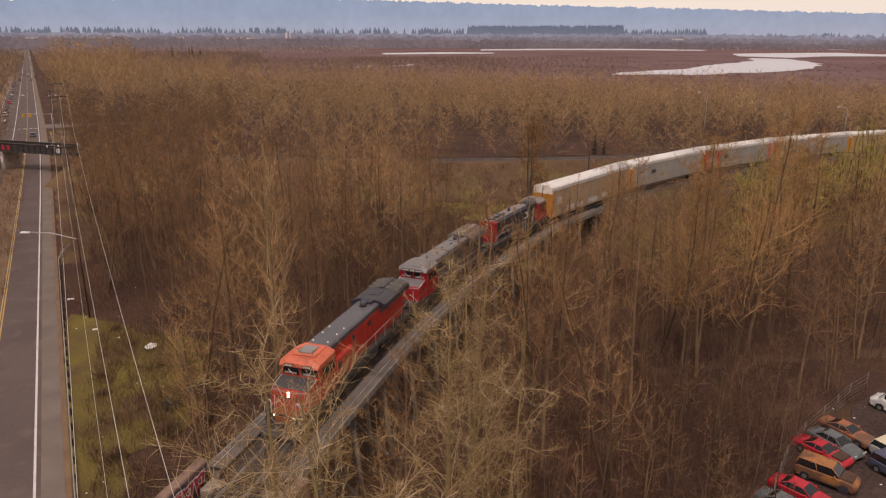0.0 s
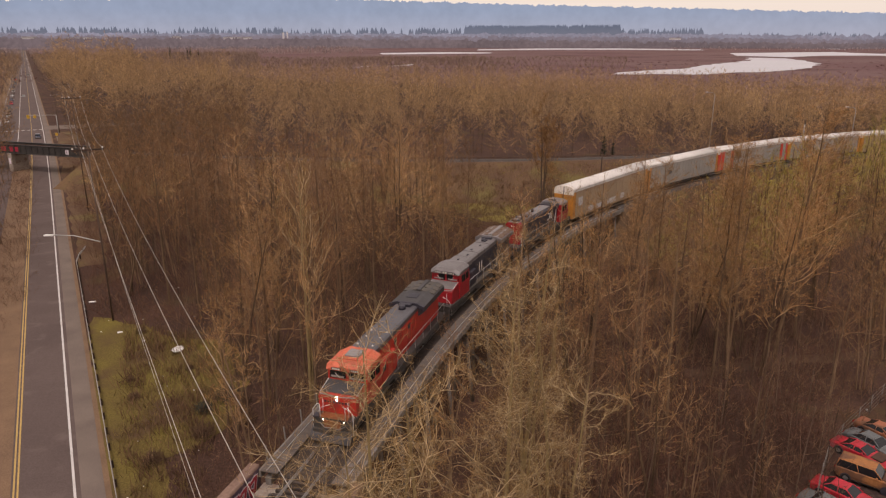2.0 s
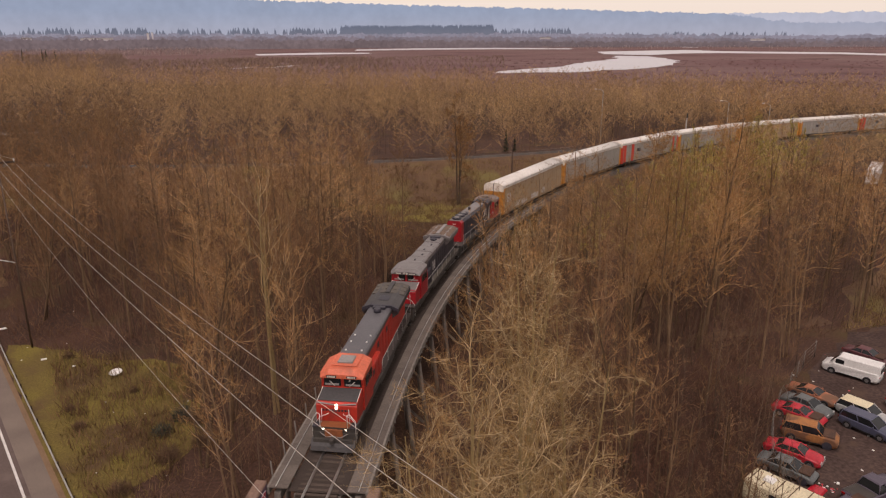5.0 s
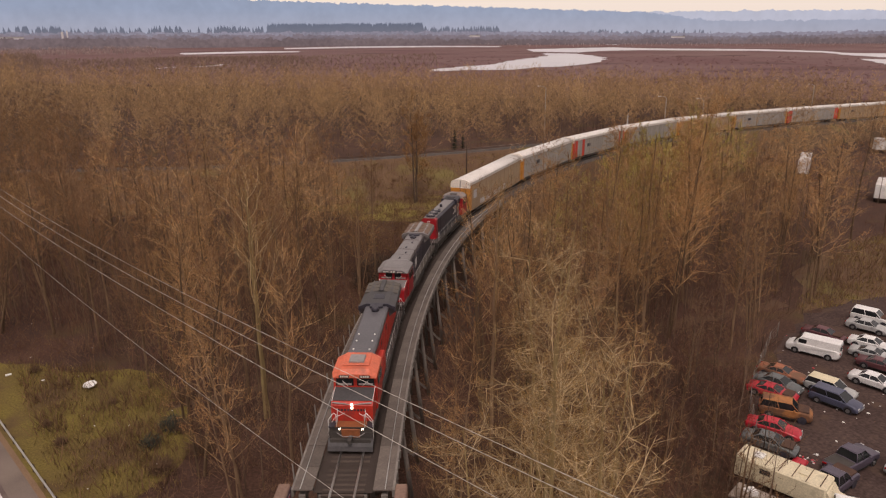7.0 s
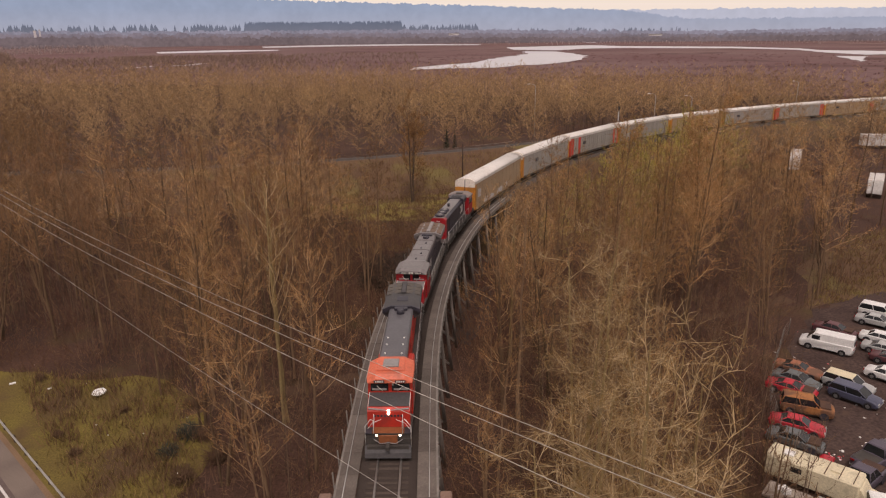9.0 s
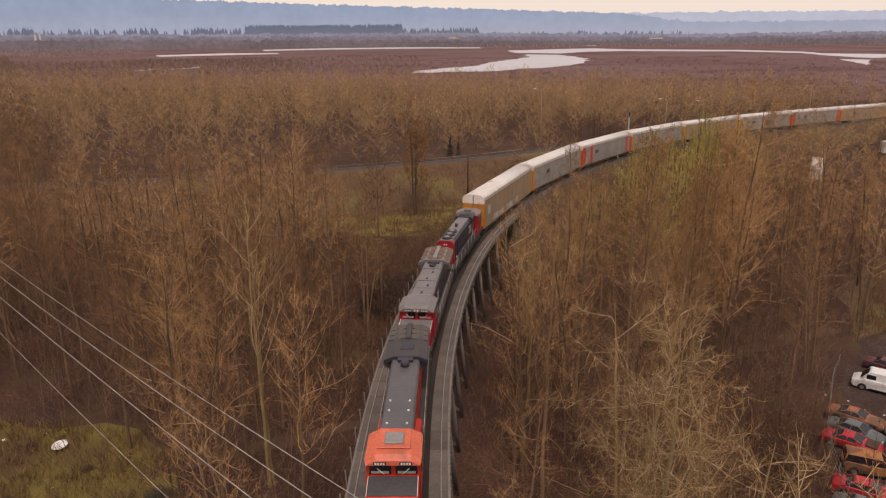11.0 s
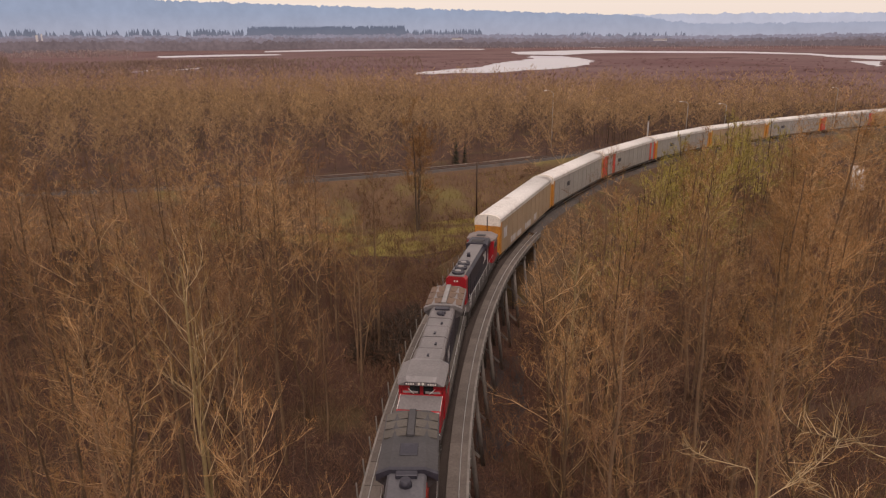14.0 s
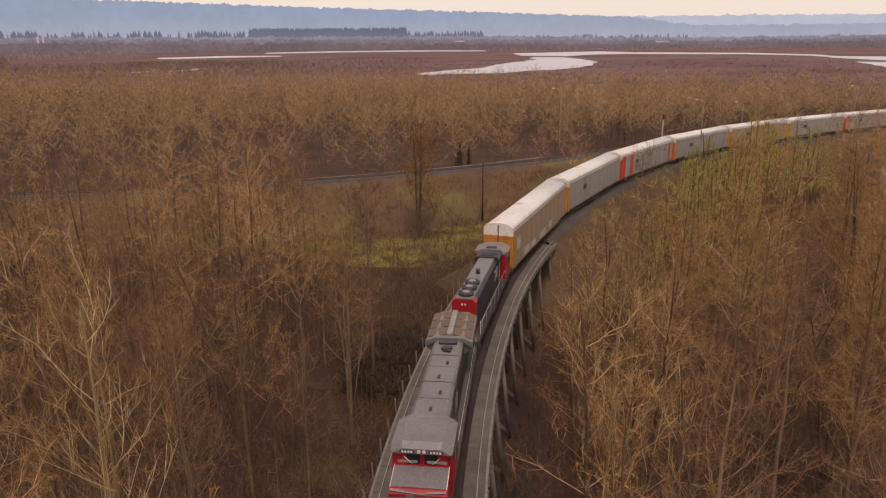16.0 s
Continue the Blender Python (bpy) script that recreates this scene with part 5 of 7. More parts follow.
def car(kind, material, m, label, group, wreck=False, roof=None, simple=False):
    ln, w, low, base, top, rz = SHAPES[kind]
    c = thing("car" if kind != "van" else "van", label, "van" if kind == "van" else "car", group, m)
    prof = list(low)
    hw = w / 2
    rings = []
    belt = [(y, z, 1.0) for y, z in prof] + [(prof[-1][0] - 0.12, 0.24, 0.9), (prof[0][0] + 0.12, 0.24, 0.9)]
    for u, k, dz in ((-1, 0.90, -0.11), (-0.965, 0.945, -0.05), (-0.86, 0.98, -0.015), (-0.5, 0.995, 0.01), (0, 1.0, 0.025), (0.5, 0.995, 0.01), (0.86, 0.98, -0.015), (0.965, 0.945, -0.05), (1, 0.90, -0.11)):
        rings.append([(hw * u * (w if z < 0.5 else 1.0), y * k, z + (dz if z > 0.6 else 0.0)) for y, z, w in belt])
    part("body", Mesh().loft(rings, smooth=True), material, c)
    for sx in (-1, 1):
        part("sill", Mesh().box(sx * (hw - 0.02) - 0.03, sx * (hw - 0.02) + 0.03, -ln * 0.2, ln * 0.2, 0.26, 0.36, 0.02), RUBBER, c)
        part("bumper", Mesh().box(-hw * 0.8, hw * 0.8, sx * ln * 0.492 - 0.05, sx * ln * 0.492 + 0.05, 0.38, 0.56, 0.04), RUBBER if wreck else HUB, c)
        if not simple:
            for y in (-ln * 0.3, ln * 0.31):
                part("wheel_arch", Mesh().tube([(sx * (hw - 0.06), y, 0.34), (sx * (hw + 0.012), y, 0.34)], 0.4, 16), LOCO_BLACK, c)
    solid = kind == "van"
    gb, gt = hw - 0.08, hw - (0.16 if kind in ("van", "suv", "wagon") else 0.28)
    z0 = 0.92 if kind in ("sedan", "coupe") else 1.1 if kind == "suv" else 0.98 if kind == "wagon" else 1.2 if solid else 1.08
    g = Mesh().loft([[(-gb, base[0], z0), (gb, base[0], z0), (gb, base[1], z0), (-gb, base[1], z0)], [(-gt, top[0], rz - 0.06), (gt, top[0], rz - 0.06), (gt, top[1], rz - 0.06), (-gt, top[1], rz - 0.06)]])
    part("glasshouse", g, GLASS_DARK if not solid else material, c)
    r = roof or material
    part("roof", Mesh().loft([[(-gt - 0.02, top[0] - 0.03, rz - 0.07), (gt + 0.02, top[0] - 0.03, rz - 0.07), (gt + 0.02, top[1] + 0.03, rz - 0.07), (-gt - 0.02, top[1] + 0.03, rz - 0.07)],
                              [(-gt + 0.1, top[0] + 0.1, rz), (gt - 0.1, top[0] + 0.1, rz), (gt - 0.1, top[1] - 0.1, rz), (-gt + 0.1, top[1] - 0.1, rz)]]), r, c)
    for sx in (-1, 1):
        for y in (-ln * 0.3, ln * 0.31):
            if wreck and (sx + (y > 0)) % 2 == 0:
                continue
            a = Vector((sx * (hw - 0.17), y, 0.32))
            t = part("wheel", Mesh().tube([a, a + Vector((sx * 0.2, 0, 0))], 0.32, 14), RUBBER, c)
            if not simple:
                part("rim", Mesh().tube([a + Vector((sx * 0.195, 0, 0)), a + Vector((sx * 0.21, 0, 0))], 0.2, 10), HUB, t)
        if simple:
            continue
        zl = prof[1][1] + 0.08
        part("tail_light", Mesh().box(sx * (hw - 0.3) - 0.16, sx * (hw - 0.3) + 0.16, prof[1][0] - 0.015, prof[1][0] + 0.05, zl, zl + 0.14, 0.01), TAIL, c)
        if not wreck:
            part("headlight", Mesh().box(sx * (hw - 0.32) - 0.18, sx * (hw - 0.32) + 0.18, prof[-2][0] - 0.07, prof[-2][0] + 0.0, prof[-2][1] - 0.05, prof[-2][1] + 0.08, 0.02), LENS, c)
        # pillars and mirrors
        for f in (0.0, 0.5, 1.0):
            yb, yt = base[0] + (base[1] - base[0]) * f, top[0] + (top[1] - top[0]) * f
            if solid and f < 0.9:
                continue
            part("pillar", Mesh().tube([(sx * (gb + 0.0), yb, z0), (sx * (gt + 0.005), yt, rz - 0.06)], 0.045, 4), material, c)
        part("mirror", Mesh().box(sx * (hw + 0.08) - 0.09, sx * (hw + 0.08) + 0.09, base[1] - 0.45, base[1] - 0.32, z0 + 0.02, z0 + 0.18, 0.03), material, c)
        if solid:
            part("side_window", Mesh().box(sx * (hw - 0.11) - 0.02, sx * (hw - 0.11) + 0.02, 0.65, 1.5, 1.3, 1.8, 0.02), GLASS_DARK, c)
    if solid:
        part("windscreen", Mesh().add([(-gb + 0.12, base[1] - 0.06, z0 + 0.1), (gb - 0.12, base[1] - 0.06, z0 + 0.1), (gt - 0.08, top[1] + 0.1, rz - 0.2), (-gt + 0.08, top[1] + 0.1, rz - 0.2),
                                       (-gb + 0.12, base[1] + 0.02, z0 + 0.1), (gb - 0.12, base[1] + 0.02, z0 + 0.1), (gt - 0.08, top[1] + 0.16, rz - 0.2), (-gt + 0.08, top[1] + 0.16, rz - 0.2)],
                                      [(0, 1, 2, 3), (4, 7, 6, 5), (0, 4, 5, 1), (1, 5, 6, 2), (2, 6, 7, 3), (3, 7, 4, 0)]), GLASS_DARK, c)
        for sx in (-1, 1):
            part("rear_window", Mesh().box(sx * 0.4 - 0.28, sx * 0.4 + 0.28, -2.83, -2.76, 1.35, 1.85, 0.02), GLASS_DARK, c)
    if kind == "pickup":
        part("bed", Mesh().box(-hw + 0.12, hw - 0.12, -2.65, -1.0, 1.1, 1.15), UNDER, c)
    if wreck:
        part("engine_bay", Mesh().box(-hw + 0.18, hw - 0.18, ln * 0.22, ln * 0.42, low[4][1] - 0.1, low[4][1] + 0.08, 0.05), RUST, c, "exposed rusty engine bay")
    return c


C_RED, C_RUST, C_ORANGE = car_paint("red", (0.48, 0.02, 0.035)), car_paint("rusted_orange", (0.36, 0.15, 0.05), 0.8, True), car_paint("faded_orange", (0.36, 0.13, 0.065), 0.55, True)
C_GREY, C_NAVY, C_WHITE = car_paint("grey_green", (0.13, 0.14, 0.14), 0.4), car_paint("navy", (0.075, 0.08, 0.125), 0.3), car_paint("white", (0.74, 0.73, 0.71), 0.35)
C_SILVER, C_MAROON, C_BLACK = car_paint("silver", (0.42, 0.42, 0.41), 0.35), car_paint("maroon", (0.12, 0.045, 0.05), 0.4), car_paint("dark_plum", (0.085, 0.07, 0.095), 0.4)
C_BEIGE = car_paint("beige", (0.66, 0.58, 0.40), 0.5, False)
YARD = "scrapyard cars"
for kind, col, x, y, turn, label, extra in (
        ("coupe", C_ORANGE, 36.5, 55.2, -60, "faded rusty orange coupe in the scrapyard mud", {}),
        ("sedan", C_GREY, 34.4, 53.3, -63, "dark grey-green sedan squeezed between wrecks", {}),
        ("coupe", C_RED, 32.7, 52.1, -58, "bright red wrecked coupe, bonnet missing", {"wreck": True}),
        ("suv", C_RUST, 31.2, 48.6, -42, "burnt rusty orange station wagon wreck", {"wreck": True}),
        ("sedan", C_RED, 28.0, 46.4, -50, "red sedan parked at the yard's edge", {}),
        ("sedan", C_GREY, 26.0, 44.5, -54, "grey sedan with its bonnet torn off", {"wreck": True}),
        ("van", C_WHITE, 44.1, 59.0, 125, "clean white panel van", {}),
        ("sedan", C_MAROON, 48.4, 62.0, -63, "dark maroon sedan wreck beside the van", {"wreck": True}),
        ("wagon", C_NAVY, 37.4, 48.9, -66, "navy blue estate car with silver roof rails", {}),
        ("wagon", C_SILVER, 38.7, 50.9, -64, "silver station wagon behind the navy one", {"roof": C_BEIGE}),
        ("sedan", C_SILVER, 55.3, 62.4, -60, "silver sedan in the far row", {}),
        ("suv", C_WHITE, 57.8, 64.2, -60, "white off-roader without side windows", {"wreck": True}),
        ("sedan", C_WHITE, 51.4, 58.2, -60, "white sedan with a sunroof in the far row", {}),
        ("coupe", C_SILVER, 49.4, 56.0, -60, "pale silver coupe in the far row", {}),
        ("coupe", C_MAROON, 48.0, 53.6, -62, "dull red coupe in the far row", {}),
        ("sedan", C_WHITE, 44.2, 50.9, -66, "white sedan at the end of the row", {}),
        ("coupe", C_RED, 43.5, 44.6, -60, "red coupe near the middle of the yard", {}),
        ("pickup", C_BLACK, 30.6, 40.3, 15, "dark plum pickup truck with a bare bed", {}),
        ("sedan", C_SILVER, 34.6, 38.6, 20, "grey sedan beside the pickup", {}),
        ("pickup", C_BLACK, 26.6, 38.2, 20, "dark truck cab dumped beside the motorhome", {"wreck": True}),
        ("suv", C_WHITE, 25.6, 34.0, -40, "white stripped off-roader by the fence", {"wreck": True})):
    car(kind, col, pose(x, y, 0.05, 0, 0, turn - 90), label, YARD, **extra)

# the old motorhome and the scrap beside it
home = thing("motorhome", "long beige motorhome with stained roof in the scrapyard", "motorhome", m=pose(22.7, 39.3, 0.05, 0, 0, -59 - 90))
part("body", Mesh().box(-1.15, 1.15, -3.4, 3.4, 0.5, 2.3, 0.12), C_BEIGE, home)
part("cab", Mesh().prism([(3.35, 0.5), (4.7, 0.5), (4.75, 1.1), (3.9, 1.25), (3.5, 1.9), (3.35, 1.95)], -1.0, 1.0, "x"), C_BEIGE, home)
for k in range(7):
    part("roof_seam", Mesh().box(-1.1, 1.1, -3.1 + k * 1.0, -3.04 + k * 1.0, 2.29, 2.34), RUST, home)
part("roof_hatch", Mesh().box(-0.45, 0.35, -2.3, -1.5, 2.29, 2.45, 0.04), WHITE_PAINT, home)
part("roof_hatch", Mesh().box(-0.4, 0.4, 1.2, 1.9, 2.29, 2.43, 0.04), C_BEIGE, home)
for sx in (-1, 1):
    part("window", Mesh().box(sx * 1.15 - 0.02, sx * 1.15 + 0.02, -1.4, -0.6, 1.5, 1.95, 0.02), GLASS_DARK, home)
    for y in (-2.2, 3.4):
        a = Vector((sx * 0.9, y, 0.38))
        part("wheel", Mesh().tube([a, a + Vector((sx * 0.22, 0, 0))], 0.38, 14), RUBBER, home)
trailer = thing("flatbed_trailer", "grey flatbed heaped with pale scrap and a blue tarp", "trailer", m=pose(20.4, 36.6, 0.05, 0, 0, -59 - 90))
part("bed", Mesh().box(-1.1, 1.1, -3.6, 3.4, 0.6, 0.8, 0.03), CONCRETE, trailer)
for k in range(9):
    r = random.Random(k)
    x, y, w, d, h = r.uniform(-0.7, 0.7), r.uniform(-3.2, 3.0), r.uniform(0.4, 1.1), r.uniform(0.5, 1.4), r.uniform(0.15, 0.6)
    part("scrap_sheet", Mesh().box(-w / 2, w / 2, -d / 2, d / 2, 0, h, 0.03, pose(x, y, 0.78, r.uniform(-6, 6), r.uniform(-6, 6), r.uniform(0, 90))), (GALV, WHITE_PAINT, CONCRETE)[k % 3], trailer)
part("tarp", Mesh().box(-0.9, 0.1, 0.8, 2.2, 0.9, 1.35, 0.12), mat("blue_tarp", (0.06, 0.14, 0.32), (0.05, 0.1, 0.25), 2, 0.6), trailer, "crumpled blue tarp")
for sx in (-1, 1):
    for y in (-1.4, -0.5):
        a = Vector((sx * 0.85, y, 0.33))
        part("wheel", Mesh().tube([a, a + Vector((sx * 0.2, 0, 0))], 0.33, 12), RUBBER, trailer)

# scattered rubbish
rs = random.Random(4)
for k in range(130):
    x, y = rs.uniform(23, 46), rs.uniform(38, 66)
    if rs.random() < 0.35:
        x, y = 27.2 + rs.gauss(0, 0.9), 42.4 + rs.gauss(0, 0.9)
    if x < 24.5 or y > 46 + (x - 24.5) * 1.08:
        continue
    c, word = ((WHITE_PAINT, "white"), (GALV, "grey"), (C_RED, "red"), (RUST, "rusty"))[rs.choice((0, 0, 0, 1, 2, 3))]
    a = rs.uniform(0.04, 0.1) if k > 30 else rs.uniform(0.08, 0.2)
    tagged(part("debris", Mesh().box(-a, a, -a * 0.7, a * 0.7, 0, a * 0.5, a * 0.1, pose(x, y, 0.04, 0, 0, rs.uniform(0, 180))), c), f"{word} piece of car debris in the mud", "debris", "yard debris")
hood = thing("car_bonnet", "loose bright red car bonnet lying in the mud", "car part", m=pose(26.9, 41.9, 0.05, 0, 0, 30))
part("panel", Mesh().loft([[(-0.7, -0.55, 0), (0.7, -0.55, 0), (0.6, 0.6, 0.05), (-0.6, 0.6, 0.05)], [(-0.6, -0.45, 0.16), (0.6, -0.45, 0.16), (0.5, 0.5, 0.2), (-0.5, 0.5, 0.2)]]), C_RED, hood)

# chain fence along the yard's edge
FENCE = mat("wire_fence", (0.22, 0.2, 0.185), (0.16, 0.145, 0.13), 1, 0.7, 0.3)
fence = thing("fence", "sagging wire fence along the scrapyard edge", "fence")
edge = [(23.4, 40), (25.6, 46), (28.8, 50.6), (32.0, 54.2), (35.4, 57.2), (40.2, 61.6), (46.4, 66)]
pts = []
for a, b in zip(edge, edge[1:]):
    n = max(1, int(math.dist(a, b) / 2.8))
    pts += [(a[0] + (b[0] - a[0]) * k / n, a[1] + (b[1] - a[1]) * k / n) for k in range(n)]
for i, (x, y) in enumerate(pts):
    part("fence_post", Mesh().tube([(x, y, -0.1), (x + 0.05 * (i % 3), y, 2.1)], 0.04, 6), FENCE, fence)
for z in (0.15, 0.6, 1.05, 1.5, 1.95):
    part("fence_wire", Mesh().tube([(x, y, z) for x, y in pts], 0.012, 4), FENCE, fence)

# traffic: a queue in the oncoming lanes and a few cars ahead
TRAFFIC = (C_WHITE, C_SILVER, C_BLACK, C_GREY, C_RED, C_NAVY)
for k, (s, off) in enumerate(((338, -13.0), (362, -13.0), (383, -12.8), (412, -12.8), (440, -12.6), (470, -12.6), (508, -12.6), (552, -12.6), (600, -12.6), (660, -12.6), (730, -12.6), (274, -2.0), (500, -6.5), (820, -2.0))):
    x, y, h = on(ROAD, s, off)
    turn = -math.degrees(h) + (180 if off < -8 else 0)
    car(("sedan", "suv", "wagon")[k % 3], TRAFFIC[k % 6], pose(x, y, 0.06, 0, 0, turn), "distant %s car on the highway" % ("white", "silver", "dark", "grey", "red", "navy")[k % 6], "highway traffic", simple=True)

# ---- verge, meadow and far things ----
dish = thing("satellite_dish", "old white satellite dish lying in the grass", "satellite dish", m=pose(-34.0, 74.0, 0.0, 6, -4, 0) @ Matrix.Diagonal((0.64, 0.64, 0.64, 1)))
rings = []
for r, z in ((0.05, 0.22), (0.35, 0.26), (0.7, 0.4), (0.98, 0.62), (1.05, 0.66), (1.08, 0.6), (0.72, 0.3), (0.3, 0.12), (0.05, 0.1)):
    rings.append([(r * math.cos(2 * math.pi * k / 24), r * math.sin(2 * math.pi * k / 24), z) for k in range(24)])
part("bowl", Mesh().loft(rings, smooth=True), WHITE_PAINT, dish)
part("feed_arm", Mesh().tube([(0, -0.95, 0.55), (0, -0.2, 1.0)], 0.03, 6), GALV, dish)
part("mount", Mesh().tube([(0, 0, -0.1), (0, 0, 0.2)], 0.12, 8), GALV, dish)

LEAF = mat("dark_evergreen", (0.035, 0.037, 0.026), (0.05, 0.047, 0.03), 0.8, 0.8, island=0.35)
DRY = mat("dry_shrub", (0.13, 0.075, 0.045), (0.10, 0.065, 0.04), 0.8, 0.9, island=0.3)


def shrub(x, y, r, material, label, seed, tall=1.0):
    g = np.random.default_rng(seed)
    n = 520
    d = unit(g.normal(0, 1, (n, 3)) + np.array((0, 0, 0.5)))
    d[:, 2] = np.abs(d[:, 2])
    p0 = d * r * g.uniform(0.05, 0.75, (n, 1)) * np.array((1, 1, tall))
    p1 = p0 + unit(d + g.normal(0, 0.5, (n, 3))) * r * g.uniform(0.25, 0.5, (n, 1))
    v, f = spikes(p0, p1, g.uniform(0.012, 0.03, n) * r)
    t = thing("shrub", label, "shrub", "verge shrubs", pose(x, y, 0))
    ob = part("foliage", tri_mesh("foliage", v, f, material), None, t)
    part("stem", Mesh().tube([(0, 0, -0.1), (0, 0, r * 0.6)], 0.06 * r, 5), BARK, t)
    return t


SHRUBS = ((-26.6, 60.4, 1.3, 0), (-25.0, 63.0, 1.7, 0), (-23.6, 62.2, 1.5, 1), (-25.2, 56.0, 1.6, 1), (-28.2, 51.9, 1.3, 1), (-34.5, 63.0, 0.8, 1), (-22.4, 58.3, 1.8, 1), (-24.4, 68.5, 1.6, 1), (-36.5, 66.8, 0.7, 1), (-31.2, 69.6, 0.7, 1), (-40.5, 79.5, 0.9, 1))
rs = random.Random(9)
for k in range(60):
    x, y = rs.uniform(-60, -24), rs.uniform(44, 100)
    tagged(part("litter", Mesh().box(-0.07, 0.07, -0.05, 0.05, 0, 0.04, 0.01, pose(x, y, 0.02, 0, 0, rs.uniform(0, 180))), WHITE_PAINT), "small pale scrap of litter on the grass", "litter", "litter on the verge") if 2.9 < (x + 17.5 + (y - 20) * 0.552) * 0.875 < 16 else None
for x, y, w in ((-43.2, 79.5, 0.3), (-39.2, 77.0, 0.2), (-51.6, 90.0, 0.45)):
    tagged(part("board", Mesh().box(-w, w, -w * 0.5, w * 0.5, 0, 0.12, 0.02, pose(x, y, 0.02, 0, 0, 20)), WHITE_PAINT), "pale discarded board lying on the verge", "litter", "litter on the verge")


# things beyond the wood's clearing
SHED = mat("shed_white_metal", (0.62, 0.59, 0.56), (0.52, 0.49, 0.46), 0.5, 0.6, 0, 0.1, stain=(0.3, 0.24, 0.2), stain_scale=0.7, stain_cut=0.56)


def box_trailer(x, y, turn, ln, w, h, label):
    t = thing("trailer", label, "trailer", "parked trailers", pose(x, y, 0, 0, 0, turn))
    part("box", Mesh().box(-w / 2, w / 2, -ln / 2, ln / 2, 1.0, h, 0.06), SHED, t)
    for k in range(int(ln / 1.2)):
        for sx in (-1, 1):
            part("rib", Mesh().box(sx * w / 2 - 0.03, sx * w / 2 + 0.03, -ln / 2 + 0.5 + k * 1.2, -ln / 2 + 0.58 + k * 1.2, 1.05, h - 0.05), GALV, t)
    part("door_frame", Mesh().box(-w / 2 + 0.1, w / 2 - 0.1, -ln / 2 - 0.04, -ln / 2 + 0.04, 1.1, h - 0.1, 0.02), WHITE_PAINT, t)
    for sx in (-1, 1):
        for y2 in (-ln * 0.36, -ln * 0.27):
            a = Vector((sx * (w / 2 - 0.3), y2, 0.5))
            part("wheel", Mesh().tube([a, a + Vector((sx * 0.28, 0, 0))], 0.5, 12), RUBBER, t)
        part("leg", Mesh().box(sx * 0.8 - 0.08, sx * 0.8 + 0.08, ln * 0.3, ln * 0.3 + 0.16, 0, 1.0), UNDER, t)


box_trailer(124.5, 149.2, -45, 15, 2.6, 4.2, "white box trailer behind the trees")
box_trailer(117.6, 118.5, -50, 10, 2.9, 4.0, "weathered white box trailer in the clearing")
box_trailer(176, 166, 65, 16, 2.6, 4.4, "long white box trailer near the railway")
rust_pile = thing("scrap_heap", "low dark heap of scrap beside the trailer", "scrap", m=pose(123.5, 141.0, 0))
for k in range(8):
    r = random.Random(20 + k)
    part("scrap_block", Mesh().box(-0.8, 0.8, -0.6, 0.6, 0, r.uniform(0.6, 1.6), 0.1, pose(r.uniform(-2.5, 2.5), r.uniform(-1, 1), 0, 0, 0, r.uniform(0, 90))), RUST, rust_pile)

lone = thing("utility_pole", "lone dark wooden pole standing in the meadow", "utility pole", "utility poles", pose(32.3, 152.6, 0))
part("shaft", Mesh().tube([(0, 0, -0.2), (0.05, 0, 11.0)], [0.18, 0.13], 8), POLE, lone)
for k, (x, y, h) in enumerate(((86, 230, 17.5), (118, 205, 15), (139, 214, 13), (205, 235, 15))):
    lamp = thing("street_lamp", "tall street lamp beyond the branch line", "street lamp", "far street lamps", pose(x, y, 0))
    part("post", Mesh().tube([(0, 0, -0.2), (0, 0, h), (-0.8, 0, h + 0.6), (-2.4, 0, h + 0.8)], [0.14, 0.09, 0.06, 0.05], 8), GALV, lamp)
    part("lamp_head", Mesh().box(-3.1, -2.3, -0.18, 0.18, h + 0.7, h + 0.9, 0.05), WHITE_PAINT, lamp)
mast = thing("railway_signal", "slim railway signal mast beside the curve", "railway signal", m=pose(99.0, 196.0, 0))
part("post", Mesh().tube([(0, 0, -0.2), (0, 0, 13.0)], 0.1, 8), GALV, mast)
part("signal_head", Mesh().box(-0.22, 0.22, -0.15, 0.15, 11.8, 13.1, 0.05), STEEL_DARK, mast)
part("ladder", Mesh().box(-0.2, 0.2, 0.15, 0.2, 6, 11.2), GALV, mast)
fence2 = thing("fence", "long pale board fence behind the branch line", "fence")
for k in range(26):
    s = 130 + k * 3.0
    a, b = on(BRANCH, s, -9.5), on(BRANCH, s + 3.0, -9.5)
    d = Vector((b[0] - a[0], b[1] - a[1], 0))
    m = Matrix.Translation((a[0], a[1], 4.2)) @ d.to_track_quat("Y", "Z").to_matrix().to_4x4()
    part("fence_panel", Mesh().box(-0.04, 0.04, 0.05, d.length - 0.05, 0, 1.5, 0, m), CONCRETE, fence2)
    part("fence_post", Mesh().box(-0.07, 0.07, -0.07, 0.07, -4.4, 1.6, 0, m), POLE, fence2)

# ---- trees ----
BARK = mat("grey_tan_bark", (0.195, 0.126, 0.074), (0.10, 0.063, 0.04), 0.7, 0.9, 0, 0.4, vary=0.5, stretch=(2, 2, 0.5))
TWIG = mat("golden_bare_twigs", (0.405, 0.215, 0.082), (0.23, 0.12, 0.049), 0.12, 0.85, vary=0.3, island=0.75)
LIMB = mat("pale_bare_limbs", (0.50, 0.335, 0.175), (0.25, 0.158, 0.083), 0.3, 0.85, vary=0.3, island=0.55)
LIMB_BROWN = mat("brown_bare_limbs", (0.30, 0.188, 0.105), (0.20, 0.12, 0.07), 0.3, 0.85, vary=0.35, island=0.3)
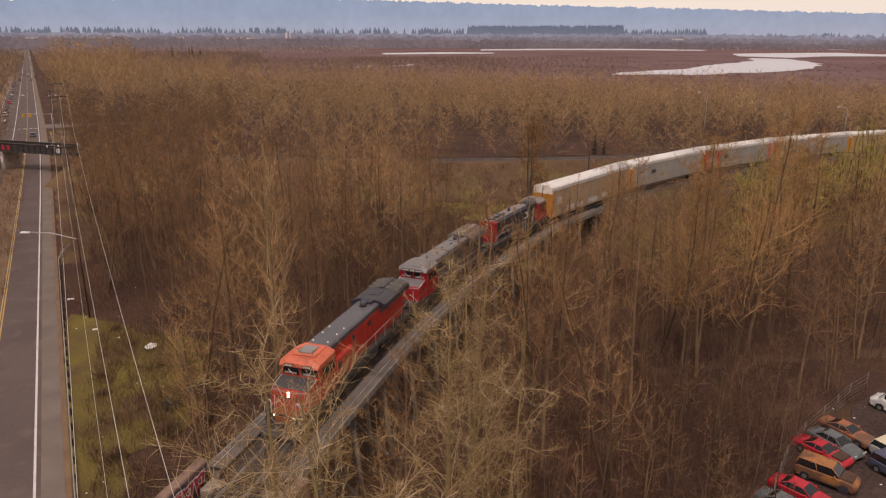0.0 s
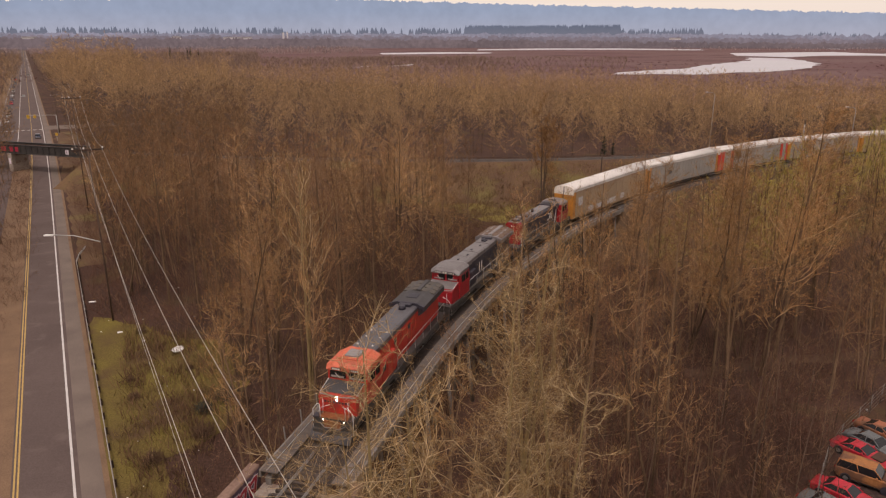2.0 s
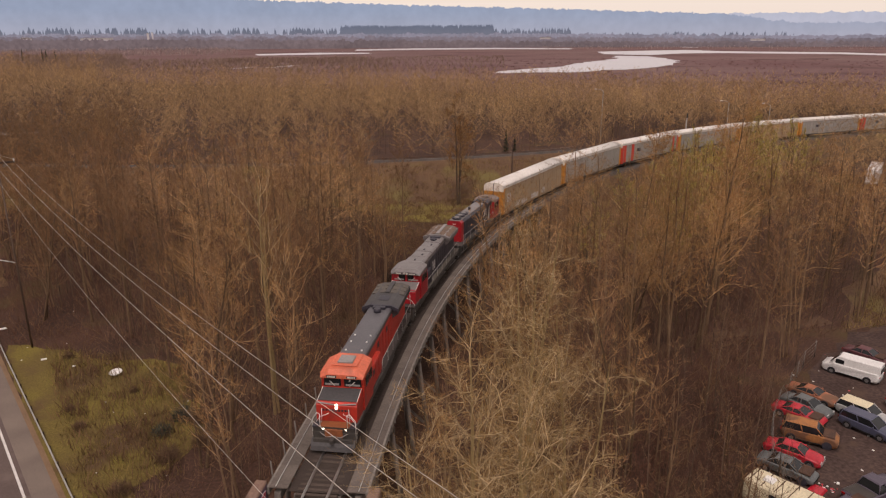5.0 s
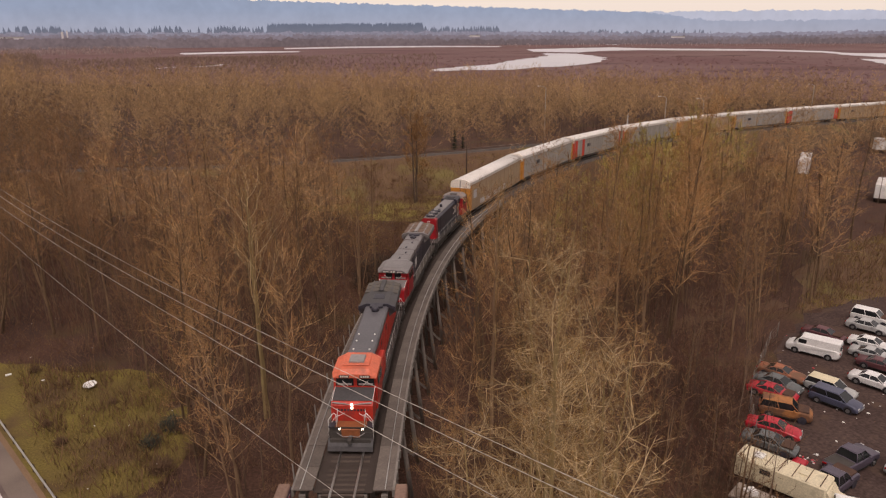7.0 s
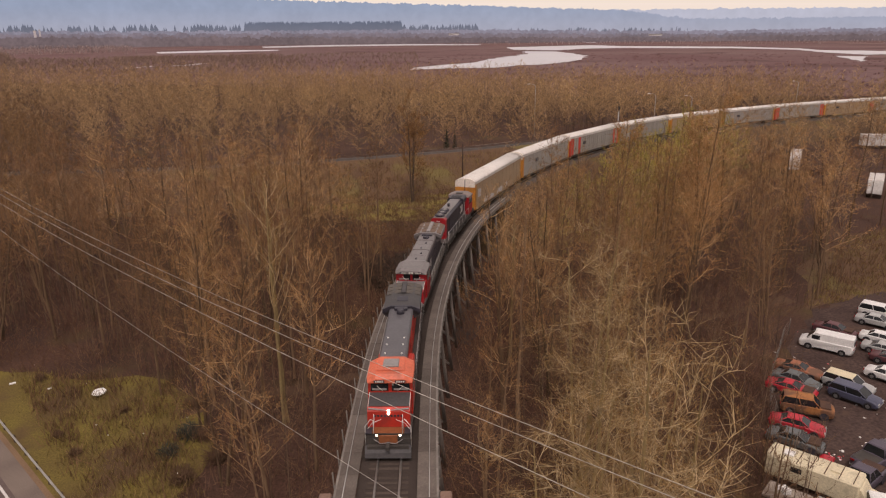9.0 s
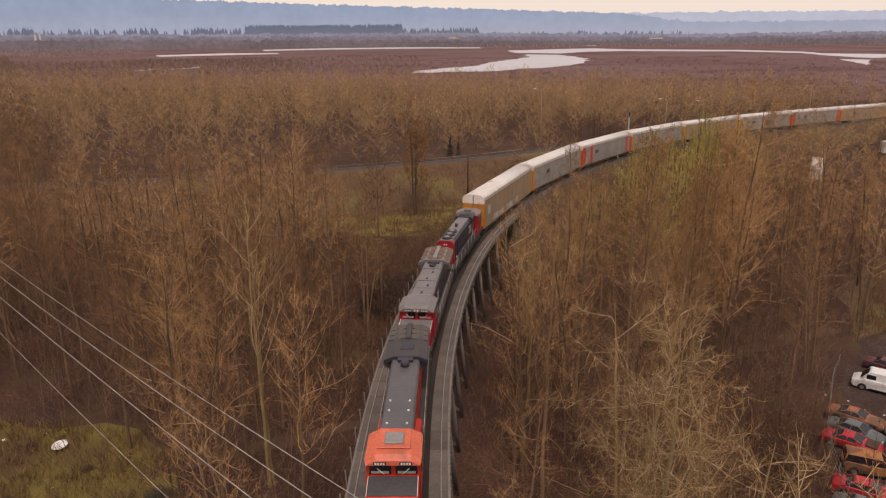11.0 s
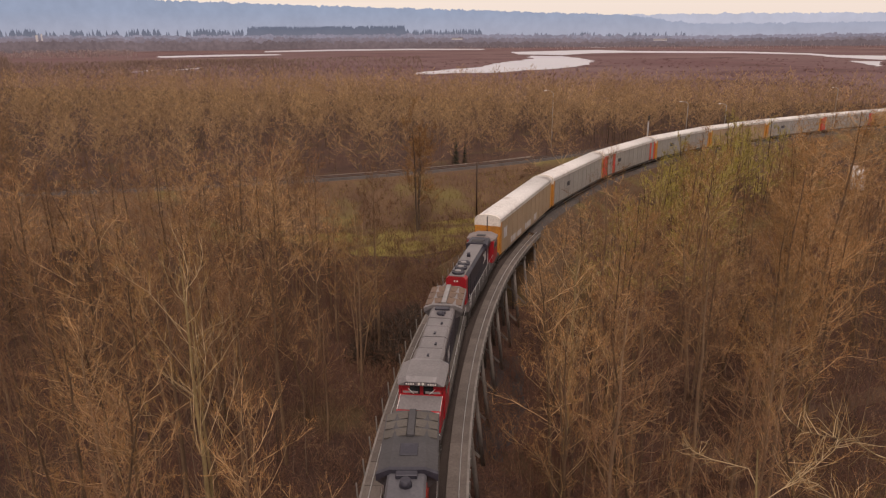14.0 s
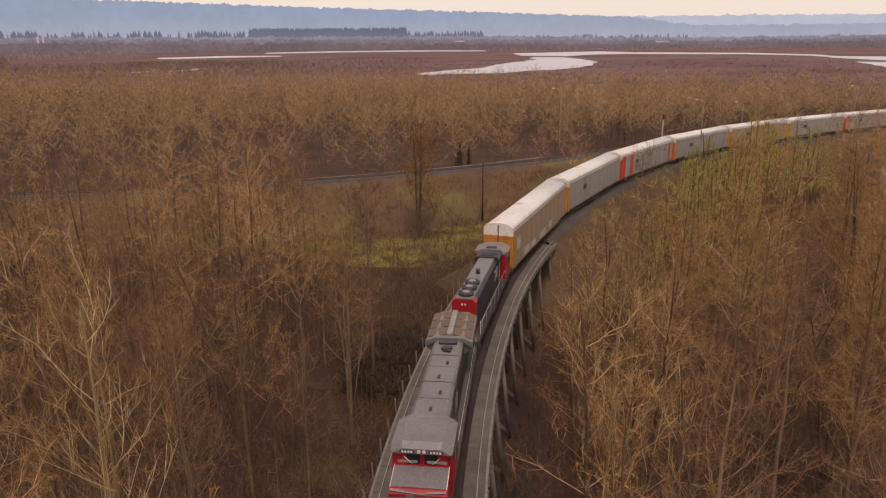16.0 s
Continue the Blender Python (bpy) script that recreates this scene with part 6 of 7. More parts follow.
LIMB_PALE = mat("mossy_pale_limbs", (0.57, 0.435, 0.26), (0.32, 0.228, 0.122), 0.3, 0.85, vary=0.15, island=0.6)
TWIG_BROWN = mat("brown_bare_twigs", (0.25, 0.13, 0.06), (0.16, 0.081, 0.04), 0.12, 0.85, vary=0.35, island=0.5)
WOOD_FAR = mat("far_bare_woodland", (0.50, 0.325, 0.160), (0.245, 0.15, 0.082), 0.07, 0.9, island=0.5, world_space=True)
PALE_TWIG = mat("mossy_tangled_twigs", (0.335, 0.2, 0.07), (0.19, 0.112, 0.043), 0.12, 0.85, vary=0.12, island=0.75)
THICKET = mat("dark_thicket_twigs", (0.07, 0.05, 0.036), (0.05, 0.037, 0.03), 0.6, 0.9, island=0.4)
rng = np.random.default_rng(5)


def unit(v):
    return v / np.maximum(np.linalg.norm(v, axis=-1, keepdims=True), 1e-9)


def spikes(p0, p1, r):
    """Three-sided tapering twigs from p0 to p1."""
    d = unit(p1 - p0)
    ref = np.where(np.abs(d[:, 2:3]) < 0.9, np.array([[0, 0, 1.0]]), np.array([[1.0, 0, 0]]))
    a = unit(np.cross(d, ref))
    b = np.cross(d, a)
    r = np.asarray(r).reshape(-1, 1)
    v = np.stack([p0 + a * r, p0 + (-0.5 * a + 0.866 * b) * r, p0 + (-0.5 * a - 0.866 * b) * r, p1], 1)
    k = np.arange(len(p0))[:, None, None] * 4
    f = k + np.array([[0, 1, 3], [1, 2, 3], [2, 0, 3]])[None]
    return v.reshape(-1, 3), f.reshape(-1, 3)


def blades(p0, p1, r):
    """The finest twigs: one slender face each, turned at random."""
    d = unit(p1 - p0)
    a = unit(np.cross(d, np.random.default_rng(len(p0)).normal(0, 1, p0.shape)))
    r = np.broadcast_to(np.asarray(r, float), (len(p0),)).reshape(-1, 1)
    v = np.stack([p0 + a * r, p0 - a * r, p1], 1)
    return v.reshape(-1, 3), np.arange(3 * len(p0)).reshape(-1, 3)


def pipe(path, rad, sides=5):
    path = np.asarray(path, float)
    v, f = [], []
    for i, p in enumerate(path):
        d = unit(path[min(i + 1, len(path) - 1)] - path[max(i - 1, 0)])
        ref = np.array([1.0, 0, 0]) if abs(d[2]) > 0.9 else np.array([0, 0, 1.0])
        a = unit(np.cross(d, ref))
        b = np.cross(d, a)
        for k in range(sides):
            t = 2 * math.pi * k / sides
            v.append(p + (a * math.cos(t) + b * math.sin(t)) * rad[i])
    for i in range(len(path) - 1):
        for k in range(sides):
            k2 = (k + 1) % sides
            f += [(i * sides + k, i * sides + k2, (i + 1) * sides + k2), (i * sides + k, (i + 1) * sides + k2, (i + 1) * sides + k)]
    return np.array(v), np.array(f)


def gather(parts):
    vs, fs, k = [], [], 0
    for v, f in parts:
        vs.append(v), fs.append(f + k)
        k += len(v)
    return np.concatenate(vs), np.concatenate(fs)


def bent(p0, p1, p2, r):
    """Crooked three-sided shoots through three points, tapering to the last."""
    d = unit(p2 - p0)
    ref = np.where(np.abs(d[:, 2:3]) < 0.9, np.array([[0, 0, 1.0]]), np.array([[1.0, 0, 0]]))
    a = unit(np.cross(d, ref))
    b = np.cross(d, a)
    r = np.asarray(r).reshape(-1, 1)
    ring = [a, -0.5 * a + 0.866 * b, -0.5 * a - 0.866 * b]
    v = np.stack([p0 + q * r for q in ring] + [p1 + q * r * 0.65 for q in ring] + [p2], 1)
    k = np.arange(len(p0))[:, None, None] * 7
    f = k + np.array([[0, 1, 4], [0, 4, 3], [1, 2, 5], [1, 5, 4], [2, 0, 3], [2, 3, 5], [3, 4, 6], [4, 5, 6], [5, 3, 6]])[None]
    return v.reshape(-1, 3), f.reshape(-1, 3)


def bare_tree(seed, high, limbs, subs, twigs, bare=0.35, spread=0.24, thick=1.0, stems=1, upright=0.5, fine=0.014, crook=0.2, girth=1.0, lift=0.3, wide=0.46, short=1.0, bough=0.012):
    """A leafless broadleaf tree: leaning trunk, crooked rising limbs, branches and a haze of twigs."""
    r = np.random.default_rng(seed)
    trunk, crown, tp0, tp1, bp, br = [], [], [], [], [], []
    for stem in range(stems):
        hh = high * (1 if stem == 0 else r.uniform(0.7, 0.95))
        lean = r.normal(0, 0.02 + 0.05 * (stems > 1), 2)
        bend = r.normal(0, 0.04, (9, 2)).cumsum(0) * hh / 9
        path = np.array([(lean[0] * hh * u + bend[i, 0] + stem * 0.4, lean[1] * hh * u + bend[i, 1], hh * u) for i, u in enumerate(np.linspace(0, 1, 9))])
        path[:, :2] -= path[0, :2] - np.array((stem * 0.45, 0.1 * stem))
        r0 = (0.0062 * hh + 0.02) * (0.8 if stem else 1) * girth
        trunk.append(pipe(path, r0 * (1 - np.linspace(0, 1, 9)) ** 0.8 + 0.02, 6))
        for k in range(limbs // stems):
            u = bare + (0.97 - bare) * ((k + r.random()) / (limbs // stems)) ** 0.8
            q = np.array([np.interp(u, np.linspace(0, 1, 9), path[:, i]) for i in range(3)])
            az = k * 2.4 + r.normal(0, 0.4)
            ln = hh * spread * (1.25 - u) ** 0.7 * r.uniform(0.6, 1.35)
            el = radians(r.uniform(8, 52) + 22 * upright)
            d = np.array((math.cos(az) * math.cos(el), math.sin(az) * math.cos(el), math.sin(el)))
            pts = [q]
            for j in range(5):
                d = unit(d + np.array((0, 0, 0.04 + 0.1 * upright)) + r.normal(0, crook, 3))
                pts.append(pts[-1] + d * ln / 5)
            pts = np.array(pts)
            rl = max(0.018, r0 * (1 - u) * 0.36) * thick
            crown.append(pipe(pts, rl * np.array((1, 0.85, 0.68, 0.5, 0.32, 0.12)) + 0.005, 3))
            for j in range(subs):
                w = r.uniform(0.2, 1.0)
                b0 = np.array([np.interp(w * 5, range(6), pts[:, i]) for i in range(3)])
                dd = unit(d * 0.75 + r.normal(0, wide, 3) + np.array((0, 0, lift * 1.2)))
                l2 = ln * r.uniform(0.2, 0.5) * (1.15 - 0.5 * w)
                b1 = b0 + dd * l2 * 0.5
                d2 = unit(dd + r.normal(0, crook * 1.6, 3) + np.array((0, 0, 0.22)))
                b2 = b1 + d2 * l2 * 0.55
                bp.append((b0, b1, b2)), br.append(bough + 0.15 * rl * (1 - w))
                w2 = r.uniform(0.1, 1.95, (twigs, 1))
                c0 = np.where(w2 < 1, b0 + (b1 - b0) * w2, b1 + (b2 - b1) * (w2 - 1))
                aim = np.where(w2 < 1, dd, d2) * 0.8 + r.normal(0, wide, (twigs, 3)) + np.array((0, 0, lift))
                tp0.append(c0), tp1.append(c0 + unit(aim) * l2 * r.uniform(0.2, 0.6, (twigs, 1)) * short)
    bp = np.array(bp)
    tp0, tp1 = np.concatenate(tp0), np.concatenate(tp1)
    crown += [bent(bp[:, 0], bp[:, 1], bp[:, 2], br), blades(tp0, tp1, fine * thick)]
    return gather(trunk), gather(crown), len(tp0)


def tree_kind(name, seed, high, twig, bark=None, **kw):
    (tv, tf), (cv, cf), fine = bare_tree(seed, high, **kw)
    return high, tri_mesh("trunk", tv, tf, bark or BARK), tri_mesh("crown", cv, cf, {TWIG: LIMB, TWIG_BROWN: LIMB_BROWN}.get(twig, LIMB_PALE), twig, fine)


KINDS = [tree_kind("tall", 10 + i, h, tw, limbs=l, subs=9, twigs=12, bare=ba, spread=sp * 1.3, upright=up * 0.8, stems=st, fine=0.0115, crook=0.22, wide=0.6, lift=0.18, thick=0.85)
         for i, (h, tw, l, ba, sp, up, st) in enumerate((
             (21, TWIG, 22, 0.38, 0.22, 0.6, 1), (19, TWIG, 22, 0.3, 0.25, 0.5, 1), (22, TWIG_BROWN, 22, 0.42, 0.2, 0.7, 1), (17, TWIG_BROWN, 24, 0.3, 0.25, 0.5, 2),
             (20, TWIG, 24, 0.33, 0.24, 0.5, 2), (15, TWIG_BROWN, 22, 0.25, 0.26, 0.4, 2), (20, TWIG_BROWN, 24, 0.45, 0.2, 0.8, 1), (18, TWIG, 24, 0.28, 0.27, 0.4, 3)))]
NEAR = [tree_kind("near", 25 + i, h, tw, limbs=l + 6, subs=9, twigs=18, bare=ba, spread=sp * 1.3, upright=up * 0.9, stems=st, fine=0.0085, crook=0.2, wide=0.55, lift=0.2, short=0.85, thick=0.65, bough=0.0105)
        for i, (h, tw, l, ba, sp, up, st) in enumerate((
            (21, TWIG, 28, 0.34, 0.21, 0.6, 1), (19, TWIG, 28, 0.28, 0.23, 0.5, 2), (22, TWIG_BROWN, 27, 0.38, 0.19, 0.8, 1), (18, TWIG, 28, 0.25, 0.24, 0.5, 2), (20, TWIG_BROWN, 27, 0.3, 0.22, 0.6, 1), (17, TWIG, 28, 0.22, 0.25, 0.5, 3)))]
PALE_BARK = mat("mossy_pale_bark", (0.33, 0.245, 0.115), (0.22, 0.155, 0.075), 0.7, 0.9, 0, 0.4, stretch=(2, 2, 0.5))
DARK_BARK = mat("dark_furrowed_bark", (0.13, 0.092, 0.065), (0.08, 0.058, 0.044), 0.7, 0.9, 0, 0.4, stretch=(2, 2, 0.5))
BIG = [tree_kind("big", 40 + i, h, PALE_TWIG, PALE_BARK, limbs=l + 8, subs=26, twigs=13, bare=0.16, spread=0.28, upright=0.05, stems=st, fine=0.006, crook=0.33, lift=0.1, wide=1.0, short=0.9, bough=0.0095, thick=0.6)
       for i, (h, l, st) in enumerate(((22, 38, 2), (23, 36, 1), (20, 39, 3)))]
TREE_LABELS = ("tall bare alder with grey-tan bark and golden twigs", "leafless cottonwood with a spreading crown of tan twigs")
taken = []
DARK_OF = ((2, 3, 5), (2, 4, 2))


def plant(x, y, kind, high, turn, label, group="bare trees"):
    h, trunk, crown = kind
    k = high / h
    t = thing("tree", label, "tree", group, pose(x, y, 0, 0, 0, turn) @ Matrix.Diagonal((k, k, k, 1)))
    part("trunk", trunk, None, t)
    part("crown", crown, None, t)
    taken.append((x, y))


# the trees that stand out, by the trestle, in the foreground and round the yard
for i, (x, y, h, k) in enumerate(((-2.6, 22.3, 23.5, 0), (-6.4, 25.6, 20.5, 2), (-0.2, 35.0, 23, 1), (3.4, 34.2, 20, 2), (-5.7, 20.6, 24.8, 1), (1.4, 39.4, 24, 2))):
    plant(x, y, BIG[k], h, 77 * i, "large bare cottonwood with pale tangled golden twigs")
for i, (x, y, h) in enumerate(((-14.6, 54.0, 19), (-20.4, 61.3, 20), (-18.0, 67.5, 22), (-23.5, 63.5, 19), (-11.4, 78.2, 20), (-24.7, 86, 21), (-10, 102, 23),
                               (7.1, 66.4, 21), (11.7, 63.5, 19), (12.7, 69.4, 19.5), (21.5, 69, 18), (27.5, 77.3, 20),
                               (23, 81, 21), (12.9, 47, 18), (-7.6, 80.4, 12), (58, 88, 20), (-28, 72, 17), (9, 58, 19), (17, 56, 20), (-53, 127, 16), (-20, 58, 18))):
    plant(x, y, NEAR[i % len(NEAR)], h, 50 * i, TREE_LABELS[i % 2])

# broad tall cottonwoods between the yard and the curve
TALL = [tree_kind("tall", 55 + i, 25, TWIG, limbs=44, subs=10, twigs=22, bare=0.26, spread=0.27, upright=0.6, stems=st, fine=0.01, crook=0.22, wide=0.65, lift=0.15, bough=0.012, thick=0.8) for i, st in ((0, 1), (1, 2))]
for i, (x, y, h) in enumerate(((34.3, 71.5, 28), (27.0, 66.8, 25), (24.4, 64.8, 21), (31.0, 67.5, 20), (39.5, 77.5, 25), (44.5, 84.0, 23), (30.5, 83.5, 23), (36.5, 92.0, 24), (50.5, 91.0, 22), (18.5, 77.0, 21))):
    plant(x, y, TALL[i % 2], h, 64 * i, "tall broad cottonwood with a dense golden crown")
GHOST = tree_kind("ghost", 71, 23.5, PALE_TWIG, PALE_BARK, limbs=30, subs=8, twigs=9, bare=0.4, spread=0.3, upright=0.9, stems=2, crook=0.15, lift=0.4, wide=0.45, bough=0.011, thick=0.8)
plant(-16.5, 62.3, GHOST, 23.5, 20, "tall bare tree with smooth whitish forking limbs")
plant(8.6, 67.5, GHOST, 20, 200, "tall bare tree with smooth whitish forking limbs")
LONE = tree_kind("lone", 64, 23, TWIG, DARK_BARK, limbs=42, subs=12, twigs=26, bare=0.2, spread=0.33, upright=0.3, stems=3, thick=1.2, girth=1.15, crook=0.28, wide=0.6)
plant(18.3, 146, LONE, 22, 30, "broad lone tree with dark forked trunk in the meadow")


def poly_has(poly, x, y):
    inside = False
    for (x0, y0), (x1, y1) in zip(poly, poly[1:] + poly[:1]):
        if (y0 > y) != (y1 > y) and x < (x1 - x0) * (y - y0) / (y1 - y0) + x0:
            inside = not inside
    return inside


OPEN = ([(-24.5, 40), (-24, 68), (-28, 76), (-44, 83), (-60, 84), (-60, 40)],  # grassy verge
        [(22, 20), (24.8, 46.5), (33.2, 55.5), (46, 67.5), (60, 71), (130, 74), (130, 10)],  # scrapyard
        [(4, 124), (18, 122), (50, 138), (72, 160), (60, 164), (28, 160), (-2, 157), (-6, 148)],  # meadow
        [(42, 106), (56, 120), (90, 146), (125, 158), (125, 142), (95, 128), (60, 104)],
        [(-3, 134), (-3, 116), (2, 100), (9, 102), (19, 116), (20, 142), (6, 141)],  # low scrub by the line
        [(60, 72), (75, 90), (105, 100), (140, 104), (140, 72)])


def free(x, y, room):
    k = gap(MAIN, x, y)
    if k[0] < 27 and 80 < k[1] < 185 and (x - MAIN[k[1], 0]) * math.cos(MAIN[k[1], 2]) > (y - MAIN[k[1], 1]) * math.sin(MAIN[k[1], 2]):
        return False  # willows alone at the foot of the bank
    if any(poly_has(p, x, y) for p in OPEN):
        return False
    if gap(MAIN, x, y)[0] < (6.5 if y < 55 else 9.0 if y < 110 else 11.0) or gap(BRANCH, x, y)[0] < (9 if x > -10 else 4.5):
        return False
    if gap(ROAD, x, y)[0] < (12.5 if y < 88 else 8.0):
        return False
    return all((x - a) ** 2 + (y - b) ** 2 > room * room for a, b in taken)


# the standing wood within reach of the eye
tries = 0
while len(taken) < 235 and tries < 9000:  # nearest first
    tries += 1
    d = 18 + 125 * rng.random() ** 0.75
    a = radians(rng.uniform(-42, 52))
    x, y = -8 + d * math.sin(a), 12 + d * math.cos(a)
    if -22 < x < 30 and y < 40 and gap(MAIN, x, y)[0] < 16:
        continue
    if (x > 13 and y < 62) or (x > 3 and y < 46):
        continue
    if free(x, y, 4.1):
        kinds = NEAR if y < 92 and math.hypot(x + 5, y - 30) < 72 else KINDS
        k = rng.integers(len(kinds))
        if x < -24 and y > 66 and rng.random() < 0.85:
            k = DARK_OF[kinds is NEAR][k % 3]
        plant(x, y, kinds[k], kinds[k][0] * rng.uniform(0.75, 1.05), rng.uniform(0, 360), TREE_LABELS[k % 2])


SAPLING = tree_kind("sapling", 77, 7, TWIG_BROWN, limbs=14, subs=6, twigs=14, bare=0.12, spread=0.3, upright=0.6, stems=2, fine=0.008, crook=0.25)
# saplings between the wood and the scrapyard
for i in range(400):
    x, y = rng.uniform(5, 26), rng.uniform(33, 64)
    if len(taken) < 275 and free(x, y, 2.6) and x < 23 + (y - 48) * 0.4 and gap(MAIN, x, y)[0] > 13:
        plant(x, y, SAPLING, rng.uniform(4.5, 8.0), rng.uniform(0, 360), "slender brown sapling in the thicket", "saplings")


# mossy yellow-green willows at the foot of the curved bank
WILLOW = tree_kind("willow", 83, 8, mat("mossy_willow_twigs", (0.46, 0.385, 0.085), (0.30, 0.235, 0.06), 0.12, 0.85, vary=0.25, island=0.5), limbs=24, subs=8, twigs=16, bare=0.12, spread=0.3, upright=0.7, stems=3, fine=0.013, crook=0.2, wide=0.5, bough=0.01)
for i in range(78):
    s = 86 + 1.35 * i + rng.uniform(-1, 1)
    x, y, h = on(MAIN, s, rng.uniform(9.0, 27))
    plant(x, y, WILLOW, rng.uniform(0.75, 1.2) * float(np.interp(s, (86, 100, 120, 140, 190), (7.0, 9.0, 10.5, 13.0, 14.5))), rng.uniform(0, 360), "mossy yellow-green willow beside the railway bank", "willows")


def wood_kind(seed, high, limbs, twigs, r, stems=0, plain=False):
    """A tree of the standing wood: trunk, rising limbs, fine twigs, and thin stems round its foot."""
    g = np.random.default_rng(seed)
    lean = g.normal(0, 0.5, 2)
    p0, p1, rr, l0, l1, l2, t0, t1 = [(0, 0, 0)], [(lean[0], lean[1], high)], [0.05 + r * 1.2], [], [], [], [], []
    for k in range(stems):
        q = np.array((g.normal(0, 1.5), g.normal(0, 1.5), 0))
        p0.append(q), p1.append(q + np.array((g.normal(0, 0.9), g.normal(0, 0.9), high * g.uniform(0.35, 0.7)))), rr.append(0.03 + r * 0.6)
    for k in range(limbs):
        u = 0.3 + 0.66 * (k + g.random()) / limbs
        az, el, ln = k * 2.4 + g.normal(0, 0.4), radians(g.uniform(12, 60)), high * 0.28 * (1.3 - u) * g.uniform(0.7, 1.3)
        d = np.array((math.cos(az) * math.cos(el), math.sin(az) * math.cos(el), math.sin(el)))
        q = np.array((lean[0] * u, lean[1] * u, high * u))
        d2 = unit(d + g.normal(0, 0.3, 3) + np.array((0, 0, 0.25)))
        mid = q + d * ln * 0.5
        l0.append(q), l1.append(mid), l2.append(mid + d2 * ln * 0.5)
        w = g.uniform(0.2, 2.0, (twigs, 1))
        c = np.where(w < 1, q + (mid - q) * w, mid + d2 * ln * 0.5 * (w - 1))
        t0.append(c), t1.append(c + unit(np.where(w < 1, d, d2) + g.normal(0, 0.75, (twigs, 3)) + np.array((0, 0, 0.2))) * ln * g.uniform(0.2, 0.55, (twigs, 1)))
    stem = spikes(np.array(p0, float), np.array(p1, float), np.array(rr))
    boughs = spikes(np.array(l0), np.array(l2), np.full(limbs, r * 1.3)) if plain else bent(np.array(l0), np.array(l1), np.array(l2), np.full(limbs, r * 1.4))
    v, f = gather([stem, boughs, blades(np.concatenate(t0), np.concatenate(t1), r)])
    return v, f, np.arange(len(f)) < len(stem[1])


MID = [wood_kind(70 + i, 18 + i % 3, 16, 24, 0.021, 1) for i in range(8)]
FAR = [wood_kind(90 + i, 18, 8, 10, 0.048, 2, True) for i in range(6)]
UNDER_WOOD = [wood_kind(130 + i, 8 + i % 3, 8, 12, 0.01, 1) for i in range(6)]
WOOD_STEM = mat("brown_woodland_stems", (0.13, 0.087, 0.056), (0.075, 0.05, 0.035), 0.07, 0.9, island=0.5, world_space=True)


def woodland(name, kinds, count, near, far, az, room, label, material, power=0.6, shrink=1.0, edge=True):
    """Many bare trees joined into one stand."""
    out, marks, made, guard = [], [], 0, 0
    cells = set()
    while made < count and guard < count * 8:
        guard += 1
        a = rng.uniform(*az)
        d = near + (min(far, float(np.interp(a, (-38, -27, -21, -15, 0, 17, 50), (1500, 1300, 850, 640, 530, 425, 380))) if edge else far) - near) * rng.random() ** power
        a = radians(a)
        x, y = -8 + d * math.sin(a), 12 + d * math.cos(a)
        cell = (int(x / room), int(y / room))
        if cell in cells:
            continue
        if (d < 420 and not free(x, y, 0.1)) or gap(ROAD, x, y)[0] < (8.5 if d > 90 else 14):
            continue
        cells.add(cell)
        v, f, stem = kinds[rng.integers(len(kinds))]
        marks.append(stem)
        t, k = rng.uniform(0, 6.28), rng.uniform(0.62, 1.15) * shrink
        c, s = math.cos(t) * k, math.sin(t) * k
        out.append((np.stack([v[:, 0] * c - v[:, 1] * s + x, v[:, 0] * s + v[:, 1] * c + y, v[:, 2] * k], 1), f))
        made += 1
    v, f = gather(out)
    ob = new(name, tri_mesh(name, v, f, material, WOOD_STEM, 0, np.concatenate(marks)))
    return tagged(ob, label, "woodland", kind="stuff")


WOOD_DARK = mat("dark_brown_woodland", (0.25, 0.148, 0.07), (0.13, 0.076, 0.042), 0.07, 0.9, island=0.5, world_space=True)
woodland("understorey", UNDER_WOOD, 620, 22, 120, (-42, 50), 2.2, "slender young trees crowded under the wood", mat("brown_young_twigs", (0.22, 0.135, 0.075), (0.13, 0.08, 0.048), 0.07, 0.9, island=0.5, world_space=True), 0.7, edge=False)
woodland("bare_wood", MID, 260, 75, 260, (-36, -15), 4.2, "dense stand of leafless dark brown trees", WOOD_DARK)
woodland("bare_wood", MID, 560, 75, 340, (-16, 50), 4.2, "dense stand of leafless brown trees", WOOD_FAR)
woodland("bare_wood", MID, 120, 230, 620, (-30, -23), 4.2, "tall golden cottonwoods beside the highway", WOOD_FAR, 0.7, 1.75)
woodland("bare_wood", MID, 90, 300, 620, (-24, -16), 5, "tall bare cottonwoods in the far wood", WOOD_FAR, 0.7, 1.4)
woodland("bare_wood", FAR, 4300, 240, 1500, (-38, 52), 4.6, "dense leafless wood reaching to the marsh", WOOD_FAR, 0.7)



def clump(seed, high, r):
    """A far tree or tall scrub: a stem and a few rising boughs."""
    g = np.random.default_rng(seed)
    q = np.stack([g.normal(0, 0.9, 24), g.normal(0, 0.9, 24), high * g.uniform(0.05, 0.55, 24)], 1)
    top = q + np.stack([g.normal(0, 0.2, 24), g.normal(0, 0.2, 24), np.full(24, 0.5)], 1) * high * g.uniform(0.5, 0.95, (24, 1))
    return (*gather([spikes(np.zeros((1, 3)), np.array([(0, 0, high)], float), [r]), blades(q, top, r)]), np.zeros(27, bool))


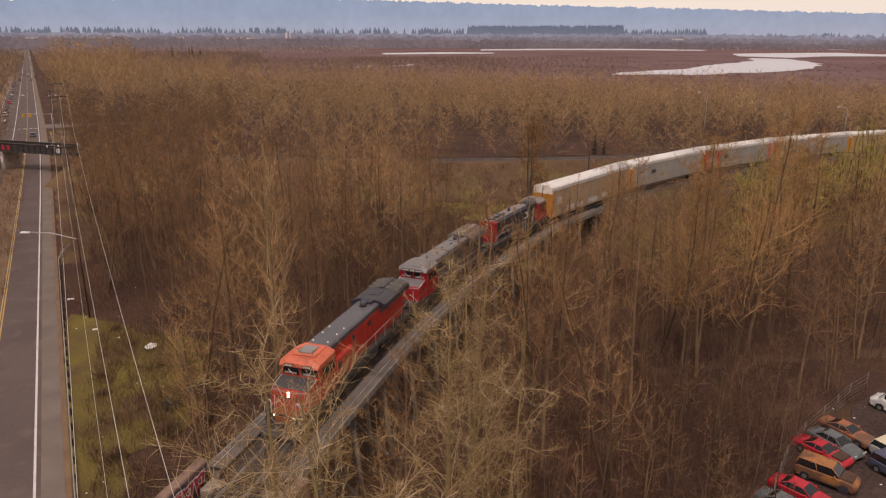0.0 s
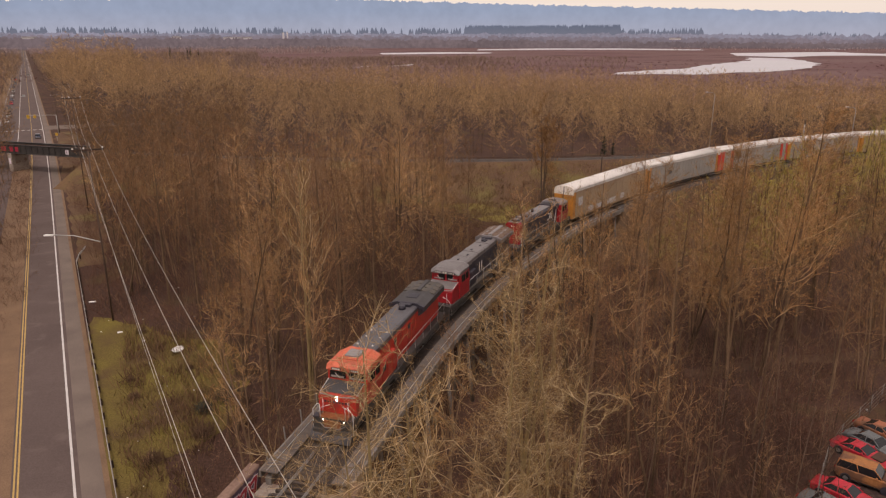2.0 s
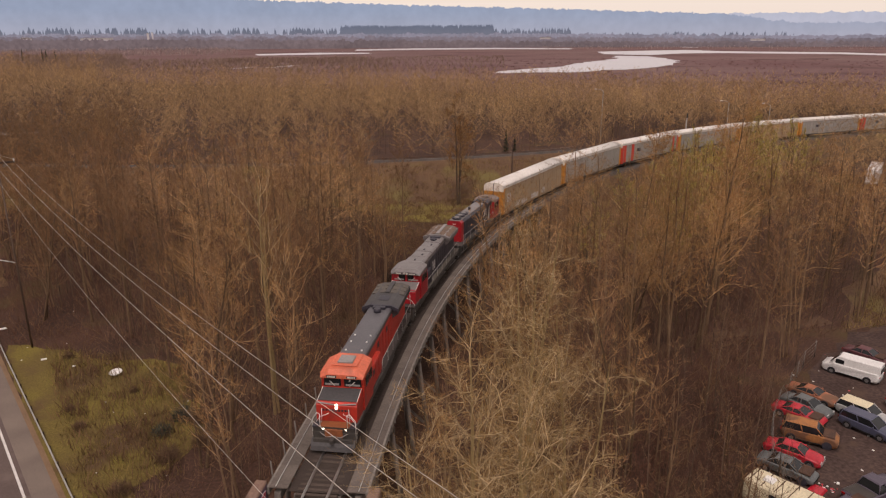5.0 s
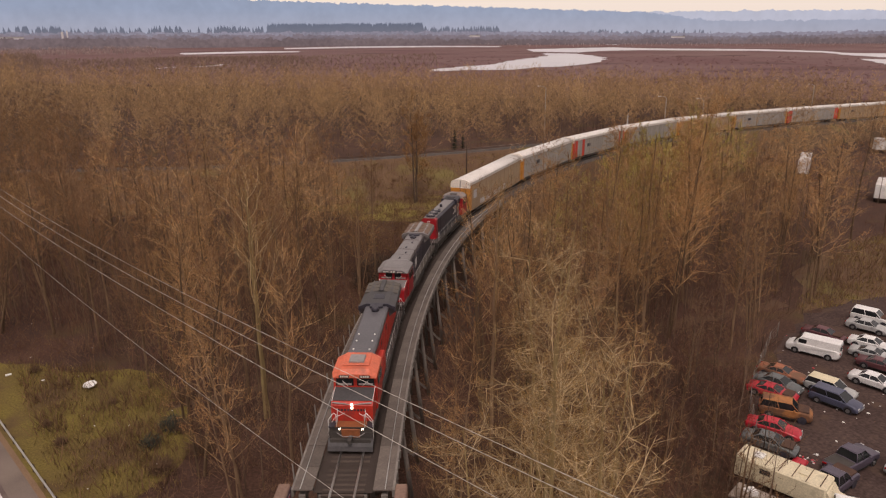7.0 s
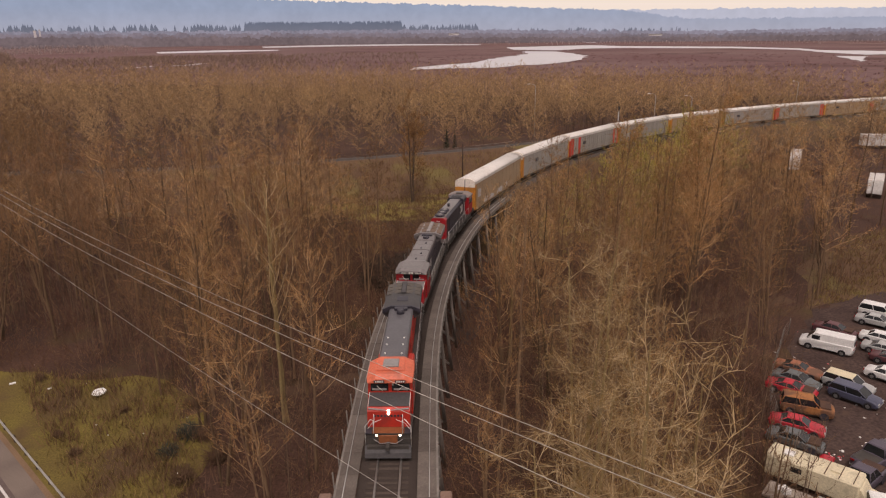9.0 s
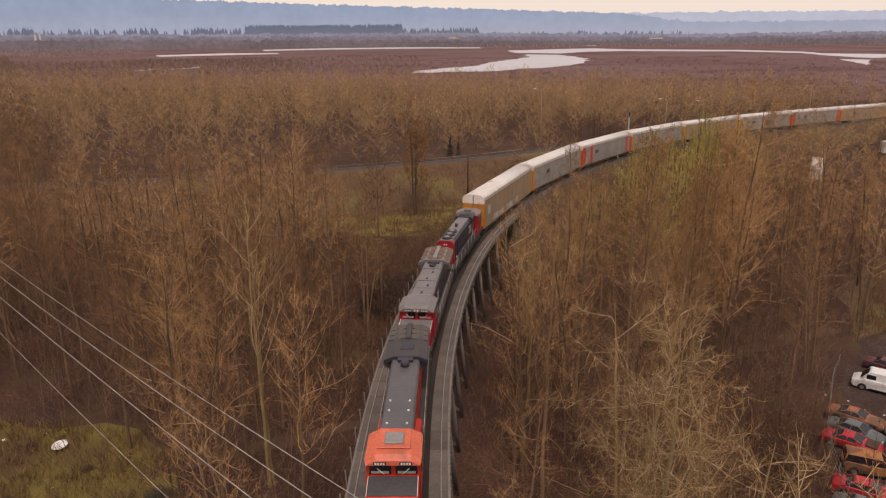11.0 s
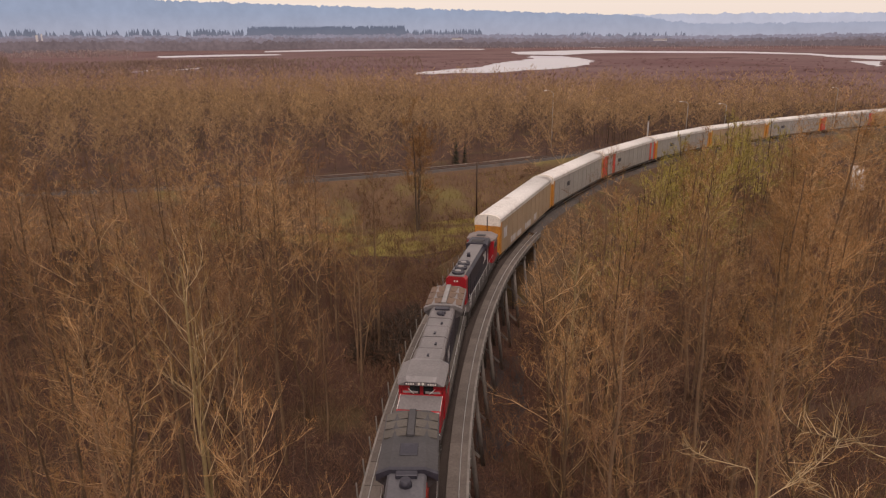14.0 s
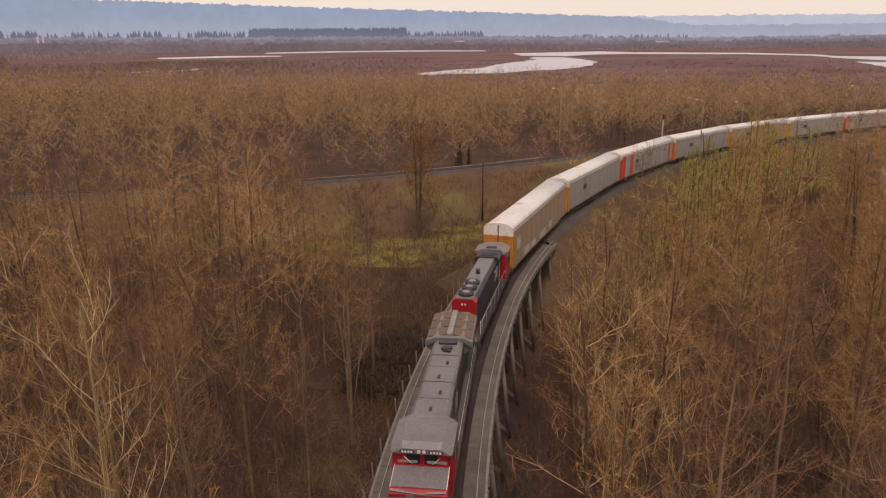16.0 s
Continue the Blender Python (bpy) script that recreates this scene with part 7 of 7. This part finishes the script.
DISTANT = [clump(110 + i, 15, 0.26) for i in range(6)]
SCRUB_WOOD = mat("marsh_edge_scrub_wood", (0.29, 0.205, 0.16), (0.17, 0.115, 0.092), 0.02, 0.9, island=0.35, world_space=True)
# base colour greyed and paled to put distance haze into it
HAZED_WOOD = mat("haze_tinted_distant_wood", (0.38, 0.295, 0.275), (0.25, 0.19, 0.185), 0.008, 0.9, island=0.25, world_space=True)
woodland("distant_wood", DISTANT, 1100, 760, 1330, (-20, 6), 8, "thin brown woods along the marsh", SCRUB_WOOD, 0.8, 0.5, edge=False)
woodland("distant_wood", DISTANT, 2700, 760, 1900, (-38, -14), 8, "brown bare woods beyond the near forest", SCRUB_WOOD, 0.8, 0.85, edge=False)
woodland("distant_wood", DISTANT, 380, 900, 1330, (-8, 4), 9, "thinning brown woods at the marsh edge", SCRUB_WOOD, 0.5, 0.65, edge=False)
woodland("marsh_scrub", DISTANT, 2300, 680, 1480, (-22, 15), 9, "low brown scrub on the marsh", SCRUB_WOOD, 0.8, 0.38, edge=False)
woodland("distant_wood", DISTANT, 2400, 1750, 3700, (-38, -6), 16, "distant bare woods tinted greyish purple for haze", HAZED_WOOD, 0.8, 1.0, edge=False)
woodland("distant_wood", DISTANT, 700, 2300, 3700, (18, 52), 18, "thin far line of bare trees across the wetland", HAZED_WOOD, 0.8, 0.7, edge=False)


def ground_z(x, y):
    """Height of the ground: flat but for the two railway banks."""
    z = 0.0
    for line, zf, slope, s0 in ((BRANCH, branch_z, 2.3, 48), (MAIN, rail_z, 1.5, TRESTLE_B)):
        if abs(x) > 400 or y > 400:
            continue
        d, s = gap(line, x, y)
        h = zf(s) - 0.55
        if s > s0:
            z = max(z, min(h, h * (1 - (d - 2.9) / (h * slope))) - 0.15)
    return z


def tufts(name, count, place, high, radius, each, label, material):
    """Small clumps of blades or stems scattered over open ground."""
    p0, p1 = [], []
    made = 0
    while made < count:
        x, y, k = place()
        if x is None:
            continue
        made += 1
        for _ in range(each):
            q = np.array((x + rng.normal(0, 0.35) * k, y + rng.normal(0, 0.35) * k, ground_z(x, y)))
            p0.append(q), p1.append(q + np.array((rng.normal(0, 0.35), rng.normal(0, 0.35), 1.0)) * high * k * rng.uniform(0.5, 1.3))
    v, f = blades(np.array(p0), np.array(p1), radius)
    return tagged(new(name, tri_mesh(name, v, f, material)), label, "grass", kind="stuff")


LAKES = [ob for ob in bpy.data.objects if ob.name.startswith("lake")]
LAKES = [[(v.co.x, v.co.y) for v in ob.data.vertices] for ob in LAKES]


def in_marsh():
    a, u = radians(rng.uniform(-36, 52)), rng.random() ** 1.5
    d = float(np.interp(math.degrees(a), (-38, -15, 0, 17, 50), (730, 640, 530, 425, 380))) + 900 * u
    if any(poly_has(p, -8 + d * math.sin(a), 12 + d * math.cos(a)) for p in LAKES):
        return None, None, None
    return -8 + d * math.sin(a), 12 + d * math.cos(a), 3.0


MEADOWS = ([(2, 112), (20, 110), (66, 158), (60, 168), (28, 168), (-12, 166), (-4, 134)], [(37, 106), (64, 134), (120, 165), (126, 150), (72, 120), (52, 104)], [(-44, 83), (-26, 74), (-23, 45), (-28, 44)], [(52, 70), (80, 92), (130, 105), (120, 80), (66, 70)])


def in_meadow():
    p = MEADOWS[(0, 0, 1, 3, 0, 1, 3, 2)[rng.integers(8)]]
    x, y = rng.uniform(min(q[0] for q in p), max(q[0] for q in p)), rng.uniform(min(q[1] for q in p), max(q[1] for q in p))
    if not poly_has(p, x, y) or gap(MAIN, x, y)[0] < 4 or gap(BRANCH, x, y)[0] < 4 or gap(ROAD, x, y)[0] < 4:
        return None, None, None
    return x, y, rng.uniform(0.5, 1.6)


tufts("marsh_reeds", 2200, in_marsh, 0.55, 0.2, 10, "low reddish reeds and willow scrub on the marsh", mat("reddish_reeds", (0.16, 0.076, 0.068), (0.125, 0.068, 0.058), 0.01, 0.9, island=0.3, world_space=True))
tufts("meadow_tufts", 6500, in_meadow, 0.55, 0.03, 7, "tufts of rough winter grass", mat("winter_grass_blades", (0.26, 0.205, 0.06), (0.19, 0.13, 0.055), 0.05, 0.9, island=0.4, world_space=True))


def brush(count, near, far, az, tall=1.0, tone=None):
    """Undergrowth: tangles of saplings and brambles on the wood's floor."""
    p0, p1, t0, t1 = [], [], [], []
    made = 0
    while made < count:
        d = near + (far - near) * rng.random() ** 0.7
        a = radians(rng.uniform(*az))
        x, y = -8 + d * math.sin(a), 12 + d * math.cos(a)
        if any(poly_has(p, x, y) for p in OPEN[:2]) or (poly_has(OPEN[2], x, y) and rng.random() < 0.7) or gap(MAIN, x, y)[0] < 3.6 or gap(BRANCH, x, y)[0] < (5 if x > -10 else 2.8) or gap(ROAD, x, y)[0] < 4.4:
            continue
        made += 1
        big, base = rng.random() ** 2, ground_z(x, y)
        for _ in range(7):
            q = np.array((x + rng.normal(0, 0.9), y + rng.normal(0, 0.9), base))
            d3 = unit(np.array((rng.normal(0, 0.6), rng.normal(0, 0.6), 1.0)))
            q1 = q + d3 * (0.9 + 3.8 * big) * tall * rng.uniform(0.5, 1.2)
            p0.append(q), p1.append(q1)
            c = q + (q1 - q) * rng.uniform(0.2, 0.95, (5, 1))
            t0.append(c), t1.append(c + unit(d3 + rng.normal(0, 0.75, (5, 3))) * (0.4 + 1.1 * big) * tall * rng.uniform(0.5, 1.2, (5, 1)))
    v, f = gather([spikes(np.array(p0), np.array(p1), np.full(len(p0), 0.016)), blades(np.concatenate(t0), np.concatenate(t1), 0.012)])
    ob = new("undergrowth", tri_mesh("undergrowth", v, f, tone or mat("reddish_brush", (0.145, 0.07, 0.044), (0.072, 0.038, 0.027), 0.06, 0.9, island=0.3, world_space=True)))
    return tagged(ob, "tangled reddish-brown undergrowth on the forest floor", "undergrowth", kind="stuff")


brush(2300, 14, 150, (-50, 58))
brush(900, 60, 125, (-12, 16))
brush(900, 24, 62, (14, 46))
brush(800, 55, 95, (4, 40))
brush(1500, 75, 260, (-33, -20))
STEMS = mat("tan_sapling_stems", (0.21, 0.125, 0.07), (0.13, 0.074, 0.044), 0.1, 0.9, island=0.5, world_space=True)
brush(1700, 24, 130, (-40, 44), 1.25, STEMS)
brush(500, 60, 110, (-16, 14), 1.5, STEMS)
brush(1100, 130, 420, (-20, 46), 1.4, STEMS)
brush(420, 95, 190, (12, 44), 0.7)
brush(650, 88, 180, (16, 44), 1.25, STEMS)
brush(200, 80, 130, (10, 22), 0.9, STEMS)

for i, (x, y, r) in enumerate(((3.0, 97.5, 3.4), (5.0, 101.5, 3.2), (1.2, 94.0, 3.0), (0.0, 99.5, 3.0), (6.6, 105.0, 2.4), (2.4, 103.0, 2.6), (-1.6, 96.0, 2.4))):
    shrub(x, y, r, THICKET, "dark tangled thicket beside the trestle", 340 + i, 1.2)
for i, (x, y, r, green) in enumerate(SHRUBS):
    shrub(x, y, r, DRY if green else LEAF, "dry brown shrub on the grassy verge" if green else "dark green shrub on the grassy verge", 300 + i)

tufts("low_scrub", 2600, in_meadow, 1.3, 0.03, 9, "low reddish scrub on the rough ground", mat("reddish_scrub", (0.19, 0.11, 0.06), (0.14, 0.08, 0.05), 0.05, 0.9, island=0.4, world_space=True))

# ---- conifers and distant buildings ----
NEEDLE = mat("dark_fir_needles", (0.035, 0.045, 0.03), (0.05, 0.055, 0.035), 0.3, 0.85, island=0.3)


def conifer(x, y, high, seed, z=0.0):
    g = np.random.default_rng(seed)
    p0, p1, rr = [], [], []
    for k in range(260):
        u = g.uniform(0.08, 1.0)
        az = g.uniform(0, 6.28)
        ln = high * 0.2 * (1.05 - u)
        q = np.array((0, 0, high * u))
        p0.append(q), p1.append(q + np.array((math.cos(az), math.sin(az), g.uniform(-0.35, 0.1))) * ln), rr.append(high * 0.012)
    v, f = spikes(np.array(p0), np.array(p1), rr)
    t = thing("conifer", "dark green conifer among bare trees", "tree", "conifers", pose(x, y, z))
    part("crown", tri_mesh("crown", v, f, NEEDLE), None, t)
    part("trunk", Mesh().tube([(0, 0, -0.2), (0, 0, high * 0.97)], [0.02 * high, 0.01], 6), BARK, t)


for i, (x, y, h) in enumerate(((44.3, 202, 9), (47.5, 204, 7), (-500, 1330, 24), (-472, 1340, 22), (-468, 1345, 24), (-455, 1350, 20), (-561, 1310, 22))):
    conifer(x, y, h, 500 + i)

FAR_WALL = mat("far_white_walls", (0.62, 0.6, 0.61), (0.55, 0.52, 0.53), 0.02, 0.7)
for i, (az, z, w, h) in enumerate(((-26.3, 36, 120, 8), (-23.8, 34, 130, 7), (-20, 40, 40, 8), (-15.6, 38, 130, 7), (-12.2, 36, 9, 30), (-11.9, 36, 6, 34), (-29.5, 40, 60, 7), (18, 33, 50, 6), (33.5, 22, 60, 6))):
    x, y = polar(az, 3506)
    b = thing("distant_building", "tiny pale building below the far hills", "building", "distant buildings", pose(x, y, 0, 0, 0, -az))
    part("wall", Mesh().box(-w / 2, w / 2, -12, 9, z, z + h), FAR_WALL, b)
    part("roof", Mesh().prism([(-w / 2 - 1, z + h), (w / 2 + 1, z + h), (w / 2 - 2, z + h + 2.5), (-w / 2 + 2, z + h + 2.5)], -13, 10), GALV, b)

# ---- ties, walkway panels and railing posts ----
tie_mesh = Mesh().box(-1.3, 1.3, -0.115, 0.115, -0.40, -0.17, 0.015).data("tie", TIE)
s = 0.3
while s < 110:
    x, y, h = on(MAIN, s)
    t = new("tie", tie_mesh)
    t.parent = trestle
    t.matrix_world = pose(x, y, rail_z(s), 0, 0, -math.degrees(h))
    s += 0.5
panel = Mesh().box(-0.6, 0.6, -1.2, 1.2, -0.06, 0.04, 0.01).data("walkway_panel", PLANK)
cleat = Mesh().box(-0.05, 0.05, -0.05, 0.05, -0.5, 0.06).data("fascia_cleat", TIMBER)
post = Mesh().box(-0.04, 0.04, -0.04, 0.04, -0.5, 1.05).data("railing_post", TIMBER)
for side in (-1, 1):
    s = TRESTLE_A + 1.2
    while s < TRESTLE_B - 1:
        x, y, h = on(MAIN, s, side * 2.46)
        p = new("walkway_panel", panel)
        p.parent = trestle
        p.matrix_world = pose(x, y, rail_z(s), 0, 0, -math.degrees(h))
        if side < 0:
            x, y, h = on(MAIN, s, -3.24)
            q = new("railing_post", post)
            q.parent = trestle
            q.matrix_world = pose(x, y, rail_z(s), random.Random(int(s * 10)).uniform(-3, 3), -3, -math.degrees(h))
        else:
            for ds in (-0.6, 0.6):
                x, y, h = on(MAIN, s + ds, 3.24)
                q = new("fascia_cleat", cleat)
                q.parent = trestle
                q.matrix_world = pose(x, y, rail_z(s), 0, 0, -math.degrees(h))
        s += 2.42
# dark sheet just below the tie tops, between the walkways
bed = ribbon(MAIN, (-1.85, 1.85), (-0.19, -0.19), TRESTLE_A, TRESTLE_B, rail_z, 3)
part("ballast_bed", bed, BED_DARK, trestle, "dark bed between the walkways")

# paint on the near wing wall: a dark field, and the letters' shapes left as bars, red on pale
field = part("painted_field", Mesh().box(-3.25, -3.23, -6.5, 0.22, RAIL_Z - 2.4, RAIL_Z + 0.12), GRAFFITI, abut)


def spray(y, z, w, h, lean, material, proud):
    m = pose(-3.23, y, RAIL_Z + z, lean)
    part("spray_bar", Mesh().box(0, proud, -w / 2, w / 2, -h / 2, h / 2, 0, m), material, field)


for k in range(5):
    y = -0.75 - 1.2 * k
    for dy, dz, w, h, lean in ((-0.33, -0.85, 0.26, 1.35, 12), (0.3, -0.75, 0.24, 1.2, -16), (0.0, -0.35, 0.62, 0.24, 18), (0.05, -1.0, 0.55, 0.2, -22)):
        spray(y + dy, dz - 0.06 * (k % 2), w + 0.13, h + 0.13, lean, PALE_SPRAY, 0.012)
        spray(y + dy, dz - 0.06 * (k % 2), w, h, lean, RED_SPRAY, 0.02)
